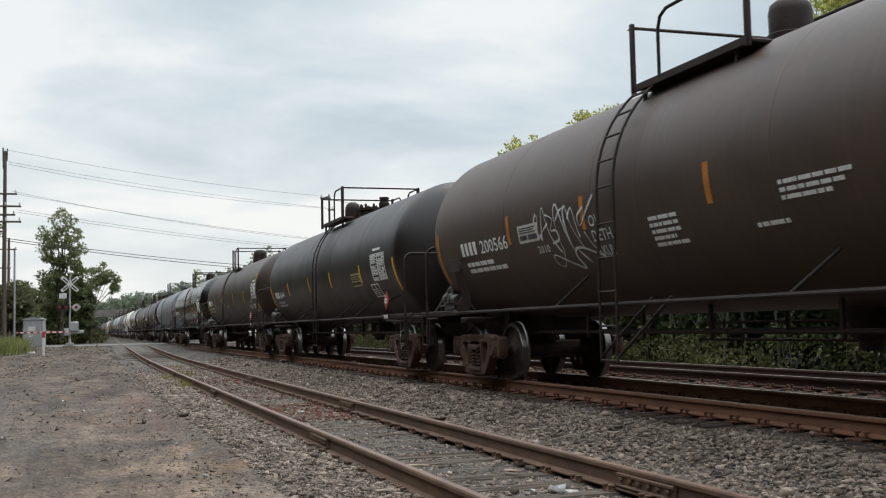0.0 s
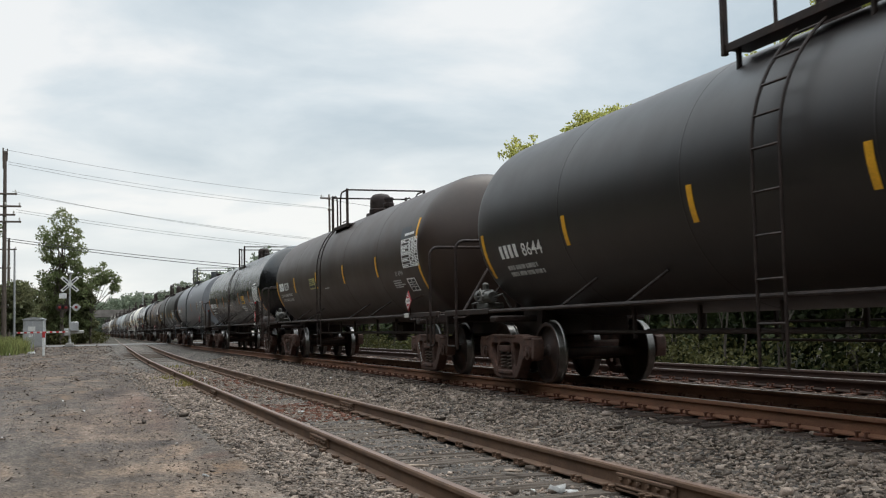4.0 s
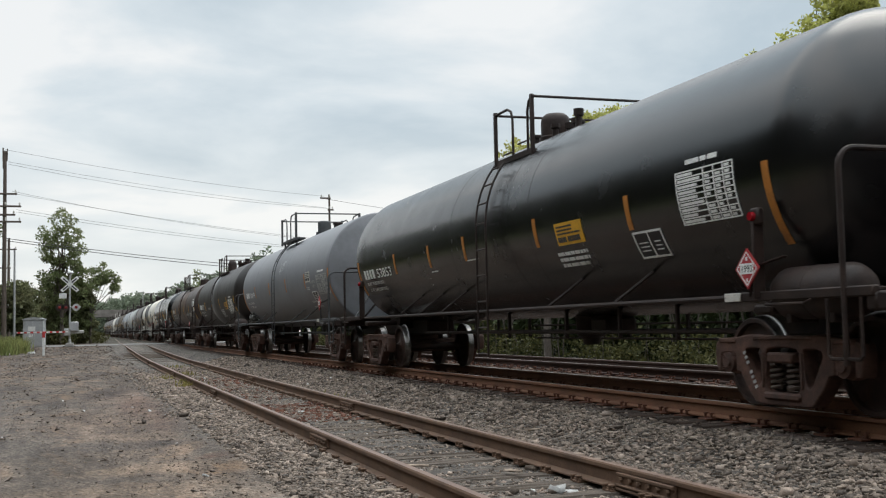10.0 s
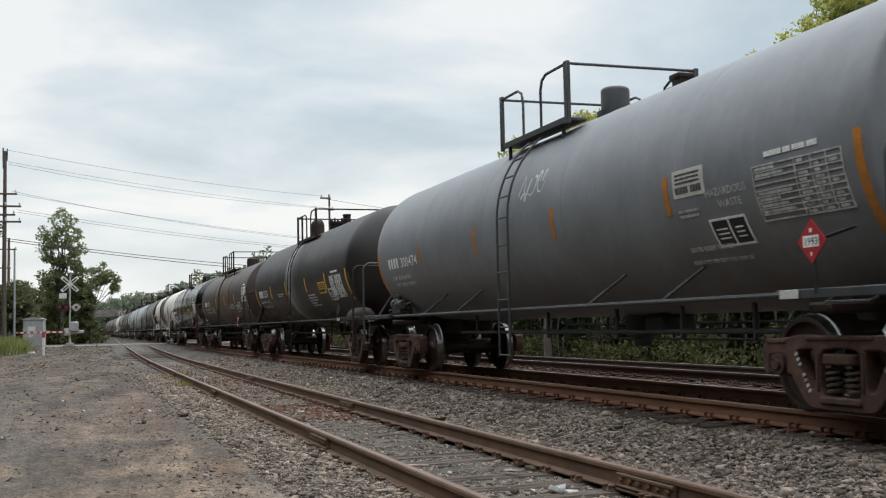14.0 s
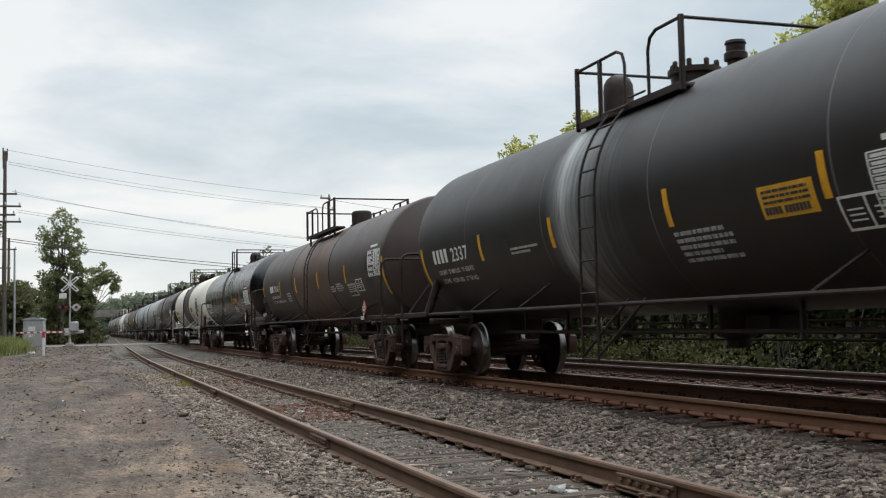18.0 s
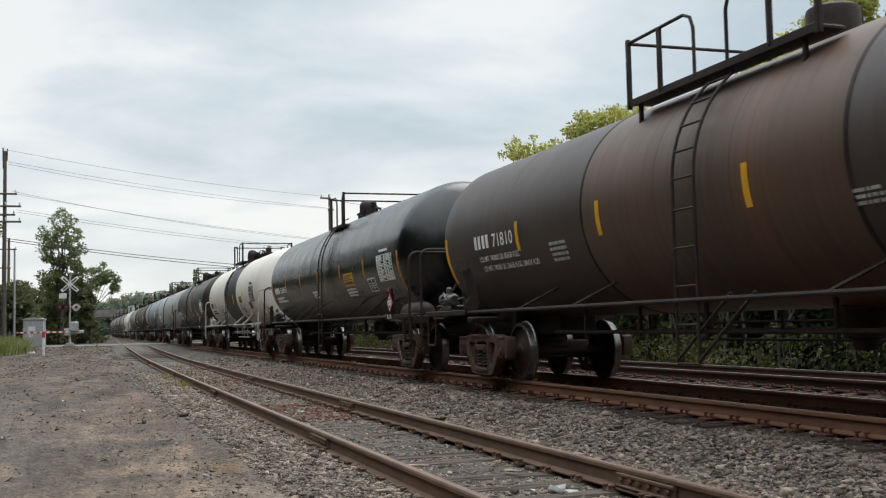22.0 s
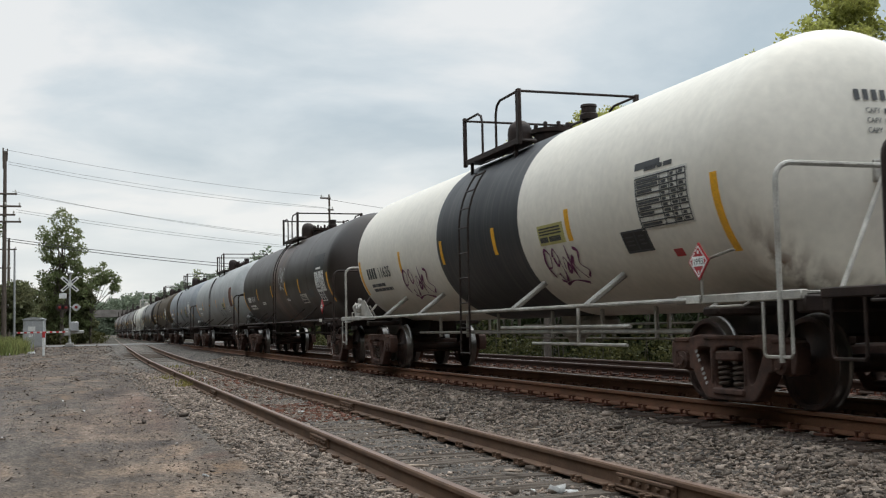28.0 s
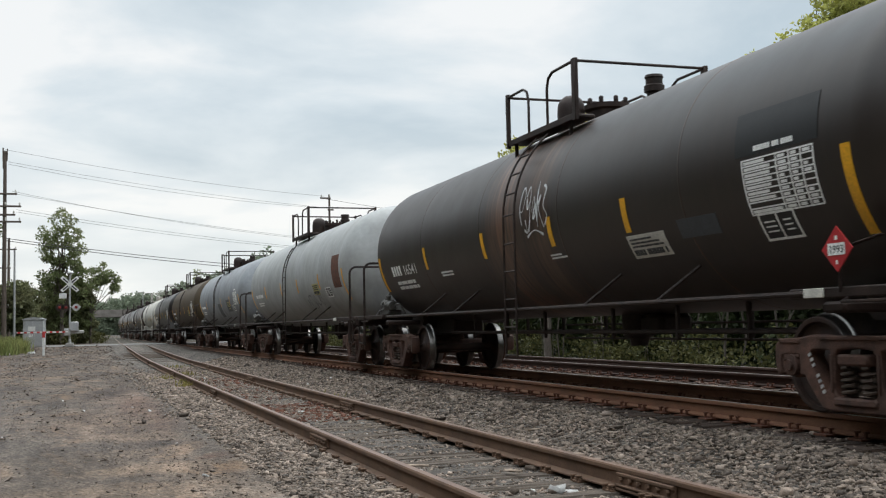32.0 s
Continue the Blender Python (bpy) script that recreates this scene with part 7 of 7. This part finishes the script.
    if "number" in spec:
        s = Shape()
        v, f = letters(spec["number"][1])
        k = 0.085 * len(spec["number"][1]) / max(p[0] for p in v)
        s.add([on_head(0.15 + p[0] * k, hz + p[1] * 0.11) for p in v], f)
        part("head_number", s, lm, tank, smooth=False)
    rows = spec.get("head_lines", ("CAPY", "CAPY", "CAPY"))
    for i, text in enumerate(rows):
        s = Shape()
        z = hz - 0.13 - 0.1 * i
        v, f = letters(text)
        k = 0.043 * len(text) / max(p[0] for p in v)
        s.add([on_head(-0.2 + p[0] * k, z + p[1] * 0.055) for p in v], f)
        if len(text) < 6:
            for a, b in ((0.02, 0.16), (0.2, 0.27), (0.3, 0.42 - 0.05 * i)):
                s.add([on_head(a, z), on_head(b, z), on_head(b, z + 0.05), on_head(a, z + 0.05)], [(0, 1, 2, 3)])
        tagged(part("head_stencil", s, lm, tank, smooth=False), kind="stuff")
    return car


BROWN_BLACK = tank_paint("sooty_brown_tank", (0.068, 0.046, 0.037), (0.09, 0.058, 0.0445), 0.5, 0.46, (0.116, 0.0736, 0.0544), 0.3, spec=0.45)
SATIN_BLACK = tank_paint("satin_black_tank", (0.0165, 0.0126, 0.0122), (0.0245, 0.0175, 0.015), 0.4, 0.4, (0.0256, 0.0185, 0.0157), 0.22, spec=0.5)
BROWNISH = tank_paint("dusty_black_tank", (0.0365, 0.0215, 0.0152), (0.0561, 0.0311, 0.021), 0.5, 0.42, (0.0194, 0.0129, 0.0105), 0.4, spec=0.5)
GLOSS_BLACK = tank_paint("new_black_tank", (0.00494, 0.00462, 0.00517), (0.00627, 0.00583, 0.00636), 0.3, 0.24, (0.00857, 0.0077, 0.00814), 0.12, spec=0.75)
MID_GREY = tank_paint("dark_grey_tank", (0.216, 0.223, 0.241), (0.178, 0.179, 0.191), 0.5, 0.45, (0.189, 0.176, 0.18), 0.25, spec=0.5)
STAINED = tank_paint("black_tank_with_white_spill", (0.0205, 0.0167, 0.0158), (0.028, 0.0222, 0.0201), 0.4, 0.44, (0.0348, 0.0279, 0.0248), 0.22, bands=((-0.4, 1.3, (0.085, 0.086, 0.086), 0.3), (0.6, 1.25, (0.3, 0.31, 0.31), 0.3), (0.78, 1.12, (0.5, 0.51, 0.51), 0.16), (0.1, 0.35, (0.2, 0.2, 0.2), 0.15)), spec=0.45)
RUST_BAND = tank_paint("dark_tank_with_rust_band", (0.0572, 0.0408, 0.0353), (0.07, 0.048, 0.0399), 0.4, 0.45, (0.0382, 0.0252, 0.0205), 0.5, bands=((-2.5, 2.6, (0.115, 0.066, 0.043), 0.02), (-0.7, 0.9, (0.085, 0.06, 0.045), 0.35), (-1.0, -0.6, (0.17, 0.075, 0.04), 0.3)), spec=0.45)
WHITE_BAND = tank_paint("white_tank_with_black_band", (0.76, 0.715, 0.635), (0.7, 0.645, 0.55), 0.2, 0.5, (0.55, 0.5, 0.42), 0.08, bands=((-2.15, 1.62, (0.03, 0.031, 0.036), 0.012),), spec=0.45, var=(0.95, 1.05), runs=((-7.75, -7.5, 0.8, 1.75, (0.16, 0.1, 0.07)), (-7.35, -7.2, 0.8, 1.35, (0.3, 0.22, 0.16))))
OLD_BLACK = tank_paint("weathered_black_tank", (0.027, 0.0208, 0.0186), (0.037, 0.0257, 0.02), 0.45, 0.42, (0.0446, 0.0305, 0.0235), 0.3, bands=((0.2, 1.3, (0.17, 0.085, 0.05), 0.3), (-0.9, -0.2, (0.13, 0.075, 0.05), 0.25)), spec=0.5)
PALE_GREY = tank_paint("pale_grey_tank", (0.408, 0.422, 0.426), (0.271, 0.269, 0.257), 0.5, 0.55, (0.236, 0.215, 0.178), 0.4, spec=0.3)
BLUE_GREY = tank_paint("blue_grey_tank", (0.334, 0.356, 0.383), (0.137, 0.138, 0.139), 0.7, 0.55, (0.154, 0.143, 0.13), 0.4, spec=0.3)
RUSTY_TAN = tank_paint("rusty_brown_tank", (0.075, 0.056, 0.04), (0.1, 0.07, 0.04), 0.6, 0.6, (0.115, 0.09, 0.05), 0.5, spec=0.22)
PLAIN_WHITE = tank_paint("white_tank", (0.6, 0.58, 0.53), (0.42, 0.38, 0.3), 0.3, 0.5, (0.4, 0.36, 0.28), 0.3)


def stripes(us, lo=1.93, hi=2.33, front=None, rear=None):
    """Reflective stripes along a side, with longer ones round the ends."""
    out = [(u, lo, hi) for u in us]
    if front is not None:
        out.append((front, 1.58, hi))
    if rear is not None:
        out.append((rear, 1.65, hi))
    return out


CARS = [
    dict(s=9.9, ladder_brace=True, trucks=(-7.55, 7.45), R=1.468, zc=2.45, front=8.1, rear=8.3, tc=15.06, lad=1.55, plat=(1.8, -0.6, 3.72, 4.5), gap=(1.74, 1.18), mid_post=False, paint=BROWN_BLACK, label='sooty brown-black tank car with pale spray-painted scrawl', stripe=M_ORANGE,
         top=(('round', 0.07), ('vent_box', -1.5)), stripes=[(-0.43, 2.06, 2.48), (2.45, 2.06, 2.48), (4.95, 2.06, 2.48), (8.23, 1.62, 2.48)], number=(4, '200566', 5.03, 7.08, 2.02, 0.21),
         notice=(3.88, 4.58, 2.04, 2.29, M_LABEL_W), seams=(-5, -1.5, 1.05, 2.2, 5.1), graffiti=((2.1, 3.96, 1.66, 2.62, M_GRAF_W, 0.035, TAG),), words=(('2010', 3.62, 4.02, 1.87, 0.11, M_GRAF_W), ('OV', 2.0, 2.3, 2.08, 0.15, M_GRAF_W), ('DETH', 1.78, 2.3, 1.9, 0.15, M_GRAF_W), ('KUL', 1.85, 2.18, 1.72, 0.14, M_GRAF_W)),
         blocks=((0.18, 0.86, 1.71, 2.07, 5), (-2.57, -1.57, 1.95, 2.16, 3), (-1.57, -1.07, 1.75, 1.82, 1)), gear=(('brake', 8.4),), bracket=7.2, rear_hoop=0.5, struts=(-4.4, -2.0, 3.0)),
    dict(s=28.55, handle=True, trucks=(-6.95, 7.42), R=1.436, zc=2.42, front=7.41, rear=7.55, tc=14.5, lad=-0.2, plat=(1.19, -1.29, 3.72, 4.5), gap=(0.3, -0.34), wide=True, paint=SATIN_BLACK, label='satin black tank car with yellow stripes and a pale notice',
         top=(('flange', -0.3), ('bell', 0.15), ('vent', -1.62)), rusty_vent=True, stripes=[(-4.52, 1.91, 2.3), (-1.4, 1.91, 2.3), (1.33, 1.91, 2.3), (4.46, 1.91, 2.3), (-7.33, 1.58, 2.3), (7.47, 1.62, 2.29)],
         number=(4, '8644', 5.3, 6.87, 1.88, 0.2), table=(-6.69, -5.6, 1.9, 2.46), notice=(-4.48, -3.65, 1.84, 2.14, M_LABEL_Y), box=(-5.79, -5.17, 1.56, 1.84),
         patches=((-3.61, -2.9, 1.69, 1.89, M_PATCH), (-6.48, -6.13, 1.73, 1.87, M_PATCH)), placard=(-7.3, 1.42, False), letter=M_LETTER, letter_small=M_LETTER_OLD, gear=(('brake', 8.1),)),
    dict(s=47.14, trucks=(-7.18, 7.68), R=1.405, zc=2.39, front=7.58, rear=7.9, tc=14.6, lad=0.85, plat=(1.27, -0.38, 3.5, 4.38), paint=BROWNISH, label='dusty black tank car with bright yellow stripes',
         lines=(('LD LMT  200000LB  90700KG', 7.28, 5.5, 1.9, 0.085), ('LT WT  63000LB  28600KG', 7.27, 5.5, 1.76, 0.085)),
         head_lines=('CAPY 26590 US GAL', 'CAPY 22141 IMP GAL', 'CAPY 100 654 L'), head_z=2.82, top=(('dome', 0.14), ('vent', -0.62)), dome_paint=M_FRAME,
         stripes=[(-4.46, 1.96, 2.4), (-1.35, 1.96, 2.4), (1.82, 1.96, 2.4), (4.92, 1.96, 2.4), (7.81, 1.62, 2.39), (-7.47, 2.55, 2.95), (-7.51, 1.59, 2.07)],
         number=(4, '8239', 5.81, 7.4, 2.08, 0.235), table=(-7.55, -6.49, 2.05, 2.59), patches=((-7.01, -6.4, 2.61, 2.84, M_PATCH),),
         words=(('SR 8754', -6.36, -5.82, 1.92, 0.1, M_LETTER_OLD),), blocks=((-6.3, -5.49, 1.68, 1.85, 4), (0.39, 0.89, 1.91, 1.95, 1)), letter_small=M_LETTER_OLD,
         box=(-6.98, -6.47, 1.59, 1.84), placard=(-7.42, 1.37, True), notice=(2.04, 2.74, 1.97, 2.26, M_LABEL_Y), outlet=-1.6, gear=(('brake', 8.72),)),
    dict(s=66.2, trucks=(-7.3, 7.76), R=1.44, zc=2.42, front=7.71, rear=7.96, tc=14.6, lad=-0.45, plat=(0.2, -1.3, 3.48, 4.3), gap=(-0.53, -1.13), paint=GLOSS_BLACK, label='newly painted glossy black tank car with an amber notice',
         lines=(('LD LMT  199600 LB 90 550 KG', 7.42, 6.09, 1.82, 0.075), ('LT WT  63400 LB 28 750 KG', 7.4, 6.02, 1.69, 0.075)), head_z=2.74, stripe=M_ORANGE,
         top=(('round', 0.1), ('valves', -0.75), ('vent_box', 0.8)),
         stripes=[(-4.92, 1.95, 2.35), (-2.21, 1.95, 2.35), (0.77, 1.95, 2.35), (2.69, 1.95, 2.35), (4.95, 1.95, 2.35), (-7.63, 1.58, 2.35), (7.88, 1.62, 2.35)],
         number=(4, '53853', 5.26, 7.47, 1.95, 0.2), table=(-7.12, -6.06, 1.9, 2.44), notice=(-3.68, -2.87, 1.92, 2.21, M_LABEL_O),
         blocks=((-3.65, -2.75, 1.63, 1.85, 3), (0.22, 0.73, 1.94, 1.97, 1), (2.33, 2.73, 1.86, 1.89, 1)), box=(-5.55, -4.9, 1.62, 1.92), placard=(-7.47, 1.36, True),
         gear=(('reservoir', -7.4), ('end_wheel', -8.6, 1.95), ('lamp', -7.55, 1.84), ('lamp', 7.37, 1.85)), seams=(-2.0, -1.2, 1.4), struts=(-4.9, -3.0, 1.6, 2.9, 4.2)),
    dict(s=84.6, handle=True, end_placard=(0.35, 1.42), trucks=(-6.51, 7.1), R=1.443, zc=2.42, front=7.37, rear=7.77, tc=13.1, lad=0.27, plat=(1.52, -0.93, 3.72, 4.5), gap=(0.65, -0.02), wide=True, paint=MID_GREY, label='dark grey tank car with faded hazard lettering',
         lines=(('LD LMT  190200 LB  86 250 KG', 6.92, 5.66, 1.84, 0.075), ('LT WT  72800 LB  33 000 KG', 6.88, 5.56, 1.71, 0.075)), hoop=0.31, frame=M_FRAME_GREY, stripe=M_ORANGE,
         top=(('can', -0.4), ('vent_box', -2.25)), head=0.27, flat=True,
         stripes=[(-4.21, 2.02, 2.43), (-1.21, 2.02, 2.43), (1.85, 2.02, 2.43), (4.87, 2.02, 2.43), (-7.29, 1.58, 2.43), (7.69, 1.63, 2.44)], number=(4, '300474', 5.01, 6.98, 2.06, 0.2),
         table=(-7.08, -5.82, 1.81, 2.31), letter_table=M_LETTER_OLD, notice=(-4.97, -4.37, 2.18, 2.47, M_LABEL_W),
         words=(('HAZARDOUS', -5.69, -4.97, 2.13, 0.08, M_LETTER_OLD), ('WASTE', -5.57, -5.17, 2.01, 0.08, M_LETTER_OLD)), box=(-5.54, -4.91, 1.63, 1.91),
         blocks=((-5.14, -4.33, 1.6, 1.68, 1), (-5.34, -4.24, 1.48, 1.54, 1), (-4.82, -4.41, 1.96, 2.06, 2)), letter_small=M_LETTER_OLD, placard=(-6.8, 1.54, False), gear=(('brake', 7.2),),
         graffiti=((-0.95, -0.09, 2.52, 3.03, M_GRAF_W, 21, 3),)),
    dict(s=102.3, handle=True, saddle_arm=6.75, ladder_brace=True, trucks=(-6.45, 6.9), R=1.434, zc=2.41, front=6.91, rear=7.09, tc=13.2, lad=-0.2, plat=(1.06, -1.64, 3.54, 4.31), gap=(-0.29, -0.88), paint=STAINED, label='matt black tank car streaked with white spill below its platform',
         empty_placard=(-6.59, 1.32), top=(('flange', -0.25), ('bell', 1.06), ('vent', -1.17)), rusty_vent=True,
         stripes=[(-4.47, 1.91, 2.32), (-1.85, 1.91, 2.32), (1.22, 1.91, 2.32), (3.97, 1.91, 2.32), (-6.83, 1.58, 2.32), (7.01, 1.61, 2.3)], number=(4, '2337', 4.56, 6.38, 1.99, 0.24),
         table=(-6.28, -5.04, 1.67, 2.21), notice=(-4.31, -3.5, 1.82, 2.12, M_LABEL_O), box=(-5.2, -4.56, 1.62, 1.91), blocks=((-2.9, -1.84, 1.51, 1.86, 5), (1.74, 2.74, 1.91, 2.03, 2)),
         lines=(('LD LMT  201800 LBS   91 500 KG', 6.28, 4.5, 1.8, 0.085), ('LT WT   61200 LBS   27 750 KG', 6.25, 4.5, 1.65, 0.085)), letter_small=M_LETTER_OLD, patches=((-7.22, -7.04, 2.01, 2.21, M_PATCH_BLACK), (2.76, 3.27, 2.01, 2.23, M_PATCH_BLACK)), gear=(('reservoir', -6.8),),
         struts=(-4.6, 2.0, 4.0)),
    dict(s=120.1, end_placard=(0.35, 1.42), ladder_brace=True, trucks=(-6.63, 7.03), R=1.36, zc=2.35, front=7.8, rear=8.05, tc=13.55, lad=-0.1, plat=(1.82, -1.8, 3.56, 4.33), gap=(0.33, -0.31), paint=RUST_BAND, head=0.36, flat=True, hoop=0.4, label='dark tank car with a broad rust-brown middle band',
         top=(('drum', -0.72),), stripes=[(-4.24, 1.97, 2.4), (-1.03, 1.97, 2.4), (2.14, 1.97, 2.4), (4.78, 1.97, 2.4), (-7.71, 1.59, 2.4), (7.97, 1.62, 2.38)],
         number=(4, '71810', 4.93, 6.58, 2.1, 0.21), table=(-7.54, -6.52, 2.02, 2.58), patches=((-6.5, -6.25, 2.16, 2.51, M_PATCH_BLACK), (-6.65, -6.18, 1.78, 2.0, M_PATCH_BLACK)),
         box=(-5.77, -5.2, 1.74, 2.02), notice=(-5.05, -4.33, 1.65, 1.94, M_LABEL_W), blocks=((-3.89, -3.13, 1.8, 2.01, 4), (-3.0, -2.49, 1.81, 1.97, 3), (3.2, 3.71, 1.73, 2.02, 4)),
         letter_small=M_LETTER_OLD, placard=(-6.94, 1.3, True), gear=(('brake', 8.5),), bracket=6.75, rings=(-2.5, 2.6), lines=(('LD.LMT. 188800 LB. 85650 KGS.', 6.45, 4.8, 1.9, 0.09), ('LT.WT. 74200 LB. 33650 KGS. SMAX 4.20', 6.4, 4.2, 1.75, 0.09)), seams=(-4.9, -0.75, 0.75, 5.2)),
    dict(s=138.4, trucks=(-6.93, 7.7), R=1.425, zc=2.4, front=7.46, rear=7.6, tc=14.5, lad=-0.6, plat=(0.28, -1.16, 3.52, 4.34), gap=(-0.39, -0.98), paint=GLOSS_BLACK, label='newly painted glossy black tank car with an amber notice', stripe=M_ORANGE,
         top=(('round', 0.25), ('valves', -0.6), ('vent_box', 0.95)),
         stripes=[(-4.61, 2.0, 2.42), (-2.25, 2.0, 2.42), (0.35, 2.0, 2.42), (2.81, 2.0, 2.42), (5.06, 2.0, 2.42), (-7.38, 1.58, 2.42), (7.51, 1.61, 2.4)],
         number=(4, '53855', 5.02, 7.05, 2.02, 0.19), table=(-6.96, -5.81, 1.87, 2.4), notice=(-3.51, -2.63, 1.88, 2.18, M_LABEL_O),
         blocks=((-3.52, -2.61, 1.63, 1.84, 3), (0.72, 1.33, 1.71, 1.91, 3)), box=(-5.39, -4.77, 1.68, 1.97), placard=(-7.3, 1.37, True),
         gear=(('reservoir', -7.4), ('end_wheel', -8.35, 1.95), ('brake', 8.2), ('lamp', -7.13, 1.6), ('lamp', 7.22, 1.58)), seams=(-2.1, -1.2, 1.2), struts=(-4.9, -3.1, 1.5, 2.9, 4.2)),
    dict(s=156.8, end_placard=(0.35, 1.42), trucks=(-6.91, 7.1), R=1.44, zc=2.43, front=7.36, rear=7.32, tc=14.2, lad=-0.15, plat=(1.17, -1.29, 3.72, 4.49), gap=(0.3, -0.33), wide=True, paint=WHITE_BAND, label='off-white tank car with a black middle band and purple scrawl',
         frame=M_FRAME_WHITE, ladder=M_FRAME, plat_paint=M_FRAME, dome_paint=M_FRAME, letter=M_LETTER_DARK, top=(('flange', -0.25), ('bell', 0.15), ('vent', -1.65)),
         stripes=[(-3.79, 1.96, 2.37), (-1.12, 1.96, 2.37), (1.42, 1.96, 2.37), (4.07, 1.96, 2.37), (-7.28, 1.58, 2.37), (7.24, 1.62, 2.36)], stripe_w=0.12,
         number=(4, '11635', 4.88, 6.71, 1.94, 0.23), table=(-6.77, -5.69, 1.95, 2.5), table_back=M_LABEL_W,
         patches=((-6.21, -5.66, 2.6, 2.68, M_LETTER_DARK), (-6.3, -6.12, 1.6, 1.68, M_PLACARD)), notice=(-3.63, -2.81, 1.96, 2.23, M_LABEL_Y), box=(-5.74, -5.14, 1.7, 1.95),
         graffiti=((-3.9, -2.75, 1.45, 1.93, M_GRAF_P, 0.045, TAG_LOW), (2.5, 4.15, 1.47, 2.03, M_GRAF_P, 0.05, TAG_LOW)), placard=(-7.15, 1.48, True), gear=(('brake', 8.4),), side_pipes=True, strut_r=0.045, gusset=True, struts=(-4.7, -2.3, 2.3, 4.7), seams=()),
    dict(s=174.8, handle=True, trucks=(-6.82, 7.5), R=1.443, zc=2.43, front=7.32, rear=7.6, tc=14.0, lad=-0.1, plat=(1.15, -1.29, 3.72, 4.48), gap=(0.33, -0.36), wide=True, paint=OLD_BLACK, label='weathered black tank car with pale scrawl beside its ladder',
         top=(('flange', -0.25), ('bell', 0.15), ('vent', -1.65)), stripes=[(-3.33, 1.93, 2.33), (-1.2, 1.93, 2.33), (1.39, 1.93, 2.33), (4.43, 1.93, 2.33), (-7.24, 1.58, 2.33), (7.53, 1.63, 2.33)],
         stripe_w=0.12, number=(4, '16541', 5.1, 6.74, 1.91, 0.2), table=(-6.83, -5.77, 1.88, 2.39), patches=((-6.9, -5.66, 2.43, 2.85, M_PATCH_BLACK), (-5.16, -4.4, 1.77, 1.97, M_PATCH)),
         box=(-6.38, -5.83, 1.63, 1.89), notice=(-4.07, -3.22, 1.63, 1.89, M_LABEL_W), placard=(-7.23, 1.45, False), graffiti=((-1.2, -0.26, 2.15, 2.85, M_GRAF_W, 0.035, TAG_LOW),),
         blocks=((-1.5, -1.0, 1.76, 1.84, 2), (3.13, 3.73, 1.76, 1.86, 2)), gear=(('brake', 7.9),)),
]
LATER = [
    (PALE_GREY, M_FRAME, "pale grey-green tank car with a brown patched end"), (BLUE_GREY, M_FRAME, "blue-grey tank car with dark patches"), (RUSTY_TAN, M_FRAME, "rust-brown tank car streaked with yellow grime"),
    # the last car's dark paint stands in for shade over the train's tail
    (SATIN_BLACK, M_FRAME, "plain black tank car"), (PLAIN_WHITE, M_FRAME_WHITE, "white tank car with a cream platform"), (BROWNISH, M_FRAME, "dusty black tank car"), (SATIN_BLACK, M_FRAME, "plain black tank car"), (OLD_BLACK, M_FRAME, "weathered black tank car"), (BROWNISH, M_FRAME, "tank car at the end of the train, painted dark for shade"),
]
for i, (paint, fr, label) in enumerate(LATER):
    d = dict(R=1.44, zc=2.42, s=193.1 + 18.2 * i, tc=13.9, lad=-0.1, plat=(1.17, -1.28, 3.7, 4.47), gap=(0.3, -0.34), wide=True, paint=paint, frame=fr, label=label, top=(("flange", -0.3), ("bell", 0.15), ("vent", -1.64)), stripes=stripes((-4.4, -1.4, 1.3, 4.3), front=-7.2, rear=7.2), table=(-6.7, -5.7, 1.95, 2.45), notice=(-4.2, -3.5, 1.8, 2.1, M_LABEL_Y), box=(-5.6, -5.0, 1.7, 1.95), gear=(("brake", 7.9),), ladder=M_FRAME)
    d["blocks"] = ((4.9, 6.4, 1.95, 2.15, 1), (5.0, 6.3, 1.7, 1.85, 2))
    if i == 0:
        d["patches"] = ((-6.9, -6.1, 1.9, 2.7, M_RUSTY),)
        d["graffiti"] = ((-4.3, -2.2, 1.4, 1.9, M_PATCH, 51, 5),)
        d.pop("table")
    if i == 1:
        d["patches"] = ((-4.5, -3.2, 1.7, 2.2, M_PATCH), (-1.2, -0.2, 1.5, 2.1, M_PATCH))
    if i == 4:
        d["plat_paint"] = M_FRAME_WHITE
    CARS.append(d)
TRAIN = []
for d in CARS:
    TRAIN.append((tank_car(d), d["s"]))


# ---- what moves ----
def motions():
    """The train rolls past at an even speed, its wheels turning."""
    for car, s in TRAIN:
        walk(car, [(0.0, pose(XM, s, 0)), (32.0, pose(XM, s - SPEED * 32.0, 0))])
    turn = math.degrees(SPEED / 0.457) * 0.125
    rows = [(0.125 * i, pose(0, 0, 0.457, turn * i)) for i in range(257)]
    for ws in WHEELSETS:
        walk(ws, rows)


motions()
